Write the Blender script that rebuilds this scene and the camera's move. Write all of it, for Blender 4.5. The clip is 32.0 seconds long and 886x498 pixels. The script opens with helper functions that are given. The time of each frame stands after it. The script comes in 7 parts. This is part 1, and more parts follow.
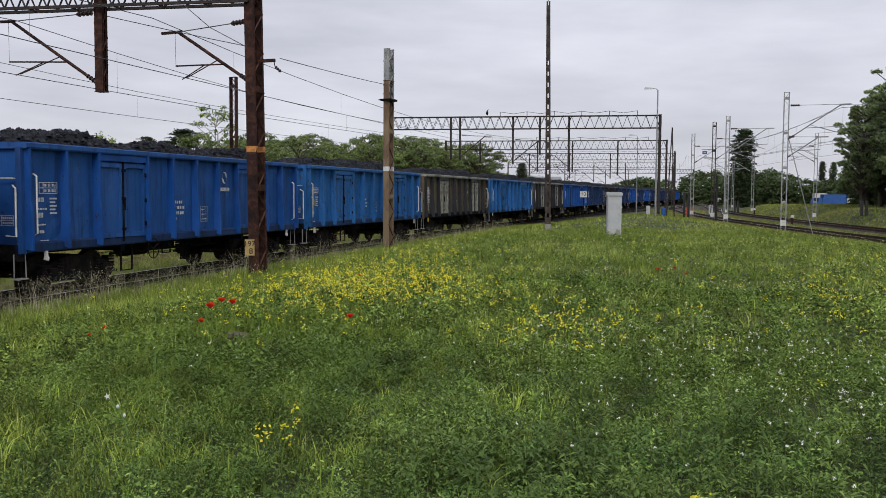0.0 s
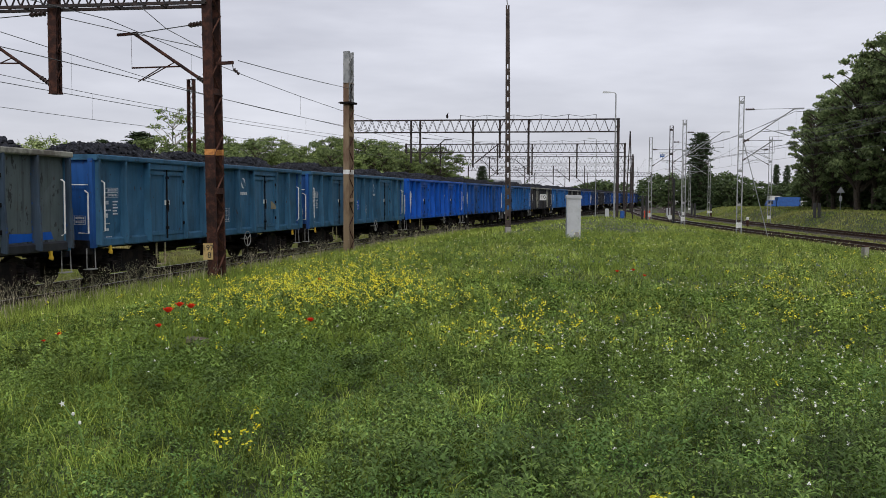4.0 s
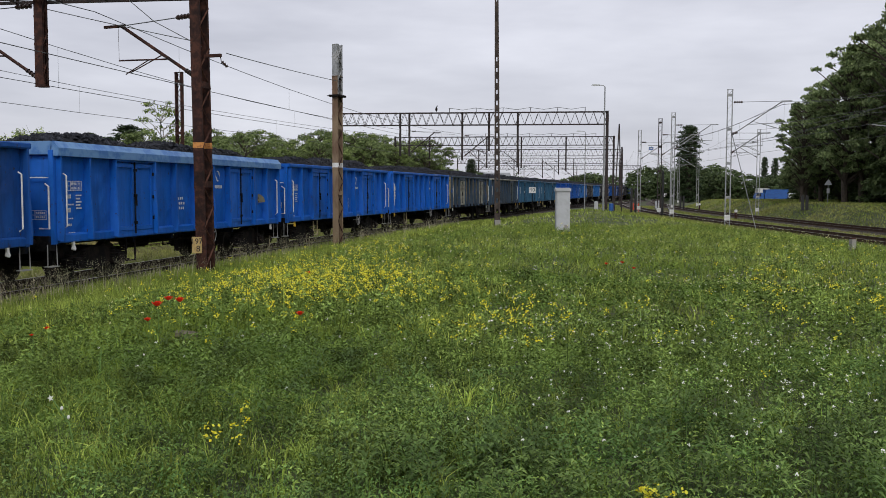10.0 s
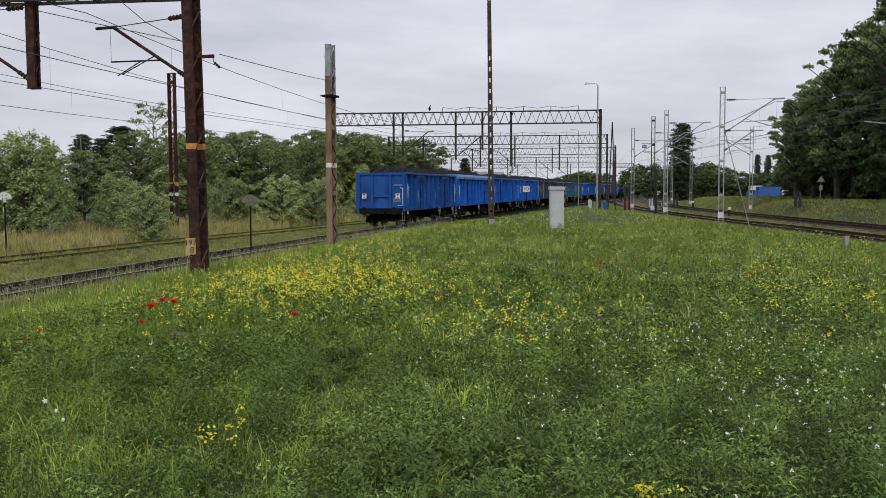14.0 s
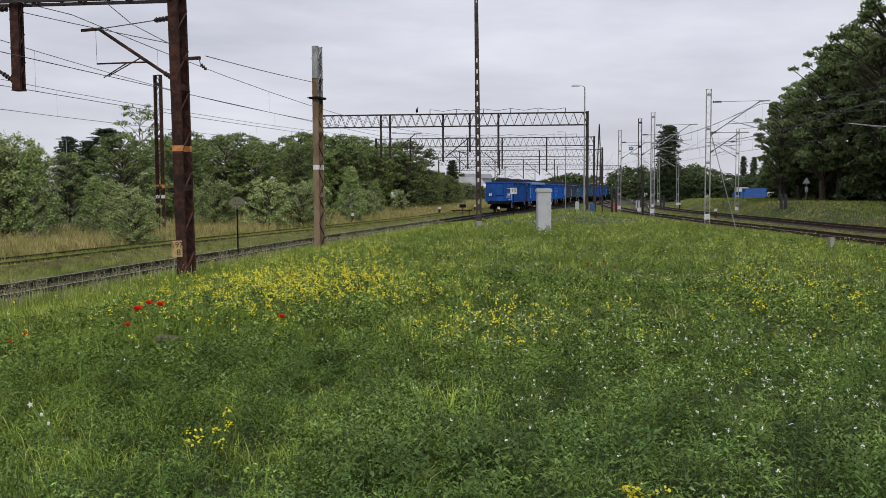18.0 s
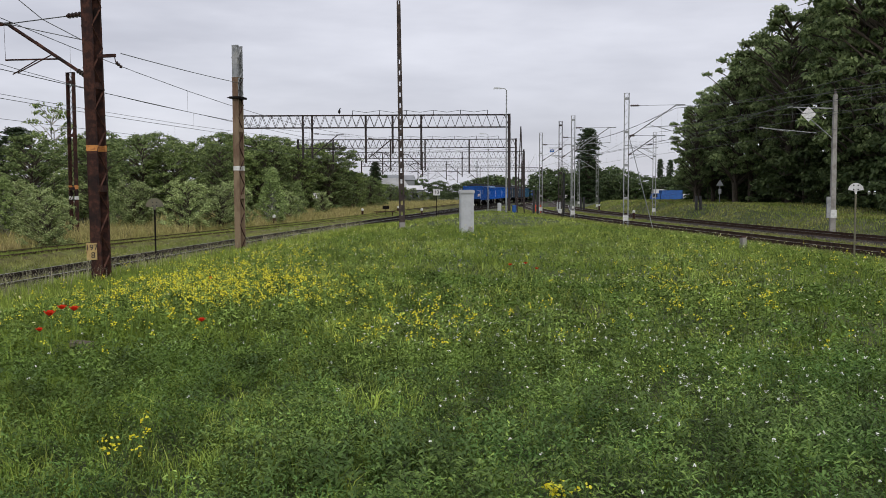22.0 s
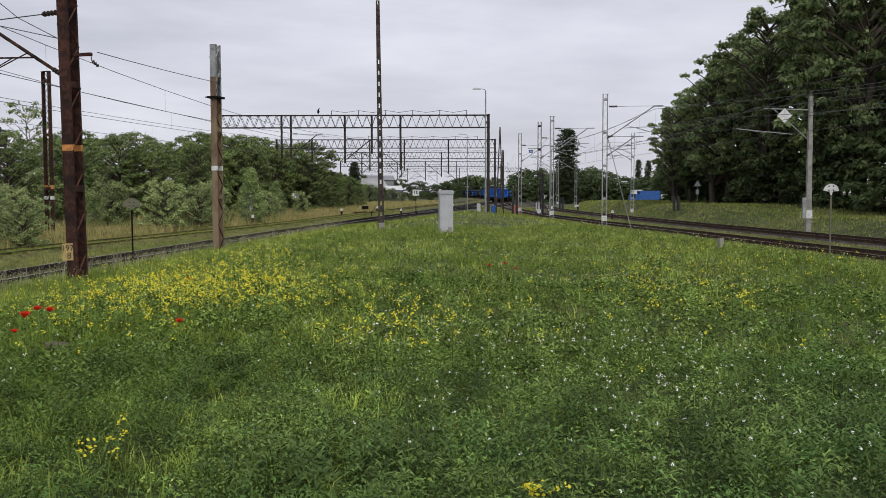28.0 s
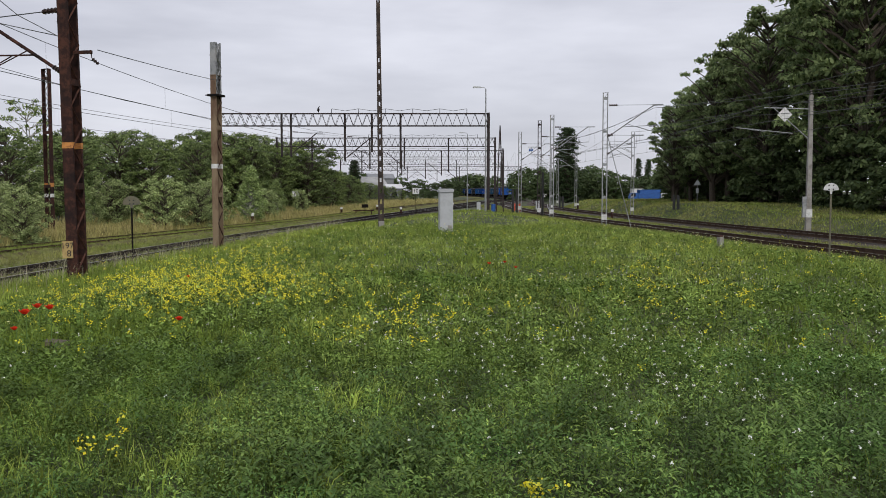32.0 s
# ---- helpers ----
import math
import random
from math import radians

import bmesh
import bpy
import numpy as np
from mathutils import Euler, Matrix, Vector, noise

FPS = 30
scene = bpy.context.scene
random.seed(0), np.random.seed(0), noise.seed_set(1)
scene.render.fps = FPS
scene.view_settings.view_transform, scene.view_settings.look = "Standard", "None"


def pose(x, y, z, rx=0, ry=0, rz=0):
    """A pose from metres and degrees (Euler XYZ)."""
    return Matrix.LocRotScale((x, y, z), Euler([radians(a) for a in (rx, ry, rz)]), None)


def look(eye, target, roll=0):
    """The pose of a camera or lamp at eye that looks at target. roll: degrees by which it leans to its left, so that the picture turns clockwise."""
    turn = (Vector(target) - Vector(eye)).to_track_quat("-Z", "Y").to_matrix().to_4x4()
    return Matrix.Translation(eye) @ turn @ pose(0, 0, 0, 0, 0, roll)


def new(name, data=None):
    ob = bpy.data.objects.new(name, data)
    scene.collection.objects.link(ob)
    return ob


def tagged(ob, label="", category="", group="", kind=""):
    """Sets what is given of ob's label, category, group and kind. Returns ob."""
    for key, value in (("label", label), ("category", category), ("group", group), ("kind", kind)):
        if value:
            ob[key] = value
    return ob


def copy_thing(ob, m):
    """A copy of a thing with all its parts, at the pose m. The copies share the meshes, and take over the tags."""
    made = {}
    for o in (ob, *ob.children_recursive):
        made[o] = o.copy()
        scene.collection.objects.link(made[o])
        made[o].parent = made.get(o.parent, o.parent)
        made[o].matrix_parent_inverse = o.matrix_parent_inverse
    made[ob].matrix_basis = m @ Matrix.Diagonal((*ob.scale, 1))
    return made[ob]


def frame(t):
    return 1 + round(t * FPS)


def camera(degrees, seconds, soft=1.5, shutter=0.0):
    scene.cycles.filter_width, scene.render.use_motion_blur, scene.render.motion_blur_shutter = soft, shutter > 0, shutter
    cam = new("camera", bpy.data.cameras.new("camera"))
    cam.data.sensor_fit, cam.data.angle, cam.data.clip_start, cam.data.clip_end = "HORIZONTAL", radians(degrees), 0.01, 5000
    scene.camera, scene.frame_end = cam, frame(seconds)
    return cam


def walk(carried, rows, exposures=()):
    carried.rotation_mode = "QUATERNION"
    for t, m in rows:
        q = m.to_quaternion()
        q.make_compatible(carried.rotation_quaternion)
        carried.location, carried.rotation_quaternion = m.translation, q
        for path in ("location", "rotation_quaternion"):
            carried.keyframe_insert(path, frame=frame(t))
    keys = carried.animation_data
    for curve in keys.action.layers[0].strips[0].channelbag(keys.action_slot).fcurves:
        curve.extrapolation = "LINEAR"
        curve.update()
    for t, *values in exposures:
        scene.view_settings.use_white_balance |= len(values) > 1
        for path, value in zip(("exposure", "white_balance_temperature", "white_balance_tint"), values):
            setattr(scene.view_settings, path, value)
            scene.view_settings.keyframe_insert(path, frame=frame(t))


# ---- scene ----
EYE = Vector((0.0, 0.0, 2.26))


def aim(yaw, pitch, roll):
    """Camera pose from degrees: yaw to the right of +y, pitch up, roll."""
    y, p = radians(yaw), radians(pitch)
    return look(EYE, EYE + Vector((math.sin(y) * math.cos(p), math.cos(y) * math.cos(p), math.sin(p))), roll)


cam = camera(52, 32.0, soft=0.6)
PATH = [
    (0, -10.554, -3.508, 0.380),
    (0.5, -10.092, -3.408, 0.347),
    (1, -9.650, -3.410, 0.327),
    (1.5, -9.200, -3.458, 0.323),
    (2, -8.726, -3.491, 0.371),
    (2.5, -8.537, -3.441, 0.377),
    (3, -8.334, -3.337, 0.447),
    (3.5, -8.224, -3.318, 0.399),
    (5.5, -7.283, -3.227, 0.163),
    (6, -7.035, -3.339, 0.249),
    (6.5, -6.934, -3.442, 0.251),
    (7, -6.973, -3.390, 0.303),
    (7.5, -7.018, -3.471, 0.327),
    (8, -7.080, -3.719, 0.323),
    (8.5, -7.115, -3.797, 0.318),
    (9, -7.349, -3.766, 0.328),
    (9.5, -7.453, -3.734, 0.320),
    (10, -7.402, -3.733, 0.201),
    (10.5, -7.332, -3.770, 0.100),
    (11, -7.368, -3.749, -0.049),
    (11.5, -7.551, -3.587, -0.170),
    (12, -7.424, -3.563, -0.167),
    (12.5, -7.261, -3.732, -0.172),
    (13, -7.136, -3.768, -0.191),
    (13.5, -7.082, -3.769, -0.181),
    (14, -7.039, -3.769, -0.186),
    (14.5, -6.993, -3.890, -0.205),
    (16.5, -6.833, -3.842, -0.049),
    (17, -6.790, -3.788, -0.140),
    (17.5, -6.531, -3.724, -0.176),
    (18, -6.255, -3.645, -0.253),
    (18.5, -5.878, -3.590, -0.227),
    (19, -5.346, -3.606, -0.177),
    (19.5, -4.545, -3.631, -0.083),
    (20, -3.699, -3.656, -0.122),
    (20.5, -3.091, -3.572, -0.169),
    (21, -2.517, -3.501, -0.162),
    (21.5, -1.933, -3.499, -0.174),
    (22, -1.410, -3.571, -0.168),
    (22.5, -1.013, -3.669, -0.183),
    (23, -0.730, -3.665, -0.127),
    (23.5, -0.431, -3.665, -0.103),
    (24, -0.273, -3.629, -0.054),
    (24.5, -0.309, -3.510, -0.134),
    (25, -0.216, -3.452, -0.106),
    (25.5, -0.246, -3.394, -0.130),
    (27.5, -0.157, -3.593, -0.145),
    (28, -0.102, -3.554, -0.104),
    (28.5, -0.012, -3.525, -0.052),
    (29, 0.107, -3.663, 0.007),
    (29.5, 0.232, -3.702, 0.022),
    (30, 0.108, -3.696, 0.072),
    (30.5, -0.054, -3.652, 0.017),
    (31, 0.058, -3.682, 0.078),
    (31.5, 0.006, -3.716, 0.043),
    (32, -0.094, -3.653, 0.000),
]
walk(cam, [(t, aim(y, p, r)) for t, y, p, r in PATH])

# ---- world and light: a bright overcast morning ----
world = bpy.data.worlds.new("overcast")
scene.world = world
world.use_nodes = True
wn, wl = world.node_tree.nodes, world.node_tree.links
wn.clear()
w_out = wn.new("ShaderNodeOutputWorld")
w_bg = wn.new("ShaderNodeBackground")
w_sky = wn.new("ShaderNodeTexSky")
w_sky.sky_type = 'NISHITA'
w_sky.sun_disc = False
w_sky.sun_elevation = radians(44)
w_sky.sun_rotation = radians(167)
w_co = wn.new("ShaderNodeTexCoord")
w_map = wn.new("ShaderNodeMapping")
w_map.inputs["Scale"].default_value = (1.0, 1.0, 4.5)
w_noise = wn.new("ShaderNodeTexNoise")
w_noise.inputs["Scale"].default_value = 2.3
w_noise.inputs["Detail"].default_value = 5.0
w_noise.inputs["Roughness"].default_value = 0.55
w_ramp = wn.new("ShaderNodeValToRGB")
w_ramp.color_ramp.elements[0].position, w_ramp.color_ramp.elements[0].color = 0.32, (5.25, 5.3, 6.05, 1)
w_ramp.color_ramp.elements[1].position, w_ramp.color_ramp.elements[1].color = 0.68, (8.15, 8.2, 9.05, 1)
w_mix = wn.new("ShaderNodeMixRGB")
w_mix.inputs[0].default_value = 0.9
wl.new(w_co.outputs["Generated"], w_map.inputs[0])
wl.new(w_map.outputs[0], w_noise.inputs["Vector"])
wl.new(w_noise.outputs[0], w_ramp.inputs[0])
wl.new(w_sky.outputs[0], w_mix.inputs[1])
wl.new(w_ramp.outputs[0], w_mix.inputs[2])
wl.new(w_mix.outputs[0], w_bg.inputs[0])
w_bg.inputs[1].default_value = 0.1
wl.new(w_bg.outputs[0], w_out.inputs[0])

sun_data = bpy.data.lights.new("sun", 'SUN')
sun_data.energy = 1.5
sun_data.angle = radians(30)
sun_data.color = (1.0, 0.97, 0.93)
sun = new("sun", sun_data)
sun.matrix_world = look((0, 0, 40), (-9.0, 40.0, 0))
scene.view_settings.exposure = 0.0


# ---- materials ----
def material(name, base, rough=0.7, metal=0.0, second=None, scale=4.0, third=None, scale3=0.6, bump=0.0, bscale=30.0,
             per_object=0.0, mask=(0.45, 0.6), mask3=(0.5, 0.62), stretch=None, spec=0.5, trans=0.0):
    """Procedural surface: base colour, a second colour in patches (scale), a third in larger stains (scale3), bump grain."""
    m = bpy.data.materials.new(name)
    m.use_nodes = True
    nt = m.node_tree
    b = nt.nodes["Principled BSDF"]
    b.inputs["Roughness"].default_value = rough
    b.inputs["Metallic"].default_value = metal
    b.inputs["Specular IOR Level"].default_value = spec
    co = nt.nodes.new("ShaderNodeTexCoord")
    vec = co.outputs["Object"]
    if stretch:
        mp = nt.nodes.new("ShaderNodeMapping")
        mp.inputs["Scale"].default_value = stretch
        nt.links.new(vec, mp.inputs[0])
        vec = mp.outputs[0]
    rgb = nt.nodes.new("ShaderNodeRGB")
    rgb.outputs[0].default_value = (*base, 1)
    col = rgb.outputs[0]
    for c2, sc, mk in ((second, scale, mask), (third, scale3, mask3)):
        if c2 is None:
            continue
        n = nt.nodes.new("ShaderNodeTexNoise")
        n.inputs["Scale"].default_value = sc
        n.inputs["Detail"].default_value = 6
        n.inputs["Roughness"].default_value = 0.62
        nt.links.new(vec, n.inputs["Vector"])
        mr = nt.nodes.new("ShaderNodeMapRange")
        mr.inputs[1].default_value, mr.inputs[2].default_value = mk
        nt.links.new(n.outputs[0], mr.inputs[0])
        mx = nt.nodes.new("ShaderNodeMixRGB")
        mx.inputs[2].default_value = (*c2, 1)
        nt.links.new(mr.outputs[0], mx.inputs[0])
        nt.links.new(col, mx.inputs[1])
        col = mx.outputs[0]
    if per_object:
        info = nt.nodes.new("ShaderNodeObjectInfo")
        mr = nt.nodes.new("ShaderNodeMapRange")
        mr.inputs[3].default_value, mr.inputs[4].default_value = 1 - per_object, 1 + per_object
        nt.links.new(info.outputs["Random"], mr.inputs[0])
        hs = nt.nodes.new("ShaderNodeHueSaturation")
        nt.links.new(mr.outputs[0], hs.inputs["Value"])
        nt.links.new(col, hs.inputs["Color"])
        col = hs.outputs[0]
    nt.links.new(col, b.inputs["Base Color"])
    if bump:
        n = nt.nodes.new("ShaderNodeTexNoise")
        n.inputs["Scale"].default_value = bscale
        n.inputs["Detail"].default_value = 4
        nt.links.new(co.outputs["Object"], n.inputs["Vector"])
        bp = nt.nodes.new("ShaderNodeBump")
        bp.inputs["Strength"].default_value = bump
        bp.inputs["Distance"].default_value = 0.02
        nt.links.new(n.outputs[0], bp.inputs["Height"])
        nt.links.new(bp.outputs[0], b.inputs["Normal"])
    return m


def leaf_material(name, c1, c2, rough=0.55, spread=0.5, trans=0.2):
    """Foliage: colour varied leaf by leaf, with light passing through."""
    m = bpy.data.materials.new(name)
    m.use_nodes = True
    nt = m.node_tree
    b = nt.nodes["Principled BSDF"]
    geo = nt.nodes.new("ShaderNodeNewGeometry")
    mx = nt.nodes.new("ShaderNodeMixRGB")
    mx.inputs[1].default_value, mx.inputs[2].default_value = (*c1, 1), (*c2, 1)
    nt.links.new(geo.outputs["Random Per Island"], mx.inputs[0])
    info = nt.nodes.new("ShaderNodeObjectInfo")
    mr = nt.nodes.new("ShaderNodeMapRange")
    mr.inputs[3].default_value, mr.inputs[4].default_value = 1 - spread * 0.4, 1 + spread * 0.4
    nt.links.new(info.outputs["Random"], mr.inputs[0])
    hs = nt.nodes.new("ShaderNodeHueSaturation")
    nt.links.new(mr.outputs[0], hs.inputs["Value"])
    nt.links.new(mx.outputs[0], hs.inputs["Color"])
    nt.links.new(hs.outputs[0], b.inputs["Base Color"])
    b.inputs["Roughness"].default_value = rough
    b.inputs["Specular IOR Level"].default_value = 0.14
    out = nt.nodes["Material Output"]
    tr = nt.nodes.new("ShaderNodeBsdfTranslucent")
    nt.links.new(hs.outputs[0], tr.inputs[0])
    ms = nt.nodes.new("ShaderNodeMixShader")
    ms.inputs[0].default_value = trans
    nt.links.new(b.outputs[0], ms.inputs[1])
    nt.links.new(tr.outputs[0], ms.inputs[2])
    nt.links.new(ms.outputs[0], out.inputs[0])
    return m


M_RUST = material("rusty_steel", (0.036, 0.018, 0.015), 0.85, 0.0, (0.085, 0.036, 0.024), 6, (0.02, 0.013, 0.012), 1.2, 0.3, 60, spec=0.2)
M_DARK = material("dark_steel", (0.009, 0.0085, 0.0085), 0.85, 0.0, (0.02, 0.015, 0.013), 5, bump=0.2, spec=0.1)
M_GALV = material("galvanised_steel", (0.33, 0.34, 0.34), 0.6, 0.4, (0.22, 0.23, 0.23), 7, (0.4, 0.4, 0.39), 1.5)
M_CONC = material("weathered_concrete", (0.31, 0.295, 0.27), 0.9, 0, (0.22, 0.205, 0.185), 3, (0.37, 0.36, 0.335), 0.8, 0.4, 40, spec=0.2)
M_WHITE = material("white_paint", (0.75, 0.75, 0.73), 0.6, 0, (0.6, 0.6, 0.57), 5)
M_CAB = material("grey_painted_cabinet", (0.46, 0.475, 0.485), 0.6, 0, (0.4, 0.41, 0.42), 3, (0.5, 0.51, 0.52), 0.9, 0.05)
M_RAIL = material("rail_steel", (0.022, 0.016, 0.013), 0.8, 0.0, (0.04, 0.027, 0.02), 5, spec=0.15)
M_RAILTOP = material("polished_rail_head", (0.35, 0.34, 0.33), 0.3, 0.9)
M_SLEEPER = material("sleeper", (0.05, 0.043, 0.037), 0.9, 0, (0.026, 0.022, 0.018), 6, bump=0.3, per_object=0.2)
M_BALLAST = material("ballast", (0.02, 0.0165, 0.014), 0.95, 0, (0.055, 0.047, 0.04), 18, (0.012, 0.01, 0.009), 1.0, 1.0, 14, spec=0.03)
M_BALLAST_PALE = material("grey_ballast", (0.075, 0.064, 0.055), 0.95, 0, (0.16, 0.14, 0.125), 16, (0.04, 0.033, 0.028), 0.8, 1.0, 14, spec=0.05)
M_COAL = leaf_material("coal", (0.002, 0.0023, 0.0032), (0.034, 0.037, 0.048), 0.5, 0.0, 0.0)
M_ORANGE = material("orange_band", (0.62, 0.27, 0.07), 0.8, 0, (0.4, 0.16, 0.05), 14)
M_WIRE = material("copper_wire", (0.11, 0.115, 0.11), 0.6, 0.4)
M_BARK = material("bark", (0.09, 0.07, 0.05), 0.9, 0, (0.05, 0.04, 0.03), 5, bump=0.6, bscale=12)
M_LEAF_DARK = leaf_material("dark_leaves", (0.07, 0.115, 0.045), (0.36, 0.44, 0.19), trans=0.4)
M_LEAF_MID = leaf_material("green_leaves", (0.05, 0.085, 0.024), (0.31, 0.39, 0.125))
M_LEAF_GREY = leaf_material("willow_leaves", (0.105, 0.155, 0.05), (0.58, 0.67, 0.29))
M_SOIL = material("meadow_ground", (0.03, 0.042, 0.011), 0.95, 0, (0.055, 0.072, 0.02), 1.3, (0.085, 0.09, 0.035), 0.11, 0.6, 6)
M_OVERGROWN = material("overgrown_ballast", (0.15, 0.15, 0.055), 0.95, 0, (0.1, 0.08, 0.05), 3, (0.18, 0.2, 0.065), 0.7, 0.9, 12, spec=0.05)
M_RAIL_OLD = material("old_rusty_rail", (0.085, 0.056, 0.04), 0.85, 0.0, (0.05, 0.032, 0.024), 5, spec=0.1)


# ---- mesh helpers ----
class Shape:
    """A mesh in the making: vertices and faces, with plain building blocks."""

    def __init__(self):
        self.v, self.f, self.mi = [], [], []

    def add(self, vs, fs, mi=0):
        n = len(self.v)
        self.v += [tuple(p) for p in vs]
        self.f += [tuple(i + n for i in f) for f in fs]
        self.mi += [mi] * len(fs)

    def box(self, x0, x1, y0, y1, z0, z1, mi=0):
        self.add([(x, y, z) for z in (z0, z1) for y in (y0, y1) for x in (x0, x1)],
                 [(0, 2, 3, 1), (4, 5, 7, 6), (0, 1, 5, 4), (2, 6, 7, 3), (0, 4, 6, 2), (1, 3, 7, 5)], mi)

    def beam(self, p, q, w, h, mi=0, up=(0, 0, 1)):
        """A bar from p to q, w wide and h high."""
        p, q = Vector(p), Vector(q)
        d = (q - p).normalized()
        u = Vector(up)
        if abs(d.dot(u)) > 0.98:
            u = Vector((1, 0, 0))
        s = d.cross(u).normalized()
        u = s.cross(d).normalized()
        vs = [e + s * a * w / 2 + u * b * h / 2 for e in (p, q) for a, b in ((-1, -1), (1, -1), (1, 1), (-1, 1))]
        self.add(vs, [(0, 1, 2, 3), (7, 6, 5, 4), (0, 4, 5, 1), (1, 5, 6, 2), (2, 6, 7, 3), (3, 7, 4, 0)], mi)

    def tube(self, p, q, r, n=8, r2=None, mi=0, caps=True):
        p, q = Vector(p), Vector(q)
        d = (q - p).normalized()
        a = Vector((1, 0, 0)) if abs(d.x) < 0.8 else Vector((0, 1, 0))
        s = d.cross(a).normalized()
        u = s.cross(d)
        r2 = r if r2 is None else r2
        vs = []
        for e, rr in ((p, r), (q, r2)):
            for i in range(n):
                t = 2 * math.pi * i / n
                vs.append(e + s * math.cos(t) * rr + u * math.sin(t) * rr)
        fs = [(i, (i + 1) % n, n + (i + 1) % n, n + i) for i in range(n)]
        if caps:
            fs += [tuple(range(n - 1, -1, -1)), tuple(range(n, 2 * n))]
        self.add(vs, fs, mi)

    def path(self, pts, r, n=6, mi=0):
        """One continuous round bar through all the points."""
        pts = [Vector(p) for p in pts]
        vs, k = [], len(pts)
        for i, p in enumerate(pts):
            d = (pts[min(i + 1, k - 1)] - pts[max(i - 1, 0)]).normalized()
            a = Vector((1, 0, 0)) if abs(d.x) < 0.8 else Vector((0, 0, 1))
            s = d.cross(a).normalized()
            u = s.cross(d)
            vs += [p + s * math.cos(2 * math.pi * j / n) * r + u * math.sin(2 * math.pi * j / n) * r for j in range(n)]
        fs = [(i * n + j, i * n + (j + 1) % n, i * n + n + (j + 1) % n, i * n + n + j) for i in range(k - 1) for j in range(n)]
        fs += [tuple(range(n - 1, -1, -1)), tuple(range((k - 1) * n, k * n))]
        self.add(vs, fs, mi)

    def prism(self, outline, axis, a, b, mi=0):
        """An outline (pairs) pushed along axis 'x', 'y' or 'z' from a to b."""
        def put(p, k):
            return {"x": (k, p[0], p[1]), "y": (p[0], k, p[1]), "z": (p[0], p[1], k)}[axis]
        n = len(outline)
        vs = [put(p, a) for p in outline] + [put(p, b) for p in outline]
        fs = [(i, (i + 1) % n, n + (i + 1) % n, n + i) for i in range(n)] + [tuple(range(n - 1, -1, -1)), tuple(range(n, 2 * n))]
        self.add(vs, fs, mi)

    def lathe(self, prof, centre, axis="z", n=16, mi=0):
        """Profile of (radius, height) pairs turned round an axis."""
        vs = []
        for r, h in prof:
            for i in range(n):
                t = 2 * math.pi * i / n
                a, b = r * math.cos(t), r * math.sin(t)
                p = {"z": (a, b, h), "y": (a, h, b), "x": (h, a, b)}[axis]
                vs.append((p[0] + centre[0], p[1] + centre[1], p[2] + centre[2]))
        fs = []
        for k in range(len(prof) - 1):
            for i in range(n):
                j = (i + 1) % n
                fs.append((k * n + i, k * n + j, k * n + n + j, k * n + n + i))
        fs += [tuple(range(n - 1, -1, -1)), tuple(range((len(prof) - 1) * n, len(prof) * n))]
        self.add(vs, fs, mi)

    def mesh(self, name, *mats):
        me = bpy.data.meshes.new(name)
        me.from_pydata(self.v, [], self.f)
        for m in mats:
            me.materials.append(m)
        if len(mats) > 1:
            me.polygons.foreach_set("material_index", self.mi)
        bm = bmesh.new()
        bm.from_mesh(me)
        bmesh.ops.recalc_face_normals(bm, faces=bm.faces)
        bm.to_mesh(me)
        bm.free()
        me.update()
        return me


def thing(name, label, category, m=None, group="", kind="", shape=None, mats=()):
    """A top-level thing: an Empty that carries parts, or one mesh."""
    ob = new(name, shape.mesh(name, *mats) if shape else None)
    if m is not None:
        ob.matrix_basis = m
    return tagged(ob, label, category, group, kind)


def part(name, shape, mat, parent, label="", m=None, kind=""):
    """One mesh object under a thing or under a part. shape may be a Shape or a ready mesh."""
    me = shape if isinstance(shape, bpy.types.Mesh) else shape.mesh(name, *(mat if isinstance(mat, (list, tuple)) else (mat,)))
    ob = new(name, me)
    ob.parent = parent
    if m is not None:
        ob.matrix_basis = m
    return tagged(ob, label, kind=kind)


def smooth(me):
    me.polygons.foreach_set("use_smooth", [True] * len(me.polygons))
    return me


def array_mesh(name, verts, faces, mat):
    """A mesh straight from arrays: verts (n, 3), faces (m, k) with k = 3 or 4."""
    me = bpy.data.meshes.new(name)
    me.vertices.add(len(verts))
    me.vertices.foreach_set("co", np.asarray(verts, dtype=np.float32).ravel())
    k = faces.shape[1]
    me.loops.add(faces.size)
    me.loops.foreach_set("vertex_index", faces.astype(np.int32).ravel())
    me.polygons.add(len(faces))
    me.polygons.foreach_set("loop_start", np.arange(0, faces.size, k, dtype=np.int32))
    me.materials.append(mat)
    me.update()
    me.validate()
    return me


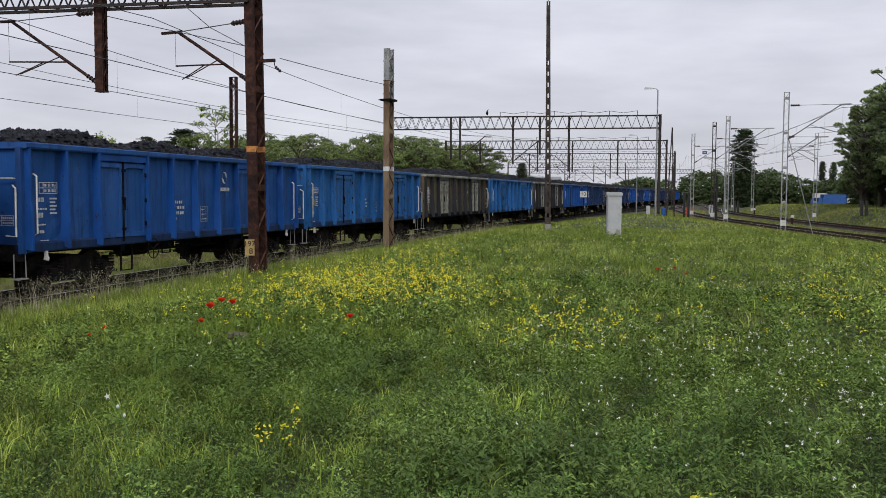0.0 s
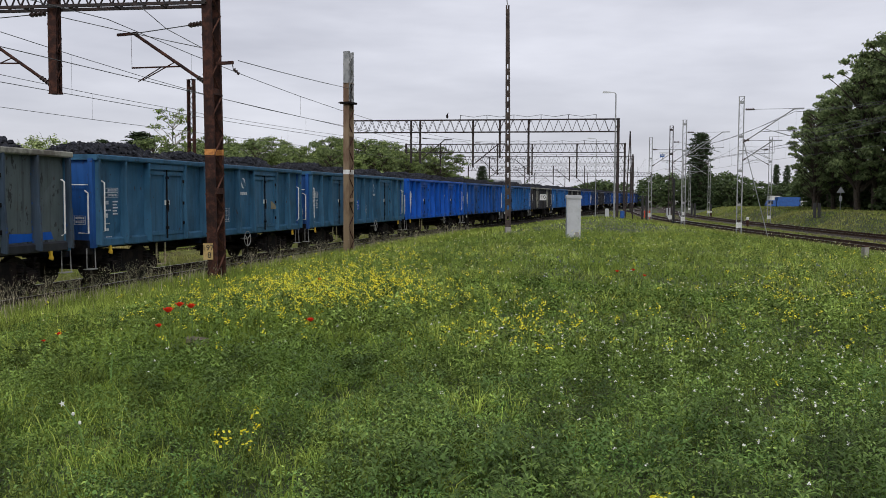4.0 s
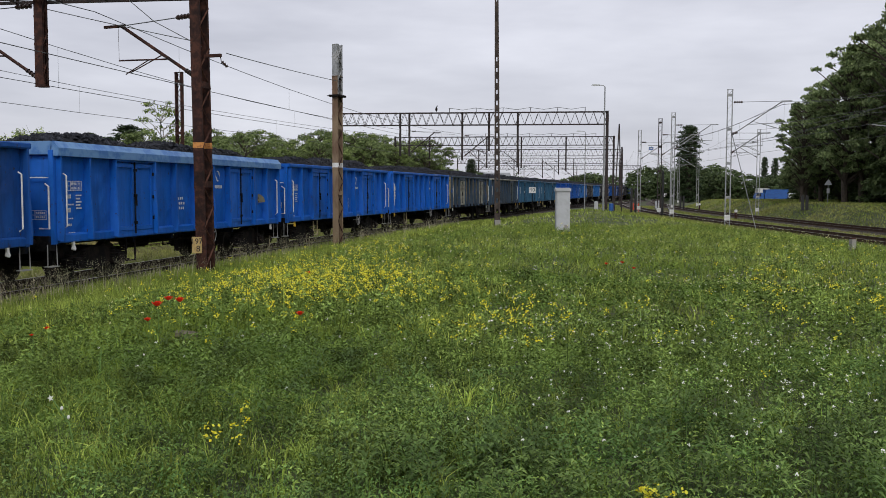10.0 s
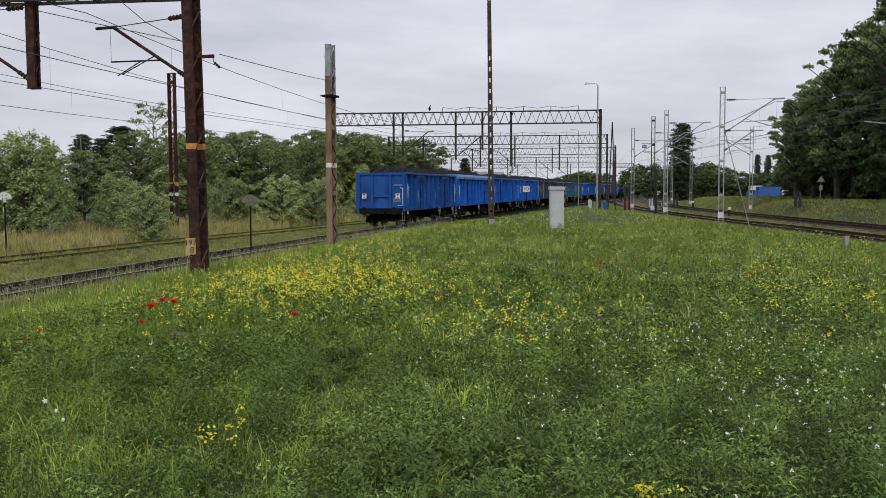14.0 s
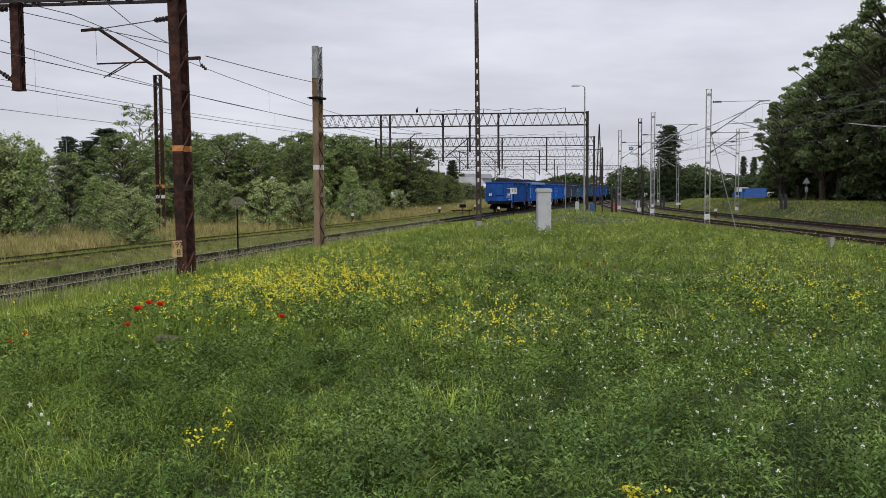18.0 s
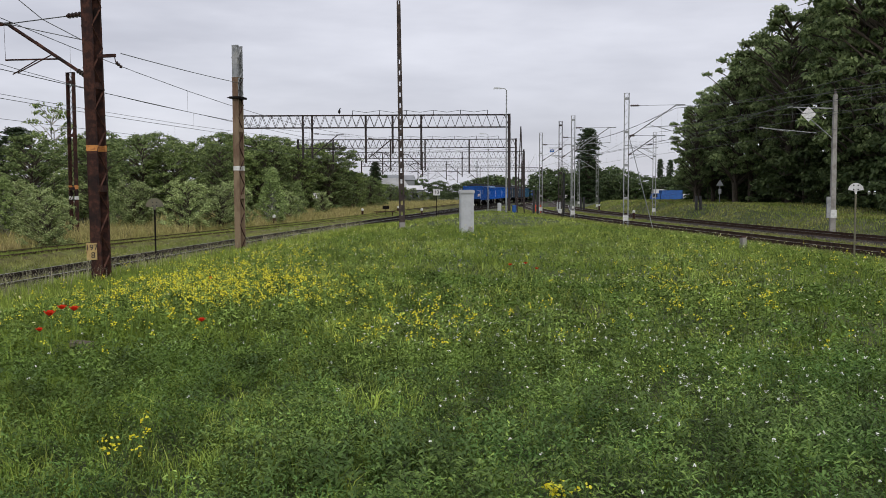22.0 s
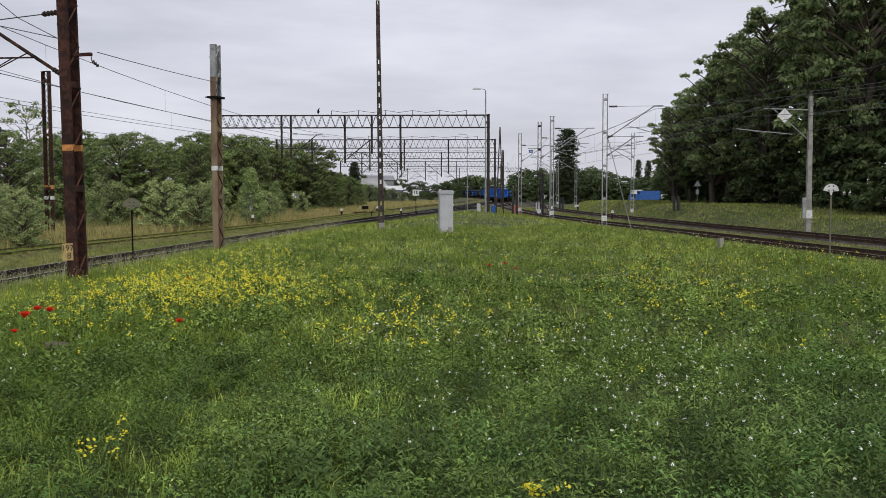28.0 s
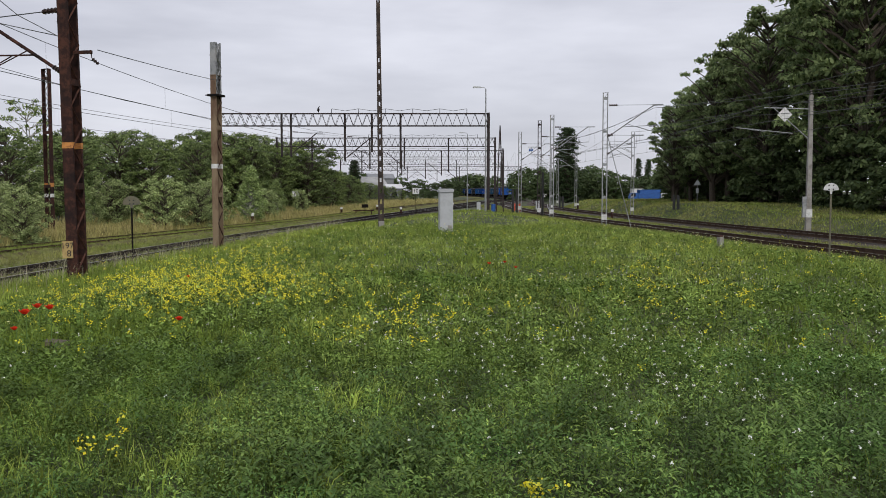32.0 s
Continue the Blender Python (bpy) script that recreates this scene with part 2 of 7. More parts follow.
# ---- the lines of the plan ----
def spline(pts):
    """A smooth curve through (x, y) points: returns place(s) and heading by arc length from the first point."""
    p = np.array(pts, float)
    t = np.concatenate([[0], np.cumsum(np.linalg.norm(np.diff(p, axis=0), axis=1))])
    m = np.zeros_like(p)
    m[1:-1] = (p[2:] - p[:-2]) / (t[2:] - t[:-2])[:, None]
    m[0], m[-1] = (p[1] - p[0]) / (t[1] - t[0]), (p[-1] - p[-2]) / (t[-1] - t[-2])
    out = []
    for i in range(len(p) - 1):
        h = t[i + 1] - t[i]
        for u in np.linspace(0, 1, max(2, int(h / 1.5)), endpoint=False):
            a, b, c, d = 2 * u**3 - 3 * u**2 + 1, u**3 - 2 * u**2 + u, -2 * u**3 + 3 * u**2, u**3 - u**2
            out.append(a * p[i] + b * h * m[i] + c * p[i + 1] + d * h * m[i + 1])
    out.append(p[-1])
    q = np.array(out)
    s = np.concatenate([[0], np.cumsum(np.linalg.norm(np.diff(q, axis=0), axis=1))])

    def place(k):
        return np.array([np.interp(k, s, q[:, 0]), np.interp(k, s, q[:, 1])])
    place.length, place.q, place.s = s[-1], q, s
    return place


def x_at(line, y):
    return float(np.interp(y, line.q[:, 1], line.q[:, 0]))


# main line of the coal train: past the masts, then a right bend and a long left bend
def main_xy(s):
    u = max(0.0, s) / 100
    lat, th = 13.71 - 7.594 * u * u + 2.338 * u**3, 0.0433
    return (math.sin(th) * s - math.cos(th) * lat, math.cos(th) * s + math.sin(th) * lat)


TRAIN_S0 = 140.0      # arc length at s = 0
TRACK_A = spline([main_xy(s) for s in range(-140, 161, 20)] + [(5.6, 182), (9.6, 205), (13.6, 228), (16.8, 252), (19.0, 278), (20.0, 305), (19.6, 340), (17.6, 380), (14.4, 420), (11.0, 460), (9.0, 500), (9.0, 560), (10.0, 660)])
TRACK_B = spline([(-23, -130), (-20.0, 0), (-17.6, 34), (-15.2, 50), (-11.6, 75), (-9.2, 100), (-6.2, 130), (-3.0, 160), (0.5, 190), (5.0, 230), (9.0, 270), (12.0, 310), (12.5, 350), (10.5, 400), (5.0, 470), (4.0, 600)])
TRACK_C = spline([(26, -120), (21.5, -40), (18.4, 0), (16.2, 33), (15.2, 42), (14.2, 53), (12.3, 70), (10.4, 96), (9.9, 120), (10.6, 150), (13.0, 185), (18.0, 225), (21.6, 255), (24.0, 285), (25.0, 310), (24.2, 345), (20.5, 400), (15.5, 470), (15.0, 640)])
TRACK_D = spline([(31.6, -120), (27, -40), (23.6, 0), (21.2, 38), (20.0, 50), (18.2, 70), (15.9, 110), (16.6, 150), (18.6, 185), (22.8, 225), (26.4, 255), (29.0, 290), (29.6, 325), (28.4, 365), (25.0, 415), (20.5, 480), (20.0, 640)])
TRACK_E = spline([(x_at(TRACK_A, y), y) for y in (84, 92)] + [(x_at(TRACK_A, 124) + 2.2, 124)] + [(x_at(TRACK_C, y) - k, y) for y, k in ((158, 2.0), (190, 0), (198, 0))])
TRACK_F = spline([(x_at(TRACK_C, y) + k, y) for y, k in ((84, 0), (92, 0), (112, 2.2))] + [(x_at(TRACK_D, y) - k, y) for y, k in ((134, 1.6), (156, 0), (164, 0))])
SPEED = 11.53


# ---- ground ----
def smoothstep(a, b, x):
    t = np.clip((x - a) / (b - a), 0, 1)
    return t * t * (3 - 2 * t)


def ground_z(x, y):
    """Height of the ground: rails at 0, the meadow a little above them, a bank behind the far line."""
    x, y = np.asarray(x, float), np.asarray(y, float)
    xa = np.interp(y, TRACK_A.q[:, 1], TRACK_A.q[:, 0])
    xb = np.interp(y, TRACK_B.q[:, 1], TRACK_B.q[:, 0])
    xc = np.interp(y, TRACK_C.q[:, 1], TRACK_C.q[:, 0])
    xd = np.interp(y, TRACK_D.q[:, 1], TRACK_D.q[:, 0])
    top = 0.58 * (1 - smoothstep(70, 125, y)) + 0.05
    lump = 0.05 * np.sin(x * 0.9 + 0.4 * y) * np.sin(y * 0.7 - 0.3 * x)
    inner = smoothstep(1.6, 10.0, x - xa) * smoothstep(1.6, 10.0, xc - x)
    edge = 0.24 * smoothstep(1.5, 2.2, x - xa) * smoothstep(1.5, 2.2, xc - x)
    z = -0.42 + edge + inner * (top + 0.18 + lump)
    z = z + smoothstep(2.8, 7.5, x - xd + 0.5 * np.sin(y * 0.35)) * (0.8 + 0.65 * smoothstep(52, 92, y) + 0.1 * np.sin(y * 0.21 + 0.1 * x)) * smoothstep(-200, 0, y) * (1 - smoothstep(120, 210, y))
    z = z + smoothstep(5, 14, xb - x) * 0.35
    return np.where(y > 440, -0.42, z)


def build_ground():
    xs = np.concatenate([np.linspace(-1500, -70, 12), np.arange(-60, 60.1, 1.0), np.linspace(70, 1500, 12)])
    ys = np.concatenate([np.linspace(-600, -40, 8), np.arange(-30, 90, 1.0), np.arange(90, 260, 3.0), np.linspace(270, 440, 18), np.linspace(480, 4000, 12)])
    gx, gy = np.meshgrid(xs, ys)
    gz = ground_z(gx, gy)
    v = np.stack([gx.ravel(), gy.ravel(), gz.ravel()], 1)
    w = len(xs)
    i = (np.arange(len(ys) - 1)[:, None] * w + np.arange(w - 1)[None, :]).ravel()
    me = array_mesh("ground", v, np.stack([i, i + 1, i + w + 1, i + w], 1), M_SOIL)
    smooth(me)
    tagged(new("ground", me), "green meadow ground between the railway lines", "ground", kind="structure")


build_ground()


def ribbon(line, s0, s1, prof, step, z=0.0):
    """A profile of (offset, height) swept along a line."""
    sh = Shape()
    n = len(prof)
    ks = np.arange(s0, s1, step)
    for k in ks:
        a, b = line(k - 0.3), line(k + 0.3)
        d = (b - a) / np.linalg.norm(b - a)
        c = line(k)
        sh.v += [(c[0] + d[1] * o, c[1] - d[0] * o, z + h) for o, h in prof]
    for i in range(len(ks) - 1):
        for j in range(n - 1):
            sh.f.append((i * n + j, i * n + j + 1, i * n + n + j + 1, i * n + n + j))
            sh.mi.append(0)
    return sh


def build_sleepers(line, s0, s1, track):
    """Single sleepers under the rails, lying across the line."""
    s = Shape()
    s.prism([(-1.25, -0.3), (1.25, -0.3), (1.25, -0.19), (1.2, -0.165), (0.5, -0.165), (0.4, -0.185), (-0.4, -0.185), (-0.5, -0.165), (-1.2, -0.165), (-1.25, -0.19)], "y", -0.12, 0.12)
    me = s.mesh("sleeper", M_SLEEPER)
    k = s0
    while k < s1:
        a, b = line(k - 0.3), line(k + 0.3)
        c = line(k)
        ob = new("sleeper", me)
        ob.parent = track
        ob.matrix_basis = pose(c[0], c[1], 0, 0, 0, math.degrees(math.atan2(-(b[0] - a[0]), b[1] - a[1])))
        k += 0.62


def build_track(line, s0, s1, name, words, bedding=None, half=1.3, low=0.0, steel=None, shiny=True):
    bed = ribbon(line, s0, s1, [(-half - 0.8, -0.5), (-half, -0.2 - low), (half, -0.2 - low), (half + 0.8, -0.5)], 3.0)
    track = thing(name, words, "railway track", kind="structure")
    part("ballast_bed", bed, bedding or M_BALLAST, track)
    for side in (-1, 1):
        o = side * 0.753
        rail = part("rail", ribbon(line, s0, s1, [(o - 0.07, -0.17), (o - 0.015, -0.14), (o - 0.015, -0.04), (o - 0.036, -0.035), (o - 0.036, 0), (o + 0.036, 0), (o + 0.036, -0.035), (o + 0.015, -0.04), (o + 0.015, -0.14), (o + 0.07, -0.17)], 2.0), steel or M_RAIL, track)
        part("rail_head", ribbon(line, s0, s1, [(o - 0.03, 0.003), (o + 0.03, 0.003)], 2.0), M_RAILTOP if shiny else steel, rail)
    return track


TRACKS = [
    build_track(TRACK_A, 5, TRACK_A.length - 5, "railway_track", "running line with rusty rails on dark stone ballast"),
    build_track(TRACK_B, 5, TRACK_B.length - 5, "railway_track", "siding with rusty rails overgrown by yellow grass", M_OVERGROWN, 1.1, -0.11, M_RAIL_OLD, False),
    build_track(TRACK_C, 5, TRACK_C.length - 5, "railway_track", "running line with rusty rails on stone ballast", M_BALLAST_PALE, steel=M_RAIL_OLD),
    build_track(TRACK_D, 5, TRACK_D.length - 5, "railway_track", "second running line below a grassy bank", M_BALLAST_PALE, steel=M_RAIL_OLD),
    build_track(TRACK_E, 2, TRACK_E.length - 2, "railway_track", "crossover with rusty rails in the station throat", M_BALLAST_PALE, 1.25, 0.012),
    build_track(TRACK_F, 2, TRACK_F.length - 2, "railway_track", "crossover between the two running lines", M_BALLAST_PALE, 1.25, 0.012)]


def gz(x, y):
    return float(ground_z(x, y))


# ---- coal wagons ----
WAGON = 14.04


def wagon_paint(name, c, worn, soot=0.55, flake=None, flakes=(0.6, 0.63), fade=1.25, rust=(0.64, 0.68)):
    """Old wagon paint: faded areas, worn patches, vertical soot streaks, peeled flakes and rust spots, dented plate."""
    m = bpy.data.materials.new(name)
    m.use_nodes = True
    nt = m.node_tree
    b = nt.nodes["Principled BSDF"]
    b.inputs["Specular IOR Level"].default_value = 0.2
    co = nt.nodes.new("ShaderNodeTexCoord")
    info = nt.nodes.new("ShaderNodeObjectInfo")
    far_off = nt.nodes.new("ShaderNodeVectorMath")
    far_off.operation = 'SCALE'
    far_off.inputs[0].default_value = (31.0, 47.0, 13.0)
    nt.links.new(info.outputs["Random"], far_off.inputs["Scale"])
    shifted = nt.nodes.new("ShaderNodeVectorMath")
    nt.links.new(co.outputs["Object"], shifted.inputs[0])
    nt.links.new(far_off.outputs[0], shifted.inputs[1])

    def spots(stretch, scale, detail, low, high):
        mp = nt.nodes.new("ShaderNodeMapping")
        mp.inputs["Scale"].default_value = stretch
        nt.links.new(shifted.outputs[0], mp.inputs[0])
        n = nt.nodes.new("ShaderNodeTexNoise")
        n.inputs["Scale"].default_value, n.inputs["Detail"].default_value, n.inputs["Roughness"].default_value = scale, detail, 0.6
        nt.links.new(mp.outputs[0], n.inputs["Vector"])
        mr = nt.nodes.new("ShaderNodeMapRange")
        mr.inputs[1].default_value, mr.inputs[2].default_value = low, high
        nt.links.new(n.outputs[0], mr.inputs[0])
        return mr.outputs[0], n.outputs[0]

    def over(col, colour, fac, amount):
        mx, k = nt.nodes.new("ShaderNodeMixRGB"), nt.nodes.new("ShaderNodeMath")
        k.operation = 'MULTIPLY'
        k.inputs[1].default_value = amount
        nt.links.new(fac, k.inputs[0])
        nt.links.new(k.outputs[0], mx.inputs[0])
        nt.links.new(col, mx.inputs[1])
        mx.inputs[2].default_value = (*colour, 1)
        return mx.outputs[0]

    rgb = nt.nodes.new("ShaderNodeRGB")
    rgb.outputs[0].default_value = (*c, 1)
    fac, raw = spots((1, 0.8, 0.7), 0.9, 4, 0.4, 0.68)
    col = over(rgb.outputs[0], tuple(min(0.9, k * fade + 0.012) for k in c), fac, 0.9)
    fac, _ = spots((1, 1, 0.45), 1.5, 6, 0.5, 0.68)
    col = over(col, worn, fac, 0.85)
    if flake:
        fac, _ = spots((1.0, 1.5, 0.75), 3.6, 5, *flakes)
        col = over(col, flake, fac, 0.95)
    fac, _ = spots((2.4, 2.4, 0.16), 2.6, 5, 0.5, 0.74)
    col = over(col, tuple(0.22 * k + 0.008 for k in c), fac, soot)
    fac, _ = spots((1, 1, 0.6), 11, 6, *rust)
    col = over(col, (0.05, 0.03, 0.024), fac, 0.8)
    nt.links.new(col, b.inputs["Base Color"])
    gloss = nt.nodes.new("ShaderNodeMapRange")
    gloss.inputs[1].default_value, gloss.inputs[2].default_value, gloss.inputs[3].default_value, gloss.inputs[4].default_value = 0.3, 0.7, 0.36, 0.66
    nt.links.new(raw, gloss.inputs[0])
    nt.links.new(gloss.outputs[0], b.inputs["Roughness"])
    _, dent = spots((1, 1, 1), 2.3, 2, 0, 1)
    bp = nt.nodes.new("ShaderNodeBump")
    bp.inputs["Strength"].default_value, bp.inputs["Distance"].default_value = 0.3, 0.08
    nt.links.new(dent, bp.inputs["Height"])
    nt.links.new(bp.outputs[0], b.inputs["Normal"])
    return m


P_BRIGHT = wagon_paint("bright_blue_paint", (0.008, 0.105, 0.45), (0.01, 0.075, 0.31), 0.35)
P_ROYAL = wagon_paint("royal_blue_paint", (0.01, 0.075, 0.3), (0.012, 0.052, 0.2), 0.55)
P_VIVID = wagon_paint("vivid_blue_paint", (0.006, 0.085, 0.41), (0.008, 0.06, 0.29), 0.35)
P_MID = wagon_paint("mid_blue_paint", (0.018, 0.085, 0.28), (0.019, 0.06, 0.19), 0.7)
P_AZURE = wagon_paint("azure_blue_paint", (0.02, 0.12, 0.34), (0.022, 0.085, 0.21), 0.75, rust=(0.58, 0.64))
P_FADED = wagon_paint("faded_teal_paint", (0.032, 0.105, 0.185), (0.03, 0.075, 0.12), 0.55)
P_OCHRE = wagon_paint("worn_ochre_paint", (0.26, 0.205, 0.115), (0.17, 0.17, 0.125), 0.6, (0.04, 0.027, 0.017), (0.57, 0.6), 1.15)
P_SLATE = wagon_paint("slate_blue_paint", (0.036, 0.058, 0.088), (0.05, 0.06, 0.068), 0.6, (0.016, 0.07, 0.24), (0.63, 0.66))
P_GREY = wagon_paint("worn_grey_blue_paint", (0.078, 0.1, 0.103), (0.092, 0.092, 0.076), 0.8, (0.03, 0.034, 0.034), (0.6, 0.64))
P_BROWN = wagon_paint("worn_brown_paint", (0.13, 0.105, 0.066), (0.075, 0.065, 0.05), 0.8, (0.03, 0.024, 0.018), (0.57, 0.62))
P_DARK = wagon_paint("dark_blue_paint", (0.012, 0.035, 0.11), (0.016, 0.022, 0.045), 0.7)
P_SOOTY = wagon_paint("sooty_black_paint", (0.026, 0.028, 0.034), (0.04, 0.036, 0.032), 0.7)
P_PALE = material("pale_blue_rim_paint", (0.13, 0.27, 0.5), 0.5, 0, (0.05, 0.16, 0.42), 3)
P_GREYDOOR = material("grey_door_paint", (0.3, 0.3, 0.25), 0.6, 0, (0.2, 0.2, 0.17), 3, (0.12, 0.11, 0.09), 1.5)
M_GRIME = material("greasy_grime", (0.006, 0.006, 0.007), 0.85, 0, (0.016, 0.014, 0.013), 5, (0.008, 0.017, 0.04), 1.3, 0.3, 30, spec=0.08)
M_CREAM = material("cream_paint", (0.42, 0.36, 0.2), 0.6, 0, (0.25, 0.2, 0.12), 7)
M_MARK = material("white_lettering", (0.62, 0.64, 0.66), 0.6, 0, (0.4, 0.44, 0.5), 9)
M_CHALKGREY = material("dull_grey_paint", (0.28, 0.28, 0.27), 0.6)
M_CHALK = material("chalk_scrawl", (0.5, 0.46, 0.52), 0.8)
M_YELLOW = material("yellow_paint", (0.65, 0.42, 0.03), 0.5, 0, (0.5, 0.3, 0.03), 8)
M_RED = material("red_paint", (0.5, 0.03, 0.02), 0.5)
M_BLACK = material("black_paint", (0.015, 0.015, 0.015), 0.6)
M_WHEEL = material("wheel_steel", (0.012, 0.011, 0.01), 0.7, 0.0, (0.025, 0.019, 0.015), 6, spec=0.2)

RIBS = [-5.3, -4.2, -2.3, -1.17, 0.0, 1.17, 2.3, 4.2, 5.3]


def coal_mesh(seed):
    """A heaped load: three rounded heaps with loose lumps on them."""
    r = np.random.default_rng(seed)
    nx, ny = 26, 118
    xs, ys = np.linspace(-1.27, 1.27, nx), np.linspace(-6.25, 6.25, ny)
    gx, gy = np.meshgrid(xs, ys)
    z = np.full_like(gx, 2.85)
    heap = 0
    for c in (-3.6 + r.uniform(-.4, .4), 0.3 + r.uniform(-.4, .4), 4.0 + r.uniform(-.4, .4)):
        heap = np.maximum(heap, np.exp(-((gy - c) / 2.3) ** 2) * r.uniform(0.8, 1.0))
    z += (0.30 + 0.48 * heap) * np.clip(1.45 - np.abs(gx), 0, 0.95) / 0.95 * np.clip((6.7 - np.abs(gy)) / 1.2, 0, 1) ** 0.7
    z += r.normal(0, 0.016, gx.shape) + 0.04 * np.sin(gx * 3.1 + seed) * np.sin(gy * 2.3)
    gx = gx + r.normal(0, 0.02, gx.shape)
    v = np.stack([gx.ravel(), gy.ravel(), z.ravel()], 1)
    i = (np.arange(ny - 1)[:, None] * nx + np.arange(nx - 1)[None, :]).ravel()
    quads = np.stack([i, i + 1, i + nx + 1, i + nx], 1)
    tris = np.concatenate([quads[:, [0, 1, 2]], quads[:, [0, 2, 3]]])
    # loose lumps: uneven four-sided stones half sunk in the heap
    n = 6500
    k = r.integers(0, len(v), n)
    c = v[k] + r.normal(size=(n, 3)) * np.array([0.05, 0.05, 0.0])
    c[:, 0], c[:, 1] = np.clip(c[:, 0], -1.2, 1.2), np.clip(c[:, 1], -6.2, 6.2)
    size = 0.034 + 0.06 * r.uniform(0, 1, n) ** 2
    turn = r.uniform(0, 6.28, n)
    base = [c + np.stack([size * np.cos(turn + a + r.uniform(-.4, .4, n)), size * np.sin(turn + a + r.uniform(-.4, .4, n)), -0.3 * size + 0 * turn], 1) for a in (0, 1.57, 3.14, 4.71)]
    tops = [c + np.stack([0.5 * size * np.cos(turn + a), 0.5 * size * np.sin(turn + a), size * r.uniform(0.25, 0.75, n)], 1) for a in (0.6, 3.7)]
    lump = np.stack([*base, *tops], 1).reshape(-1, 3)
    q = len(v) + np.arange(n)[:, None] * 6
    for f in ((0, 1, 4), (1, 2, 4), (2, 5, 4), (2, 3, 5), (3, 0, 5), (0, 4, 5)):
        tris = np.concatenate([tris, q + np.array(f)])
    return array_mesh("coal_load", np.concatenate([v, lump]), tris, M_COAL)


COALS = [coal_mesh(k) for k in (3, 8, 21)]


def side_panel_dents(sign, seed):
    """A plate side with slight dents, 12.9 m long."""
    r = np.random.default_rng(seed)
    ys, zs = np.linspace(-6.45, 6.45, 44), np.linspace(1.22, 3.12, 9)
    gy, gz_ = np.meshgrid(ys, zs)
    out = 1.335 + r.normal(0, 0.007, gy.shape)
    s = Shape()
    for o, flip in ((out, 1), (out - 0.05, -1)):
        n = len(s.v)
        s.v += [(sign * a, b, c) for a, b, c in zip(o.ravel(), gy.ravel(), gz_.ravel())]
        for i in range(8):
            for j in range(43):
                k = n + i * 44 + j
                s.f.append((k, k + 1, k + 45, k + 44))
                s.mi.append(0)
    return s.mesh("side_wall", M_WHITE)


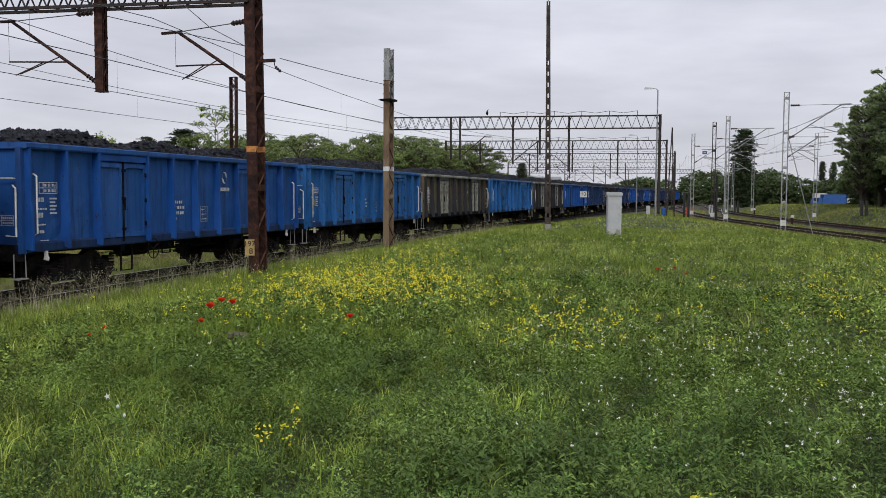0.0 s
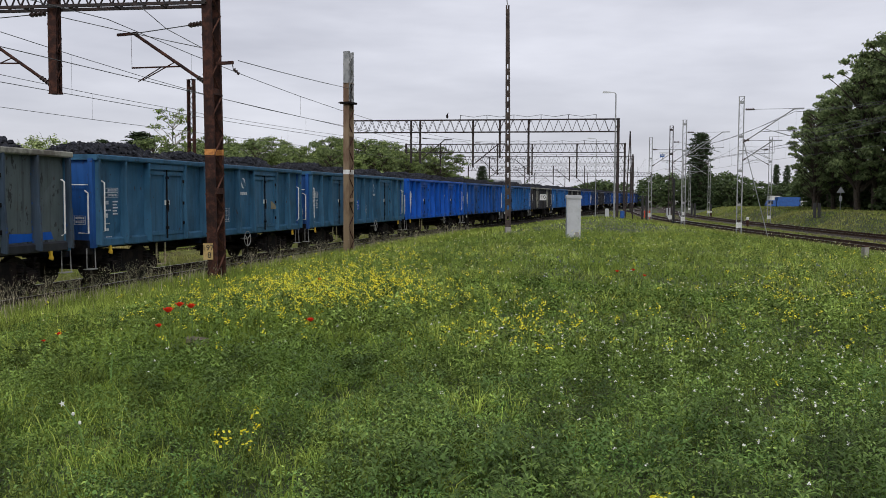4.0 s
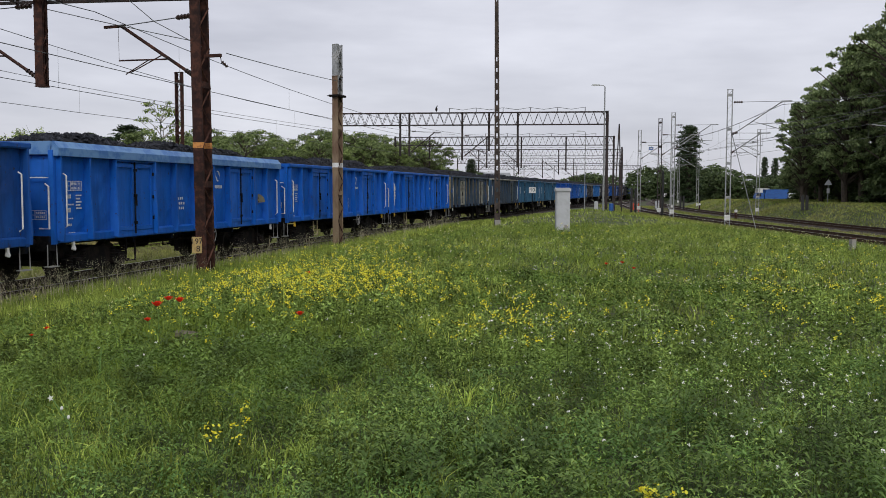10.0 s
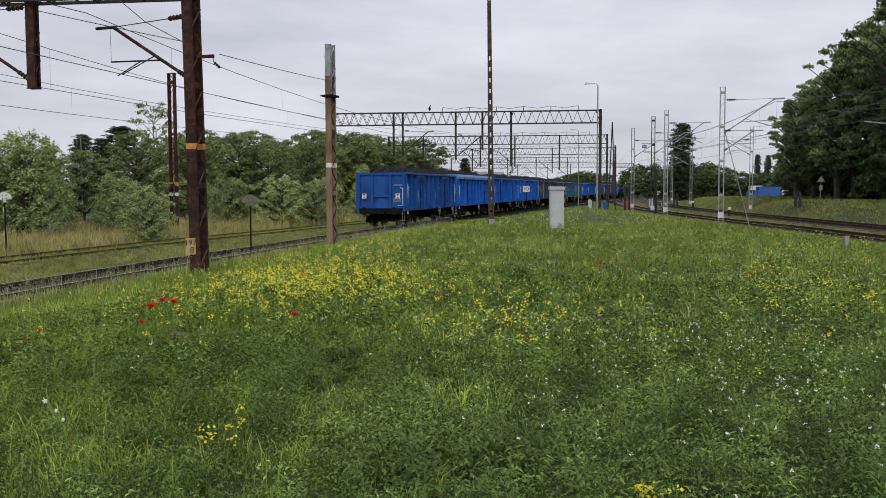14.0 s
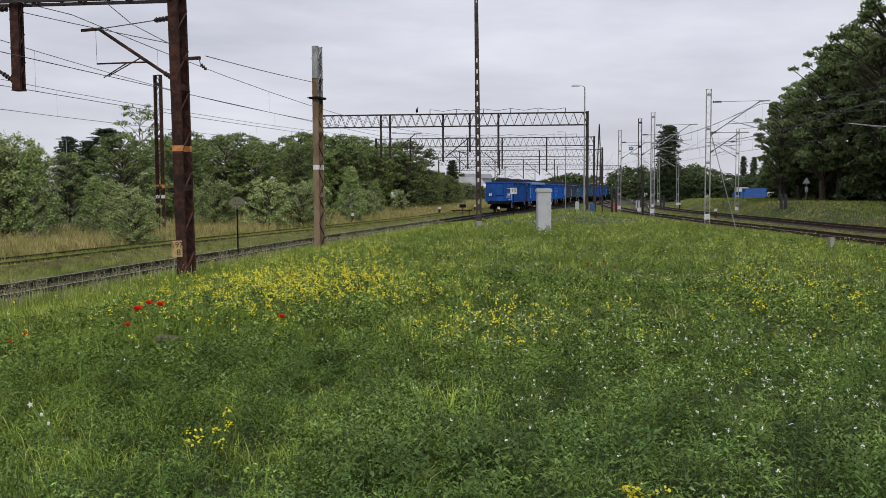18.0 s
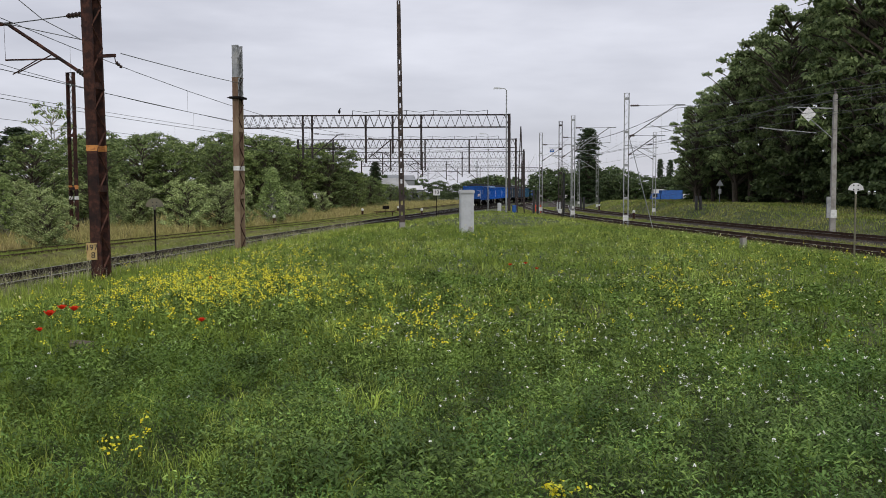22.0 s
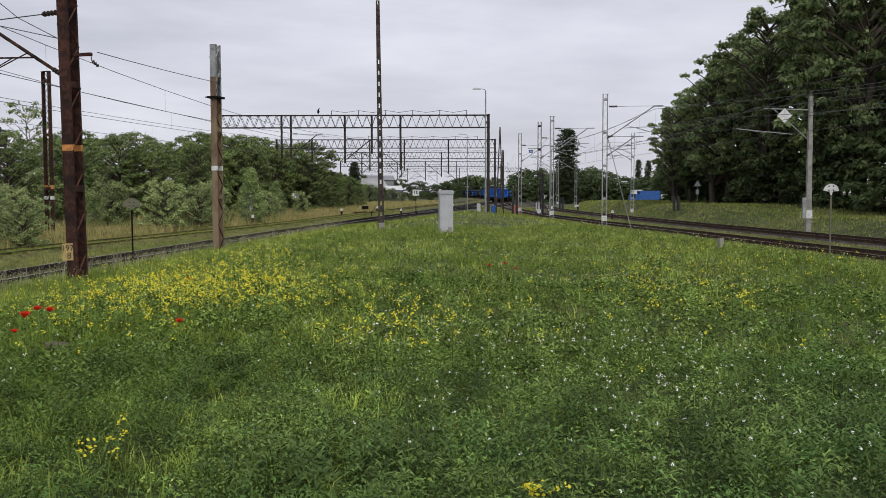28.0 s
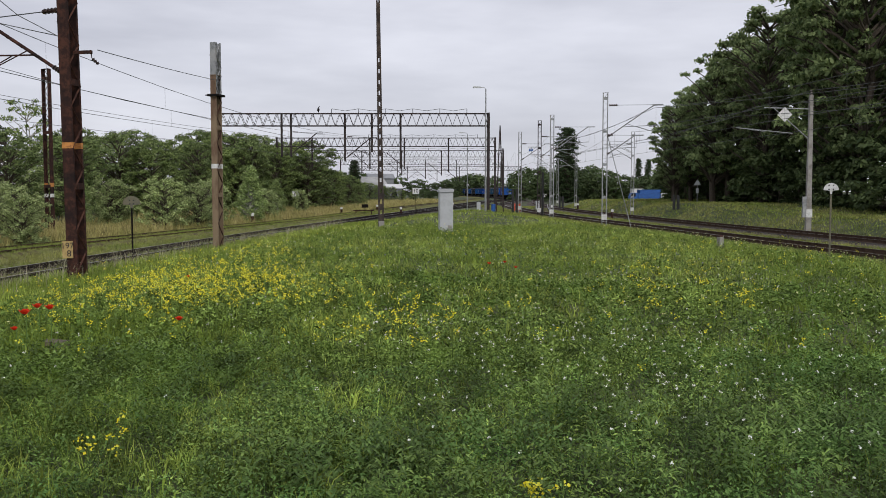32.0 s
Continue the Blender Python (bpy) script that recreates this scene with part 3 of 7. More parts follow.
def shared_meshes():
    """Meshes that all wagons share; paint is set object by object."""
    g = {}
    g["side_l"], g["side_r"] = side_panel_dents(-1, 1), side_panel_dents(1, 2)
    s = Shape()
    s.box(-1.385, 1.385, -0.03, 0.03, 1.15, 3.12)
    s.box(-1.3, 1.3, -0.05, 0.05, 1.15, 1.35)
    g["end"] = s.mesh("end_wall", M_WHITE)
    s = Shape()
    s.box(-0.06, 0.06, -0.13, 0, 1.0, 3.12)
    g["end_post"] = s.mesh("end_post", M_WHITE)
    s = Shape()
    outer = [(-0.165, 3.1), (-0.165, 2.05), (-0.19, 1.85), (-0.215, 1.28), (-0.2, 1.06)]
    s.prism([(0.03, 1.1), (0.03, 3.1)] + outer, "y", -0.03, 0.03)
    g["rib"] = s.mesh("rib", M_WHITE)
    s = Shape()
    s.prism([(-1.49, 3.09), (1.49, 3.09), (1.51, 3.12), (1.51, 3.2), (1.49, 3.22), (-1.49, 3.22), (-1.51, 3.2), (-1.51, 3.12)], "y", -6.53, -6.41)
    s.prism([(-1.49, 3.09), (1.49, 3.09), (1.51, 3.12), (1.51, 3.2), (1.49, 3.22), (-1.49, 3.22), (-1.51, 3.2), (-1.51, 3.12)], "y", 6.41, 6.53)
    for k in (-1, 1):
        s.prism([(k * 1.32, 3.09), (k * 1.49, 3.09), (k * 1.51, 3.12), (k * 1.51, 3.2), (k * 1.49, 3.22), (k * 1.32, 3.22)], "y", -6.41, 6.41)
    g["rim"] = s.mesh("top_rim", M_WHITE)
    s = Shape()
    for k in (-1, 1):
        s.prism([(k * 1.32, 2.99), (k * 1.53, 2.99), (k * 1.53, 3.17), (k * 1.40, 3.32), (k * 1.32, 3.32)], "y", -6.55, 6.55)
    for y in (-6.55, 6.43):
        s.box(-1.36, 1.36, y, y + 0.12, 3.02, 3.32)
    g["rim_high"] = s.mesh("top_rim", M_WHITE)
    s = Shape()
    s.prism([(-1.3, 0.98), (1.3, 0.98), (1.3, 1.2), (-1.3, 1.2)], "y", -6.45, 6.45)
    g["floor"] = s.mesh("floor", M_GRIME)
    s = Shape()
    s.prism([(1.28, 1.02), (1.4, 1.02), (1.42, 1.04), (1.42, 1.19), (1.37, 1.23), (1.28, 1.23)], "y", -6.42, 6.42)
    g["sill"] = s.mesh("sill", M_GRIME)
    s = Shape()
    s.box(-0.02, 0.045, -0.425, 0.425, 1.2, 2.9)
    for a, b, c, d in ((-0.425, -0.345, 1.2, 2.9), (0.345, 0.425, 1.2, 2.9), (-0.345, 0.345, 1.2, 1.3), (-0.345, 0.345, 2.8, 2.9)):
        s.box(0.045, 0.095, a, b, c, d)
    g["leaf"] = s.mesh("door_leaf", M_WHITE)
    s = Shape()
    s.box(0.0, 0.13, -0.98, 0.98, 2.94, 3.08)
    s.box(-0.01, 0.03, -0.94, 0.94, 1.15, 2.94)
    g["header"] = s.mesh("door_header", M_WHITE)
    s = Shape()
    for k in (-1, 1):
        for z in (1.45, 2.0, 2.6):
            s.box(0.03, 0.12, k * 0.915 - 0.05, k * 0.915 + 0.05, z, z + 0.09)
    g["hinges"] = s.mesh("hinges", M_GRIME)
    s = Shape()
    s.box(0.0, 0.05, -0.035, 0.035, 1.2, 2.92)
    s.tube((0.1, 0, 1.1), (0.1, 0, 3.0), 0.02, 6)
    for z in (1.35, 2.05, 2.7):
        s.box(0.04, 0.13, -0.06, 0.06, z, z + 0.07)
    s.beam((0.13, 0.0, 2.1), (0.14, 0.0, 1.82), 0.03, 0.03)
    g["bolt_rod"] = s.mesh("bolt_rod", M_GRIME)
    s = Shape()
    s.box(0.095, 0.11, -0.03, 0.03, 2.0, 2.13)
    g["latch"] = s.mesh("latch", M_WHITE)
    s = Shape()
    s.box(-0.28, 0.28, -6.95, 6.95, 0.88, 1.0)
    for y in (-6.5, 6.5):
        s.box(-1.3, 1.3, y - 0.12, y + 0.12, 0.85, 1.18)
    for y in (-3, -1, 1, 3):
        s.box(-1.25, 1.25, y - 0.06, y + 0.06, 0.86, 1.0)
    g["frame"] = s.mesh("underframe", M_GRIME)
    s = Shape()
    s.lathe([(0.0, 0), (0.1, 0), (0.1, 0.32), (0.075, 0.32), (0.075, 0.5), (0.2, 0.52), (0.225, 0.55), (0.2, 0.575), (0, 0.58)], (0, 0, 0), "y", 14)
    g["buffer"] = s.mesh("buffer", M_DARK)
    s = Shape()
    for x in (-1, 1):
        # cast side frame with spring nests and axle boxes
        s.prism([(-1.25, 0.42), (-0.7, 0.42), (-0.5, 0.32), (0.5, 0.32), (0.7, 0.42), (1.25, 0.42), (1.3, 0.6), (0.75, 0.75), (0.35, 0.85), (-0.35, 0.85), (-0.75, 0.75), (-1.3, 0.6)], "x", x * 1.0, x * 1.12)
        for y in (-0.9, 0.9):
            s.box(min(x * 1.0, x * 1.22), max(x * 1.0, x * 1.22), y - 0.15, y + 0.15, 0.33, 0.62)
            s.tube((x * 1.2, y, 0.46), (x * 1.27, y, 0.46), 0.13, 12)
            s.tube((x * 1.26, y, 0.46), (x * 1.29, y, 0.46), 0.05, 8)
            for k in (-0.27, 0.27):
                for q in range(5):
                    s.tube((x * 1.13, y + k, 0.46 + q * 0.07), (x * 1.13, y + k, 0.5 + q * 0.07), 0.085, 8)
                s.box(min(x * 1.03, x * 1.23), max(x * 1.03, x * 1.23), y + k - 0.11, y + k + 0.11, 0.4, 0.45)
            s.box(min(x * 0.7, x * 0.86), max(x * 0.7, x * 0.86), y + math.copysign(0.53, y), y + math.copysign(0.59, y), 0.2, 0.75)
    s.box(-1.0, 1.0, -0.2, 0.2, 0.5, 0.86)
    g["bogie"] = s.mesh("bogie", M_DARK)
    s = Shape()
    for x in (-1, 1):
        s.lathe([(0.1, x * 0.85), (0.16, x * 0.84), (0.3, x * 0.78), (0.4, x * 0.8), (0.455, x * 0.81), (0.46, x * 0.7), (0.485, x * 0.685), (0.4, x * 0.68), (0.2, x * 0.72), (0.1, x * 0.7)], (0, 0, 0), "x", 20)
    s.tube((-0.9, 0, 0), (0.9, 0, 0), 0.08, 8)
    g["wheelset"] = s.mesh("wheelset", M_WHEEL)
    s = Shape()
    n = 16
    for i in range(n):
        a, b = 2 * math.pi * i / n, 2 * math.pi * (i + 1) / n
        s.tube((0, 0.24 * math.cos(a), 0.24 * math.sin(a)), (0, 0.24 * math.cos(b), 0.24 * math.sin(b)), 0.013, 5)
    for a in (0.5, 2.6, 4.7):
        s.tube((0, 0, 0), (0, 0.24 * math.cos(a), 0.24 * math.sin(a)), 0.014, 5)
    s.tube((-0.25, 0, 0), (0.02, 0, 0), 0.025, 6)
    g["brakewheel"] = s.mesh("brake_wheel", M_CHALKGREY)
    s = Shape()
    s.path([(0, 0, 1.35), (0.08, 0, 1.4), (0.08, 0, 2.55), (0, 0, 2.6)], 0.018, 6)
    g["handrail"] = s.mesh("handrail", M_WHITE)
    s = Shape()
    s.path([(0.95, -0.02, 1.35), (1.3, -0.16, 1.35), (1.3, -0.16, 2.3), (1.12, -0.02, 2.36)], 0.02, 6)
    s.path([(0.75, -0.02, 2.5), (0.75, -0.1, 2.5), (1.2, -0.1, 2.5), (1.2, -0.02, 2.5)], 0.016, 6)
    g["endrail"] = s.mesh("end_handrail", M_WHITE)
    s = Shape()
    for z in (0.0, 0.1, 0.2):
        s.box(0, 0.4, -0.004, 0, z, z + 0.012)
    for x in (0.0, 0.1, 0.388):
        s.box(x, x + 0.012, -0.004, 0, 0, 0.21)
    for z in (0.035, 0.135):
        for j in range(5):
            s.box(0.13 + j * 0.05, 0.13 + j * 0.05 + 0.034, -0.004, 0, z, z + 0.045)
    g["endtable"] = s.mesh("end_table", M_MARK)
    s = Shape()
    s.path([(0.0, 0, 1.0), (0.0, 0, 0.5), (0.02, 0.32, 0.5), (0, 0.32, 1.0)], 0.013, 5)
    s.box(-0.1, 0.08, 0, 0.32, 0.49, 0.51)
    g["step"] = s.mesh("step", M_CHALKGREY)
    s = Shape()
    s.prism([(-0.05, 0.95), (0.05, 0.95), (0.05, 0.82), (0.1, 0.74), (0.06, 0.68), (-0.05, 0.72), (-0.02, 0.8)], "x", 0.0, 0.06)
    g["hook"] = s.mesh("rope_hook", M_YELLOW)
    s = Shape()
    s.box(-0.06, 0.06, 6.55, 6.95, 0.93, 1.1)
    s.path([(0, 6.9, 1.0), (0, 7.02, 0.95), (0, 7.02, 0.78), (0.02, 6.9, 0.7)], 0.03, 5)
    g["coupling"] = s.mesh("coupling", M_DARK)
    s = Shape()
    s.tube((-0.5, -0.6, 0.72), (-0.5, 0.5, 0.72), 0.2, 12)
    s.box(-0.9, -0.2, 0.9, 1.6, 0.66, 0.9)
    s.tube((0.6, -2.6, 0.75), (0.6, 2.6, 0.75), 0.03, 6)
    g["brake"] = s.mesh("brake_gear", M_DARK)
    s = Shape()
    s.path([(1.25, -0.3, 1.0), (1.25, -0.3, 0.4), (1.25, 0.14, 0.4), (1.25, 0.14, 1.0)], 0.028, 5)
    g["loop"] = s.mesh("release_handle", M_DARK)
    # writing as plain bars, and an emblem of two petals over a bar
    s = Shape()
    for k, (w, o) in enumerate(((0.42, 0.0), (0.5, 0.0), (0.46, 0.02), (0.26, 0.0))):
        for j in range(4 if k < 3 else 2):
            s.box(0.0, 0.004, o + j * w / 4, o + j * w / 4 + w / 4 - 0.035 - 0.02 * ((j + k) % 2), -0.14 * k, -0.14 * k + 0.075)
    g["number"] = s.mesh("lettering", M_MARK)
    s = Shape()
    for turn in (0, math.pi):
        pts = []
        for i in range(9):
            a = -0.5 + 2.6 * i / 8 + turn
            pts.append((0.15 * math.cos(a), 0.17 * math.sin(a)))
        for i in range(8, -1, -1):
            a = -0.5 + 2.6 * i / 8 + turn
            f = 0.3 + 0.65 * abs(i - 4) / 4
            pts.append((0.15 * f * math.cos(a) + 0.02 * math.cos(turn), 0.17 * f * math.sin(a)))
        s.prism(pts, "x", 0, 0.004)
    for k in range(7):
        s.box(0, 0.004, -0.3 + k * 0.085, -0.3 + k * 0.085 + 0.065, -0.38, -0.28)
    g["emblem"] = s.mesh("emblem", M_MARK)
    s = Shape()
    for z in (0, 0.2, 0.41):
        s.box(0, 0.004, 0, 0.36, z, z + 0.007)
    for y in (0, 0.12, 0.24, 0.348):
        s.box(0, 0.004, y, y + 0.007, 0, 0.417)
    for k in range(3):
        s.box(0, 0.004, 0.04, 0.3 - 0.05 * k, 0.06 + 0.13 * k, 0.08 + 0.13 * k)
    g["grid"] = s.mesh("load_table", M_MARK)
    s = Shape()
    # framed table, two rows in it, then short notes and a row of boxes
    for z in (0.0, 0.11, 0.22):
        s.box(0, 0.004, 0, 0.56, z, z + 0.014)
    for y in (0.0, 0.12, 0.546):
        s.box(0, 0.004, y, y + 0.014, 0, 0.23)
    for z in (0.035, 0.145):
        for j in range(9):
            s.box(0, 0.004, 0.15 + j * 0.043, 0.15 + j * 0.043 + 0.028 - 0.008 * (j % 3), z, z + 0.055)
    for k, (w, h) in enumerate(((0.2, 0.09), (0.3, 0.035), (0.17, 0.1), (0.26, 0.03), (0.2, 0.06))):
        z = -0.17 - 0.16 * k
        for j in range(4):
            s.box(0, 0.004, -0.05 + w * j / 4, -0.05 + w * (j + 0.68) / 4, z, z + h)
    for k in range(5):
        s.box(0, 0.004, 0.32, 0.54 - 0.05 * (k % 2), -0.12 - 0.075 * k, -0.085 - 0.075 * k)
    for j in range(3):
        s.box(0, 0.004, 0.02 + j * 0.09, 0.085 + j * 0.09, -1.02, -0.95)
    g["notes"] = s.mesh("inspection_marks", M_MARK)
    return g


G = shared_meshes()


def painted(name, me, mat, parent, m=None, label=""):
    """A shared mesh as a part with a paint of its own."""
    ob = new(name, me)
    ob.parent = parent
    if m is not None:
        ob.matrix_basis = m
    if mat is not None:
        ob.material_slots[0].link = 'OBJECT'
        ob.material_slots[0].material = mat
    return tagged(ob, label)


def make_wagon(paint, words, rim=None, door=None, coal=0, high=False, wheel_y=1.9, hook=M_YELLOW, grime=None, end=None, rib=None, latch=False, loop=None, spoke=None, patches=()):
    """An open coal wagon: x across, y along, rails at z = 0."""
    w = thing("coal_wagon", words, "freight wagon", group="coal train")
    rim, door, end = rim or paint, door or paint, end or paint
    painted("side_wall", G["side_l"], paint, w)
    painted("side_wall", G["side_r"], paint, w)
    for sgn in (-1, 1):
        painted("end_wall", G["end"], end, w, pose(0, sgn * 6.42, 0))
        for x in (-1.33, -0.55, 0.55, 1.33):
            painted("end_post", G["end_post"], end, w, pose(x, sgn * 6.44, 0, 0, 0, 0 if sgn < 0 else 180))
        beam_ = Shape()
        beam_.box(-0.5, 0.5, -0.1, 0.0, 1.82, 1.92)
        part("end_beam", beam_, end, w, m=pose(0, sgn * 6.44, 0, 0, 0, 0 if sgn < 0 else 180))
        face = pose(0, sgn * 6.455, 0, 0, 0, 0 if sgn < 0 else 180)
        painted("end_handrail", G["endrail"], None, w, face, "white painted end handrail")
        tagged(painted("end_table", G["endtable"], None, w, face @ pose(0.72, 0, 1.55)), kind="stuff")
        for x in (-0.875, 0.875):
            painted("buffer", G["buffer"], None, w, pose(x, sgn * 6.44, 1.03, 0, 0, 0 if sgn > 0 else 180), "dark steel buffer")
        painted("coupling", G["coupling"], None, w, pose(0, 0, 0, 0, 0, 0 if sgn > 0 else 180))
    for side in (0, 180):
        turn = pose(0, 0, 0, 0, 0, side)
        painted("sill", G["sill"], grime or paint, w, turn)
        for y in RIBS + [-6.4, 6.4]:
            painted("rib", G["rib"], rib or paint, w, turn @ pose(-1.345, y + (0.0 if abs(y) < 6 else math.copysign(-0.03, y)), 0))
        for y in (-3.25, 3.25):
            for k in (-0.47, 0.47):
                leaf = painted("door_leaf", G["leaf"], door, w, turn @ pose(1.345, y + k, 0))
                if latch:
                    painted("latch", G["latch"], None, leaf, pose(0, -0.38 if k > 0 else 0.38, 0), "white painted latch")
            painted("bolt_rod", G["bolt_rod"], None, w, turn @ pose(1.345, y, 0))
            painted("door_header", G["header"], rib or paint, w, turn @ pose(1.335, y, 0))
            tagged(painted("hinges", G["hinges"], None, w, turn @ pose(1.345, y, 0)), kind="stuff")
        for y in (-6.25, 6.2):
            painted("handrail", G["handrail"], None, w, turn @ pose(1.42, y, 0), "white painted handrail")
            painted("rope_hook", G["hook"], hook, w, turn @ pose(1.36, y * 0.94, 0.24) @ Matrix.Scale(0.85, 4), "painted rope hook")
        painted("step", G["step"], None, w, turn @ pose(1.3, -6.7, 0), "pale steel step")
        painted("step", G["step"], None, w, turn @ pose(1.3, 6.35, 0), "pale steel step")
        tagged(painted("lettering", G["number"], None, w, turn @ pose(1.348, -0.9, 1.95), "white wagon lettering"), kind="stuff")
        painted("emblem", G["emblem"], None, w, turn @ pose(1.348, 1.75, 2.66), "white painted emblem")
        painted("load_table", G["grid"], None, w, turn @ pose(1.348, 0.4, 1.45))
        tagged(painted("inspection_marks", G["notes"], None, w, turn @ pose(1.348, -6.0, 2.2)), kind="stuff")
        painted("brake_wheel", G["brakewheel"], spoke, w, turn @ pose(1.42, wheel_y, 0.86), "pale spoked brake wheel")
        painted("release_handle", G["loop"], loop, w, turn @ pose(0, -3.0 - wheel_y * 0.1, 0))
    for y, z, wide_, tall_ in patches:
        s = Shape()
        s.prism([(y, z), (y + wide_, z + 0.03), (y + wide_ * 0.94, z + tall_), (y + wide_ * 0.4, z + tall_ * 0.9), (y + 0.04, z + tall_ * 0.97)], "x", 1.343, 1.3465)
        part("paint_patch", s, P_VIVID, w, "fresh blue touch-up paint")
    painted("top_rim", G["rim_high" if high else "rim"], rim, w)
    painted("floor", G["floor"], None, w)
    painted("underframe", G["frame"], None, w)
    painted("brake_gear", G["brake"], None, w)
    painted("coal_load", COALS[coal], None, w, label="heaped black coal")
    for y in (-4.5, 4.5):
        bogie = painted("bogie", G["bogie"], None, w, pose(0, y, 0), "dark two-axle bogie")
        for k in (-0.9, 0.9):
            painted("wheelset", G["wheelset"], None, bogie, pose(0, k, 0.46))
    return w


# the train from its tail towards its head
LOADED = "loaded with coal"
KINDS = {
    "royal": (P_ROYAL, "royal-blue open wagon with chalk scrawls, " + LOADED, dict(hook=M_WHITE)),
    "rimmed": (P_BRIGHT, "bright blue open wagon with a pale blue rim, " + LOADED, dict(rim=P_PALE, high=True, wheel_y=1.2, coal=1, hook=M_WHITE)),
    "bright": (P_BRIGHT, "bright blue open wagon with white lettering, " + LOADED, dict(wheel_y=1.9, coal=2, loop=M_CREAM)),
    "ochre": (P_OCHRE, "worn ochre open wagon with peeling paint, " + LOADED, dict(grime=M_GRIME, door=P_GREYDOOR, rim=P_SLATE, coal=1, end=P_OCHRE, rib=P_SLATE, hook=M_WHITE, spoke=M_DARK, patches=((-1.08, 1.3, 0.7, 0.22), (0.1, 1.28, 0.6, 0.75), (4.4, 1.3, 0.35, 0.6), (-5.2, 1.3, 0.45, 0.12)))),
    "grey": (P_GREY, "worn grey-blue open wagon with pale rim, " + LOADED, dict(grime=P_SOOTY, rim=P_GREYDOOR, coal=2, end=P_FADED, rib=P_SLATE, spoke=M_DARK, patches=((-6.2, 1.25, 0.8, 0.3), (-6.1, 1.7, 0.3, 0.28), (4.5, 1.25, 1.5, 0.2)))),
    "faded": (P_FADED, "faded teal-blue open freight wagon, " + LOADED, dict(coal=0, end=P_MID, latch=True, loop=M_CREAM, patches=((-0.85, 1.62, 0.55, 0.5), (-4.1, 1.06, 1.9, 0.13)))),
    "vivid": (P_VIVID, "vivid royal-blue open freight wagon, " + LOADED, dict(coal=1, wheel_y=1.6, latch=True, loop=M_CREAM)),
    "mid": (P_MID, "weathered mid-blue open wagon with dark grime, " + LOADED, dict(grime=P_DARK, coal=0, wheel_y=-2.0, hook=M_WHITE, spoke=M_DARK, rib=P_ROYAL)),
    "azure": (P_AZURE, "dusty azure-blue open wagon with rust spots, " + LOADED, dict(grime=P_DARK, coal=2, wheel_y=-2.0, hook=M_WHITE, spoke=M_DARK)),
    "brown": (P_BROWN, "worn brown open wagon with stained ribs, " + LOADED, dict(grime=M_GRIME, coal=2, rim=P_GREYDOOR, rib=P_SOOTY, door=P_GREYDOOR, spoke=M_DARK)),
    "dark": (P_DARK, "dark blue open freight wagon, " + LOADED, dict(coal=1)),
    "sooty": (P_SOOTY, "sooty black open freight wagon, " + LOADED, dict(coal=0, spoke=M_DARK)),
}
ORDER = ["royal", "rimmed", "bright", "bright", "ochre", "grey", "faded", "faded", "vivid", "mid", "azure", "brown", "azure", "brown", "mid", "dark",
         "sooty", "dark", "mid", "dark", "mid", "dark", "dark", "sooty", "mid", "dark", "dark"]
masters, train = {}, []
for kind in ORDER:
    if kind not in masters:
        paint_, words_, more_ = KINDS[kind]
        masters[kind] = make_wagon(paint_, words_, **more_)
        train.append(masters[kind])
    else:
        train.append(copy_thing(masters[kind], Matrix()))

# yellow warning labels on the ends of the weathered blue wagons
for w_ in train:
    if w_.children[0].material_slots[0].material == P_MID:
        for x, z, big in ((0.72, 2.78, 0.09), (1.08, 2.78, 0.09), (1.08, 2.6, 0.13)):
            s = Shape()
            s.prism([(x - big, z - big), (x + big, z - big), (x + big * 0.8, z + big), (x - big * 0.8, z + big)], "y", -6.462, -6.455)
            part("label_plate", s, M_YELLOW, w_, "small yellow label")
# chalk scrawls and tail plates on the last wagon
tail = train[0]
s = Shape()
for y0, pts in ((0.3, [(0, 1.75), (0.12, 1.4), (0.3, 2.1), (0.42, 1.55), (0.75, 1.75), (0.75, 2.05)]), (-2.05, [(0, 1.7), (0.1, 2.2), (0.25, 1.45), (0.5, 1.95), (0.5, 1.5)]),
                (-3.6, [(0, 1.6), (0.1, 2.15), (0.2, 1.5), (0.3, 2.05), (0.42, 1.5), (0.5, 1.9)]), (2.6, [(0, 2.2), (0.1, 1.5), (0.3, 1.85), (0.5, 1.6)])):
    for a, b in zip(pts, pts[1:]):
        s.beam((1.35 + (0.045 if y0 < -2.2 else 0), y0 + a[0], a[1]), (1.35 + (0.045 if y0 < -2.2 else 0), y0 + b[0], b[1]), 0.025, 0.006, up=(1, 0, 0))
part("chalk_scrawl", s, M_CHALK, tail, "pale chalk scrawls")
for x in (-1.0, 1.0):
    s = Shape()
    s.box(-0.13, 0.13, -0.02, 0, 1.72, 2.02)
    plate = part("tail_plate", s, M_WHITE, tail, "white and red tail signal plate", m=pose(x, -6.58, 0))
    s = Shape()
    s.prism([(-0.1, 2.0), (0.1, 2.0), (0, 1.88)], "y", -0.026, -0.021)
    s.prism([(-0.1, 1.74), (0, 1.86), (0.1, 1.74)], "y", -0.026, -0.021)
    part("red_triangles", s, M_RED, plate)


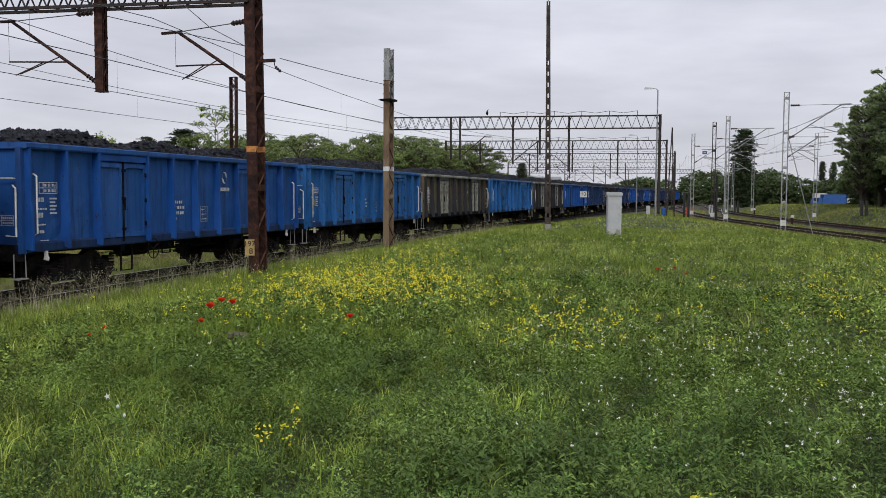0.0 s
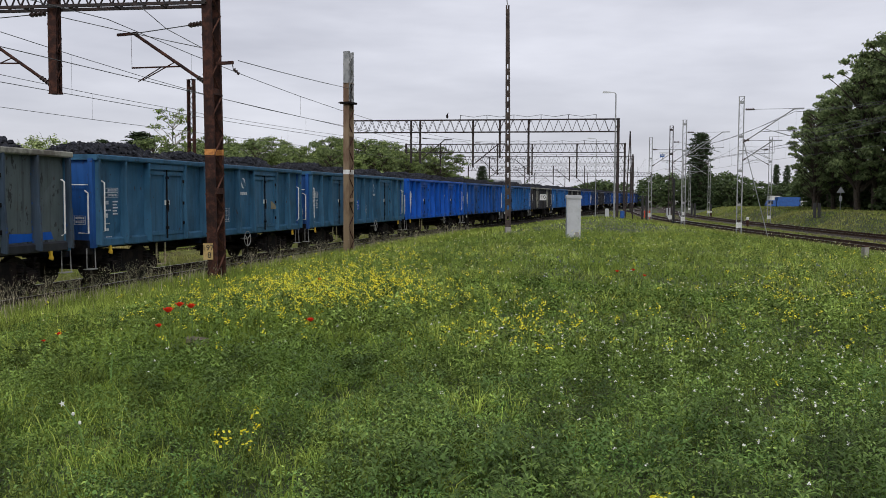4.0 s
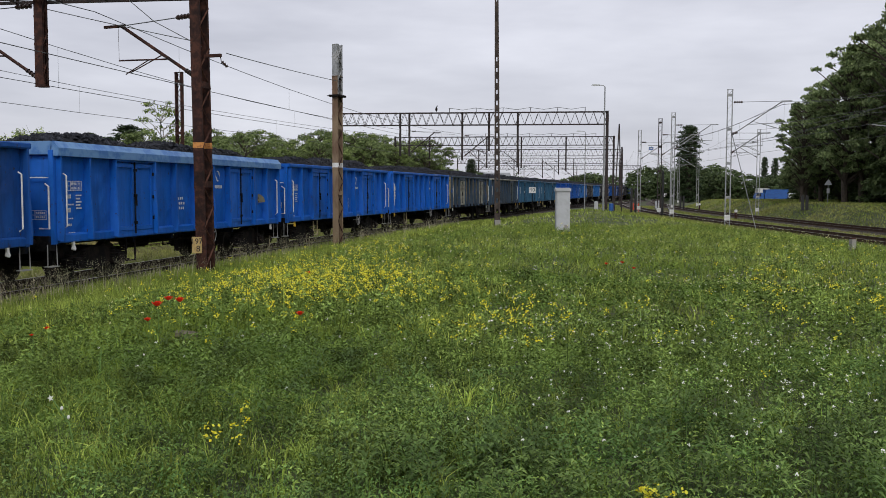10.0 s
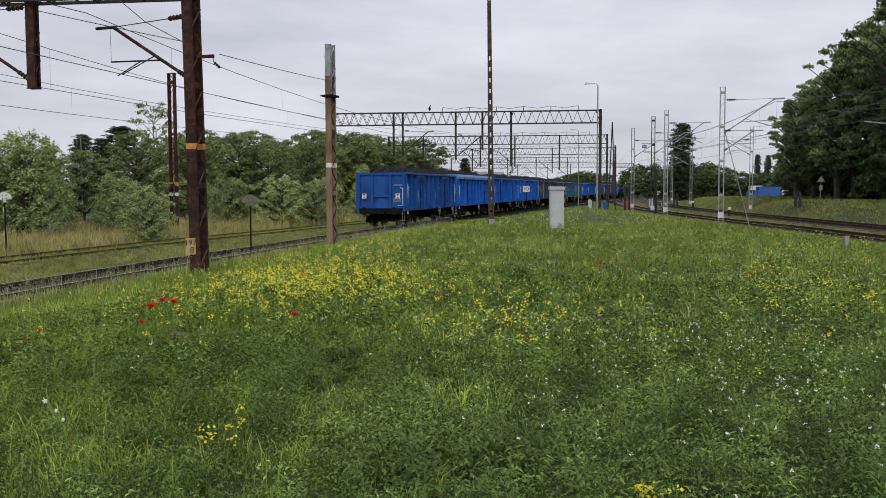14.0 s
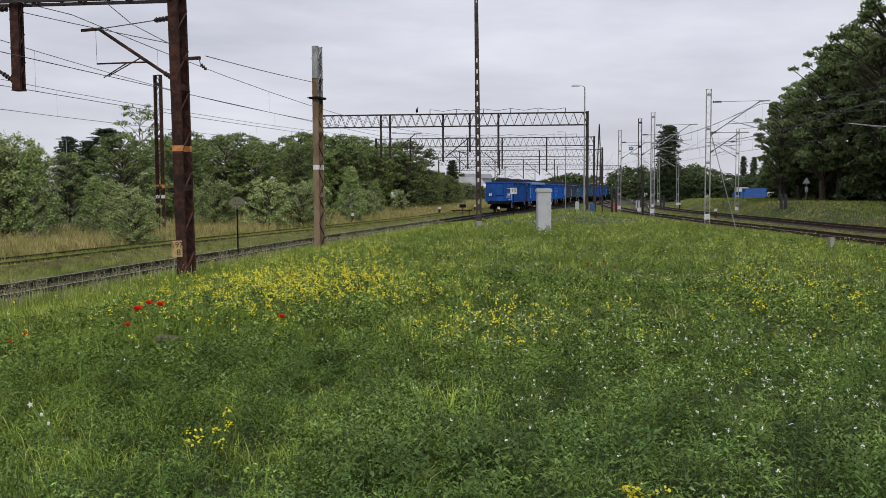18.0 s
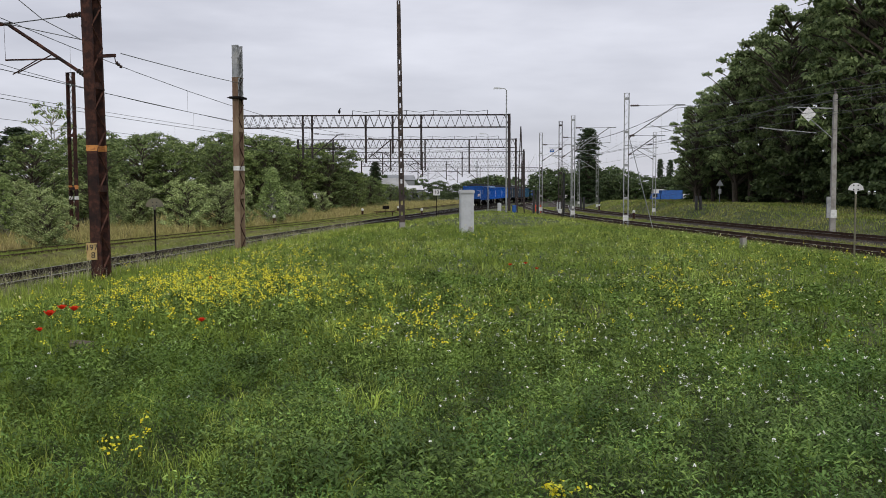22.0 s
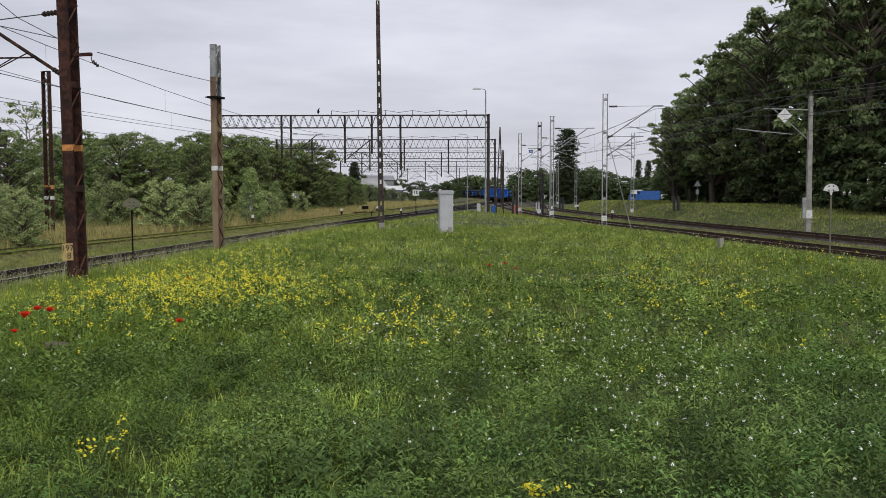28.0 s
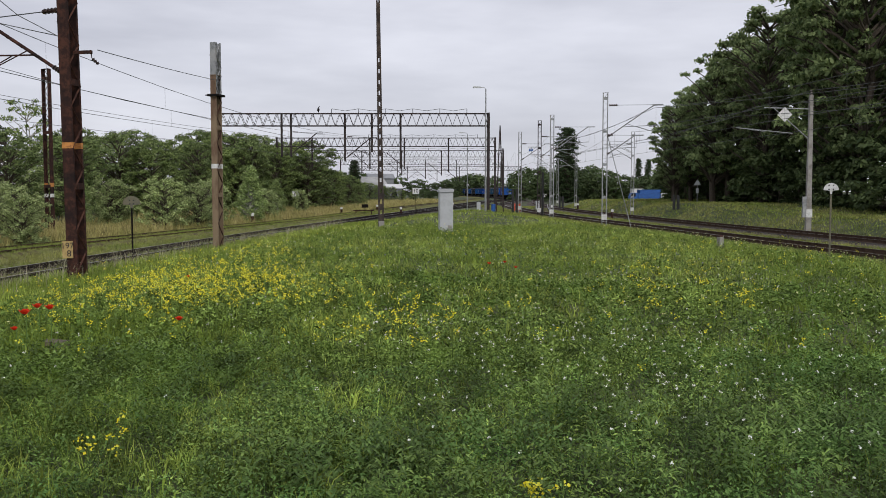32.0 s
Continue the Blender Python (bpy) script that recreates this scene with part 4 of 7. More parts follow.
# ---- steelwork: masts, portals, wires ----
M_BEAMRUST = material("portal_paint", (0.022, 0.018, 0.018), 0.8, 0, (0.045, 0.028, 0.024), 5, bump=0.2)
# Lacing rust is lighter than the channels: light on the bars is in the colour.
M_LACING_LIT = material("rusty_lit_lacing_bars", (0.1, 0.045, 0.03), 0.85, 0, (0.05, 0.024, 0.018), 5, spec=0.2)
M_BEIGE = material("weathered_beige_paint", (0.25, 0.18, 0.11), 0.85, 0, (0.15, 0.09, 0.055), 2.2, (0.1, 0.05, 0.035), 0.7, 0.3, 40, stretch=(1, 1, 0.35))
M_CERAMIC = material("brown_insulator", (0.05, 0.03, 0.025), 0.3)
M_PLATE = material("old_yellow_plate", (0.5, 0.36, 0.14), 0.6, 0, (0.38, 0.26, 0.1), 6)
M_SIGNWHITE = material("sign_enamel", (0.7, 0.7, 0.68), 0.45, 0, (0.55, 0.55, 0.52), 6)
M_DISC = material("yellowed_sign", (0.16, 0.145, 0.09), 0.6, 0, (0.12, 0.115, 0.08), 4)
M_BLUE = material("blue_plastic", (0.02, 0.1, 0.34), 0.5, 0, (0.02, 0.07, 0.24), 3)
M_GLASS = material("lamp_glass", (0.6, 0.62, 0.62), 0.25)


def lattice_mast(name, words, x, y, top, w, d, mat, turn=0.0, pitch=0.55, bars=0.045, lean=0.0, mat2=None, z0=None):
    """Two steel channels tied by lacing bars: w across, d deep, from the ground to height top."""
    z = gz(x, y) - 0.25 if z0 is None else z0
    h = top - z
    mast = thing(name, words, "mast", pose(x, y, z, 0, lean, turn))
    for k in (-1, 1):
        s = Shape()
        a, b, c = k * (d / 2 + 0.006), k * (d / 2 - 0.006), k * (d / 2 - 0.06)
        e, f = w / 2 + 0.006, w / 2 - 0.006
        s.prism([(-e, a), (e, a), (e, c), (f, c), (f, b), (-f, b), (-f, c), (-e, c)], "z", 0, h)
        part("channel", s, mat, mast)
    s = Shape()
    n = max(2, int(h / pitch))
    for i in range(n):
        a, b = h * i / n, h * (i + 1) / n
        for q in (-1, 1):
            k = 1 if i % 2 else -1
            s.beam((q * w / 2, -k * d / 2, a), (q * w / 2, k * d / 2, b), 0.01, bars, up=(1, 0, 0))
    part("lacing", s, mat2 or mat, mast, kind="stuff")
    s = Shape()
    for i in range(0, n, 5):
        a = h * i / n
        for q in (-1, 1):
            s.box(q * w / 2 - 0.012, q * w / 2 + 0.012, -d / 2, d / 2, a, a + 0.16)
    part("batten_plates", s, mat, mast, kind="stuff")
    s = Shape()
    s.box(-w / 2 - 0.02, w / 2 + 0.02, -d / 2 - 0.02, d / 2 + 0.02, h, h + 0.02)
    part("cap", s, mat, mast)
    s = Shape()
    s.box(-w / 2 - 0.1, w / 2 + 0.1, -d / 2 - 0.1, d / 2 + 0.1, -0.3, 0.27)
    part("footing", s, M_CONC, mast, "concrete footing")
    return mast


def band(mast, w, d, z, height, mat, name="paint_band", words=""):
    s = Shape()
    for k in (-1, 1):
        s.box(-w / 2 - 0.01, w / 2 + 0.01, k * d / 2 - 0.01, k * d / 2 + 0.01, z, z + height)
        for q in (-1, 1):
            s.box(q * w / 2 - 0.01, q * w / 2 + 0.01, min(k * d / 2, k * (d / 2 - 0.08)), max(k * d / 2, k * (d / 2 - 0.08)), z, z + height)
    part(name, s, mat, mast, words)


def insulator(s, p, q, r=0.06, n=4):
    """Ribbed insulator discs between p and q."""
    p, q = Vector(p), Vector(q)
    s.tube(p, q, r * 0.5, 7)
    for i in range(n):
        a = p.lerp(q, (i + 0.2) / n)
        b = p.lerp(q, (i + 0.7) / n)
        s.tube(a, b, r, 9, r * 0.75)


def cantilever(parent, base, tip, tie, drop=1.35, back=0.45, mat=None, thin=0.045):
    """A bracket: a slanting strut from base to tip, a tie rod from the post to the tip, a steady arm below."""
    mat = mat or M_RUST
    base, tip, tie = Vector(base), Vector(tip), Vector(tie)
    d = tip - base
    s = Shape()
    s.tube(base.lerp(tip, 0.1), tip, thin, 8)
    out = Vector((d.x, d.y, 0)).normalized()
    s.beam(tip - out * 0.1, tip + out * 0.55, 0.07, 0.07)
    br = part("cantilever", s, mat, parent)
    s = Shape()
    insulator(s, base, base.lerp(tip, 0.12), 0.07)
    insulator(s, tie.lerp(tip, 0.04), tie.lerp(tip, 0.22), 0.075)
    part("insulator", s, M_CERAMIC, br)
    s = Shape()
    s.tube(tie.lerp(tip, 0.22), tip, 0.014, 5)
    part("tie_rod", s, M_WIRE, br)
    a = base.lerp(tip, 0.33)
    e = Vector((tip.x, tip.y, a.z + 0.05)) + out * 0.1
    s = Shape()
    s.tube(a, e, 0.022, 6)
    s.tube(base.lerp(tip, 0.42), e - out * 0.35 + Vector((0, 0, -0.35)), 0.016, 5)
    s.tube(a.lerp(e, 0.4), e - out * 0.2 + Vector((0, 0, -0.38)), 0.016, 5)
    s.tube(e, (tip.x + out.x * 0.1, tip.y + out.y * 0.1, tip.z), 0.006, 4)
    part("steady_arm", s, mat, br)
    return br


def truss(parent, x0, x1, y, z0, z1, depth, step, mat, gap=None):
    """A portal's lattice beam along x: four chords and zigzag bars."""
    for yy in (y - depth / 2, y + depth / 2):
        for z in (z0, z1):
            s = Shape()
            s.beam((x0, yy, z), (x1, yy, z), 0.07, 0.08)
            part("chord", s, mat, parent)
        s = Shape()
        n = int((x1 - x0) / step)
        for i in range(n):
            a = x0 + (x1 - x0) * i / n
            b = x0 + (x1 - x0) * (i + 1) / n
            m = (a + b) / 2
            s.beam((a, yy, z0), (m, yy, z1), 0.03, 0.045, up=(0, 1, 0))
            s.beam((m, yy, z1), (b, yy, z0), 0.03, 0.045, up=(0, 1, 0))
        part("web_bars", s, mat, parent)
    s = Shape()
    n = int((x1 - x0) / (2 * step))
    for i in range(n + 1):
        a = x0 + (x1 - x0) * i / n
        for z in (z0, z1):
            s.beam((a, y - depth / 2, z), (a, y + depth / 2, z), 0.04, 0.04)
    part("cross_ties", s, mat, parent)


def hanging_post(parent, x, y, z0, z1, mat, w=0.24):
    s = Shape()
    for k in (-1, 1):
        s.box(x - w / 2, x + w / 2, y + k * w / 2 - 0.012, y + k * w / 2 + 0.012, z0, z1)
        s.box(x - w / 2, x - w / 2 + 0.012, min(y + k * w / 2, y + k * w * 0.2), max(y + k * w / 2, y + k * w * 0.2), z0, z1)
        s.box(x + w / 2 - 0.012, x + w / 2, min(y + k * w / 2, y + k * w * 0.2), max(y + k * w / 2, y + k * w * 0.2), z0, z1)
    n = int((z1 - z0) / 0.35)
    for i in range(n):
        a, b = z0 + (z1 - z0) * i / n, z0 + (z1 - z0) * (i + 1) / n
        k = 1 if i % 2 else -1
        for q in (-1, 1):
            s.beam((x + q * w / 2, y - k * w / 2, a), (x + q * w / 2, y + k * w / 2, b), 0.01, 0.04, up=(1, 0, 0))
    s.box(x - w / 2 - 0.02, x + w / 2 + 0.02, y - w / 2 - 0.02, y + w / 2 + 0.02, z0 - 0.02, z0)
    return part("hanging_post", s, mat, parent)


def letters(text, size, mat, parent, m, name="lettering"):
    cu = bpy.data.curves.new(name, 'FONT')
    cu.body, cu.size, cu.align_x, cu.align_y, cu.extrude = text, size, 'CENTER', 'CENTER', 0.003
    tmp = bpy.data.objects.new(name, cu)
    scene.collection.objects.link(tmp)
    me = bpy.data.meshes.new_from_object(tmp.evaluated_get(bpy.context.evaluated_depsgraph_get()))
    bpy.data.objects.remove(tmp)
    me.materials.clear()
    me.materials.append(mat)
    ob = new(name, me)
    ob.parent = parent
    ob.matrix_basis = m
    return ob


# the near portal: mast with a kilometre plate, beam over both left tracks, far leg out past the siding
PX, PY = -9.36, 23.1
near = lattice_mast("portal_mast", "rusty brown lattice mast with an orange band and kilometre plate", PX, PY, 9.6, 0.27, 0.46, M_RUST, -9, 0.5, lean=-0.9, mat2=M_LACING_LIT, z0=-0.31)
band(near, 0.27, 0.46, 3.64, 0.15, M_ORANGE, words="orange paint band")
s = Shape()
s.box(-0.15, 0.15, -0.012, 0.0, 0, 0.5)
plate = part("kilometre_plate", s, M_PLATE, near, "yellowed enamel plate with black numerals", m=pose(-0.08, -0.28, 0.88, 0, 0, 16) @ Matrix.Diagonal((0.86, 1, 0.86, 1)))
letters("197", 0.245, M_BLACK, plate, pose(0, -0.016, 0.36, 90), "numerals")
letters("8", 0.26, M_BLACK, plate, pose(0.04, -0.016, 0.13, 90), "numerals")
s = Shape()
s.box(0.14, 0.62, -0.04, 0.04, 6.0, 6.08)
s.tube((0.6, 0, 6.0), (0.62, 0, 5.88), 0.012, 5)
arm = part("wire_bracket", s, M_RUST, near)
s = Shape()
insulator(s, (0.62, 0.02, 5.88), (0.74, 0.1, 5.74), 0.05, 3)
part("insulator", s, M_CERAMIC, arm)
cantilever(near, (-0.2, 0, 5.55), (-2.45, 0.1, 7.0), (-0.2, 0, 7.12))
far_leg = lattice_mast("portal_mast", "rusty brown lattice mast carrying the portal beam", -22.4, PY + 0.8, 8.4, 0.28, 0.5, M_RUST, 3)
beam_frame = thing("portal_beam", "rusty lattice beam of the portal over two tracks", "portal")
truss(beam_frame, -22.5, PX - 0.15, PY, 7.28, 8.0, 0.5, 0.62, M_BEAMRUST)
hp = hanging_post(beam_frame, -13.9, PY, 5.0, 7.95, M_RUST)
cantilever(hp, (-14.05, PY, 5.25), (-16.7, PY + 0.1, 7.0), (-14.05, PY, 7.15))

# second mast beside the running line: beige with a galvanised head
m2 = lattice_mast("steel_mast", "weathered beige lattice mast with a galvanised extension", -8.93, 35.8, 6.75, 0.23, 0.42, M_BEIGE, -15, 0.5, mat2=M_RUST, z0=-0.58)
s = Shape()
for k in (-1, 1):
    s.box(-0.12, 0.12, k * 0.2 - 0.006, k * 0.2 + 0.006, 6.6, 8.6)
    for q in (-1, 1):
        s.box(q * 0.12 - 0.006, q * 0.12 + 0.006, min(k * 0.2, k * 0.1), max(k * 0.2, k * 0.1), 6.6, 8.6)
for i in range(4):
    for q in (-1, 1):
        k = 1 if i % 2 else -1
        s.beam((q * 0.12, -k * 0.2, 6.7 + i * 0.47), (q * 0.12, k * 0.2, 7.17 + i * 0.47), 0.01, 0.05, up=(1, 0, 0))
part("galvanised_head", s, M_GALV, m2, "galvanised steel extension")
s = Shape()
s.box(-0.22, 0.22, -0.32, 0.32, 6.52, 6.6)
s.tube((-0.3, -0.3, 6.56), (0.3, -0.3, 6.56), 0.02, 6)
part("clamp", s, M_DARK, m2)
band(m2, 0.23, 0.42, 3.72, 0.18, M_WHITE, words="pale paint band")

# mast in front of the bushes
m3 = lattice_mast("steel_mast", "rusty twin-channel mast at the edge of the bushes", -22.6, 52.0, 9.15, 0.2, 0.55, M_RUST, 62, 0.6)
band(m3, 0.2, 0.55, 3.1, 0.22, M_ORANGE, words="faded orange band")
band(m3, 0.2, 0.55, 2.5, 0.2, M_WHITE, words="white paint band")

# lamp posts
M_LAMPSTEEL = material("weathered_lamp_steel", (0.055, 0.045, 0.04), 0.85, 0, (0.09, 0.07, 0.058), 6, (0.03, 0.024, 0.022), 1.2, spec=0.15)


def lattice_lamp(x, y, top):
    z = gz(x, y) - 0.2
    lamp = thing("lamp_post", "dark perforated steel lamp post in the meadow", "lamp post", pose(x, y, z, 0, -0.6, 12))
    h = top - z
    for k in (-1, 1):
        s = Shape()
        s.add([(k * 0.11 - 0.042, -0.06, 0), (k * 0.11 + 0.042, -0.06, 0), (k * 0.11 + 0.042, 0.06, 0), (k * 0.11 - 0.042, 0.06, 0),
               (k * 0.058 - 0.036, -0.05, h), (k * 0.058 + 0.036, -0.05, h), (k * 0.058 + 0.036, 0.05, h), (k * 0.058 - 0.036, 0.05, h)],
              [(0, 1, 2, 3), (4, 5, 6, 7), (0, 1, 5, 4), (1, 2, 6, 5), (2, 3, 7, 6), (3, 0, 4, 7)])
        part("upright", s, M_LAMPSTEEL, lamp)
    n = 20
    for i in range(n):
        s = Shape()
        a = 0.5 + (h - 0.7) * i / n
        s.box(-0.11 + 0.05 * a / h, 0.11 - 0.05 * a / h, -0.045, 0.045, a, a + (h - 0.7) / n * (0.6 if i < 15 else 1.0))
        part("tie_plate", s, M_LAMPSTEEL, lamp)
    s = Shape()
    s.path([(0, 0, h), (-0.05, 0, h + 0.35), (-0.35, 0, h + 0.55)], 0.03, 7)
    arm = part("lamp_arm", s, M_GALV, lamp)
    s = Shape()
    s.prism([(-0.95, 0.5), (-0.3, 0.5), (-0.28, 0.6), (-0.5, 0.68), (-0.9, 0.62)], "y", -0.12, 0.12)
    part("lamp_head", s, M_GALV, arm, "grey street lamp head", m=pose(0, 0, h))
    s = Shape()
    s.box(-0.15, 0.15, -0.15, 0.15, -0.2, 0.5)
    part("footing", s, M_CONC, lamp)
    return lamp


lattice_lamp(-3.36, 48.3, 12.3)


def tube_lamp(x, y, top, words, reach=-0.9, r=0.09, mat=None, head=0.7):
    z = gz(x, y) - 0.1
    lamp = thing("lamp_post", words, "lamp post", pose(x, y, z))
    h = top - z
    s = Shape()
    s.tube((0, 0, 0), (0, 0, h), r, 10, r * 0.55)
    part("pole", s, mat or M_GALV, lamp)
    s = Shape()
    s.path([(0, 0, h), (reach * 0.15, 0, h + 0.12), (reach * 0.5, 0, h + 0.15)], 0.03, 6)
    part("lamp_arm", s, mat or M_GALV, lamp)
    s = Shape()
    a, b = sorted((reach * 0.45, reach * 0.45 + math.copysign(head, reach)))
    s.prism([(a, h + 0.1), (b, h + 0.1), (b - 0.04, h + 0.2), (a + 0.08, h + 0.24)], "y", -0.13, 0.13)
    part("lamp_head", s, M_GLASS, lamp, "grey lamp head")
    return lamp


tube_lamp(3.45, 76.5, 10.75, "grey steel lamp post beside the portal leg")
tube_lamp(2.9, 116, 7.6 + 1.9, "slim grey lamp post between the tracks", -0.9, 0.07)
for x, y, top, k in ((-51.9, 95, 8.0, -1.1), (-37.8, 100, 7.0, -1.1), (-36.4, 110, 6.6, -1.1)):
    tube_lamp(x, y, top, "pale street lamp behind the bushes", k, 0.07)


# far portals over the station throat
def far_portal(y, x0, x1, posts, leg_words):
    zb = 7.8
    for x in (x0, x1):
        leg = lattice_mast("portal_mast", leg_words, x, y, 8.9, 0.2, 0.3, M_BEAMRUST, 0, 0.6)
        if x == x0:
            band(leg, 0.2, 0.3, 2.6, 0.35, M_WHITE, words="white paint band")
            band(leg, 0.2, 0.3, 1.2, 1.1, M_RED, words="red paint on the foot")
    fr = thing("portal_beam", "dark lattice portal beam spanning the station tracks", "portal", group="station portals")
    truss(fr, x0, x1, y, zb, 8.84, 0.5, 0.75, M_BEAMRUST)
    s = Shape()
    for i in range(6):
        x = x0 + (x1 - x0) * (0.42 + 0.1 * i)
        s.tube((x, y, 8.84), (x, y, 9.25), 0.03, 6)
    part("wire_stubs", s, M_DARK, fr)
    s = Shape()
    pts = []
    for i in range(6):
        x = x0 + (x1 - x0) * (0.42 + 0.1 * i)
        pts.append((x, y, 9.25))
        if i < 5:
            pts.append((x + (x1 - x0) * 0.05, y, 9.08))
    s.path(pts, 0.02, 5)
    part("feeder_wire", s, M_WIRE, fr)
    for x, low, way in posts:
        hp_ = hanging_post(fr, x, y, low, 8.8, M_BEAMRUST, 0.14)
        if way:
            cantilever(hp_, (x + 0.12 * way, y, low + 0.3), (x + 2.2 * way, y, low + 2.0), (x + 0.12 * way, y, low + 2.1), mat=M_BEAMRUST)


far_portal(78, -19.3, 3.75, [(-13.9, 5.2, 0), (-13.1, 5.2, 1), (-8.5, 4.8, 1), (-3.75, 4.2, 0), (-6.2, 5.6, 0)], "dark lattice leg of the station portal")
far_portal(113.7, -20.9, 6.3, [(-16.5, 5.2, 0), (-9.3, 5.0, -1), (-5.0, 5.0, -1), (0.5, 4.6, 0)], "dark lattice leg of the second station portal")
far_portal(149, -22.5, 9.6, [(-13.5, 5.2, 1), (-7.0, 4.8, -1), (-0.5, 4.8, -1)], "dark lattice leg of a distant portal")
far_portal(193, -22, 12.5, [(-10, 5.2, 1), (-4.0, 4.8, -1), (2.5, 4.8, -1)], "dark lattice leg of a distant portal")
far_portal(245, -24, 20.5, [(-10, 5.2, 1), (-2.0, 4.8, -1), (4, 4.8, -1)], "dark lattice leg of a distant portal")
# a small dark bird-like shape stands on the first station portal beam
s = Shape()
s.lathe([(0.0, -0.2), (0.09, -0.1), (0.11, 0.02), (0.07, 0.14), (0.0, 0.2)], (0, 0, 0), "z", 8)
s.tube((0, 0, 0.15), (0.1, 0, 0.32), 0.05, 7, 0.03)
s.tube((0, 0, -0.3), (0, 0, -0.15), 0.012, 4)
thing("insulator_horn", "dark bird-like shape standing on the portal beam", "insulator", pose(-10.75, 78, 9.16), shape=s, mats=(M_DARK,))

# masts in the middle of the throat
for x, y, top, w in ((8.2, 128, 8.2, 0.16), (10.9, 176, 8.0, 0.16)):
    lattice_mast("steel_mast", "dark lattice mast between the running lines", x, y, top, w, 0.22, M_BEAMRUST, 0, 0.6)
s = Shape()
z = gz(5.0, 88)
for k in (-0.35, 0.35):
    s.beam((k, 0, 0), (0, 0, 8.4), 0.1, 0.1)
for h in (1.5, 3, 4.5, 6, 7.3):
    f = 0.35 * (1 - h / 8.9)
    s.beam((-f, 0, h), (f, 0, h), 0.06, 0.06)
thing("a_frame_mast", "dark steel A-frame mast between the tracks", "mast", pose(5.35, 88, z), shape=s, mats=(M_BEAMRUST,))


# galvanised masts of the right-hand lines
def galv_mast(x, y, top, arms=(), words="galvanised twin-channel catenary mast beside the track", low=None, steel=None):
    m = lattice_mast("catenary_mast", words, x, y, top, 0.1, 0.34, steel or M_GALV, 78, 0.42, 0.03)
    z = gz(x, y) - 0.25
    for reach, zz, rise in arms:
        k = math.copysign(0.12, reach)
        c, e = math.cos(radians(-98)), math.sin(radians(-98))
        cantilever(m, (k * c, k * e, zz - z), (reach * c, reach * e, zz + rise - z), (k * c, k * e, zz + rise - z + 0.06), mat=M_GALV, thin=0.035)
    s = Shape()
    s.box(-0.075, -0.065, -0.17, 0.17, 0.75, 1.1)
    part("warning_plate", s, M_SIGNWHITE, m, "small white plate")
    if low is not None:
        s = Shape()
        s.tube((-0.1, -0.32, 0), (-0.1, -0.32, low), 0.1, 8)
        part("cable_duct", s, M_BLACK, m)
    return m


ga = galv_mast(10.35, 58.9, 8.55, ((3.1, 5.7, 2.0), (1.9, 4.6, 1.2)))
s = Shape()
s.tube((-0.05, -0.15, 6.2), (0.2, -1.75, 0.1), 0.025, 6)
part("guy_wire", s, M_GALV, ga)
galv_mast(8.95, 76, 8.55, ((3.0, 5.6, 1.9),))
galv_mast(8.75, 84, 8.7, ((2.8, 5.4, 1.8),), "dark lattice catenary mast with a cable duct", 4.4, M_BEAMRUST)
galv_mast(7.7, 93, 8.25, ((2.6, 5.4, 1.6),))
galv_mast(19.6, 95, 8.4, ((-2.6, 5.6, 1.5),))
galv_mast(18.9, 131, 8.1, ((-2.6, 5.4, 1.6),), low=2.0)
galv_mast(14.2, 120, 8.0, ((-2.4, 5.4, 1.5),))
galv_mast(20.5, 165, 8.2, ((-2.4, 5.4, 1.5),))
# concrete mast with a diamond sign on its bracket
cz = gz(22.8, 57)
cm = thing("concrete_mast", "tapered grey concrete catenary mast below the trees", "mast", pose(22.8, 57, cz))
s = Shape()
s.prism([(-0.17, -0.3), (0.17, -0.3), (0.1, 8.2 - cz), (-0.1, 8.2 - cz)], "y", -0.12, 0.12)
part("shaft", s, M_CONC, cm)
s = Shape()
s.box(-0.2, 0.2, -0.14, -0.12, 0.9, 1.4)
part("warning_plate", s, M_SIGNWHITE, cm, "white plate")
s = Shape()
s.box(-0.42, -0.2, -0.2, -0.02, 0.9, 2.2)
part("switch_box", s, M_GALV, cm, "grey switch box")
s = Shape()
s.beam((0.1, 0, 7.35 - cz), (-2.9, 0, 7.45 - cz), 0.05, 0.06)
s.tube((-0.1, 0, 5.5 - cz), (-2.3, 0, 7.4 - cz), 0.035, 7)
s.beam((-1.1, 0, 5.85 - cz), (-4.6, 0, 6.2 - cz), 0.04, 0.05)
s.tube((-3.9, 0, 6.1 - cz), (-2.8, 0, 5.95 - cz), 0.02, 5)
part("bracket", s, M_GALV, cm)
s = Shape()
s.box(-0.33, 0.33, -0.01, 0.01, -0.33, 0.33)
sign = part("diamond_sign", s, M_SIGNWHITE, cm, "white diamond sign", m=pose(-1.65, -0.1, 7.0 - cz, 0, 45, 0))
s = Shape()
insulator(s, (0, 0, 8.2 - cz), (0, 0, 8.55 - cz), 0.1, 3)
part("insulator", s, M_CERAMIC, cm)


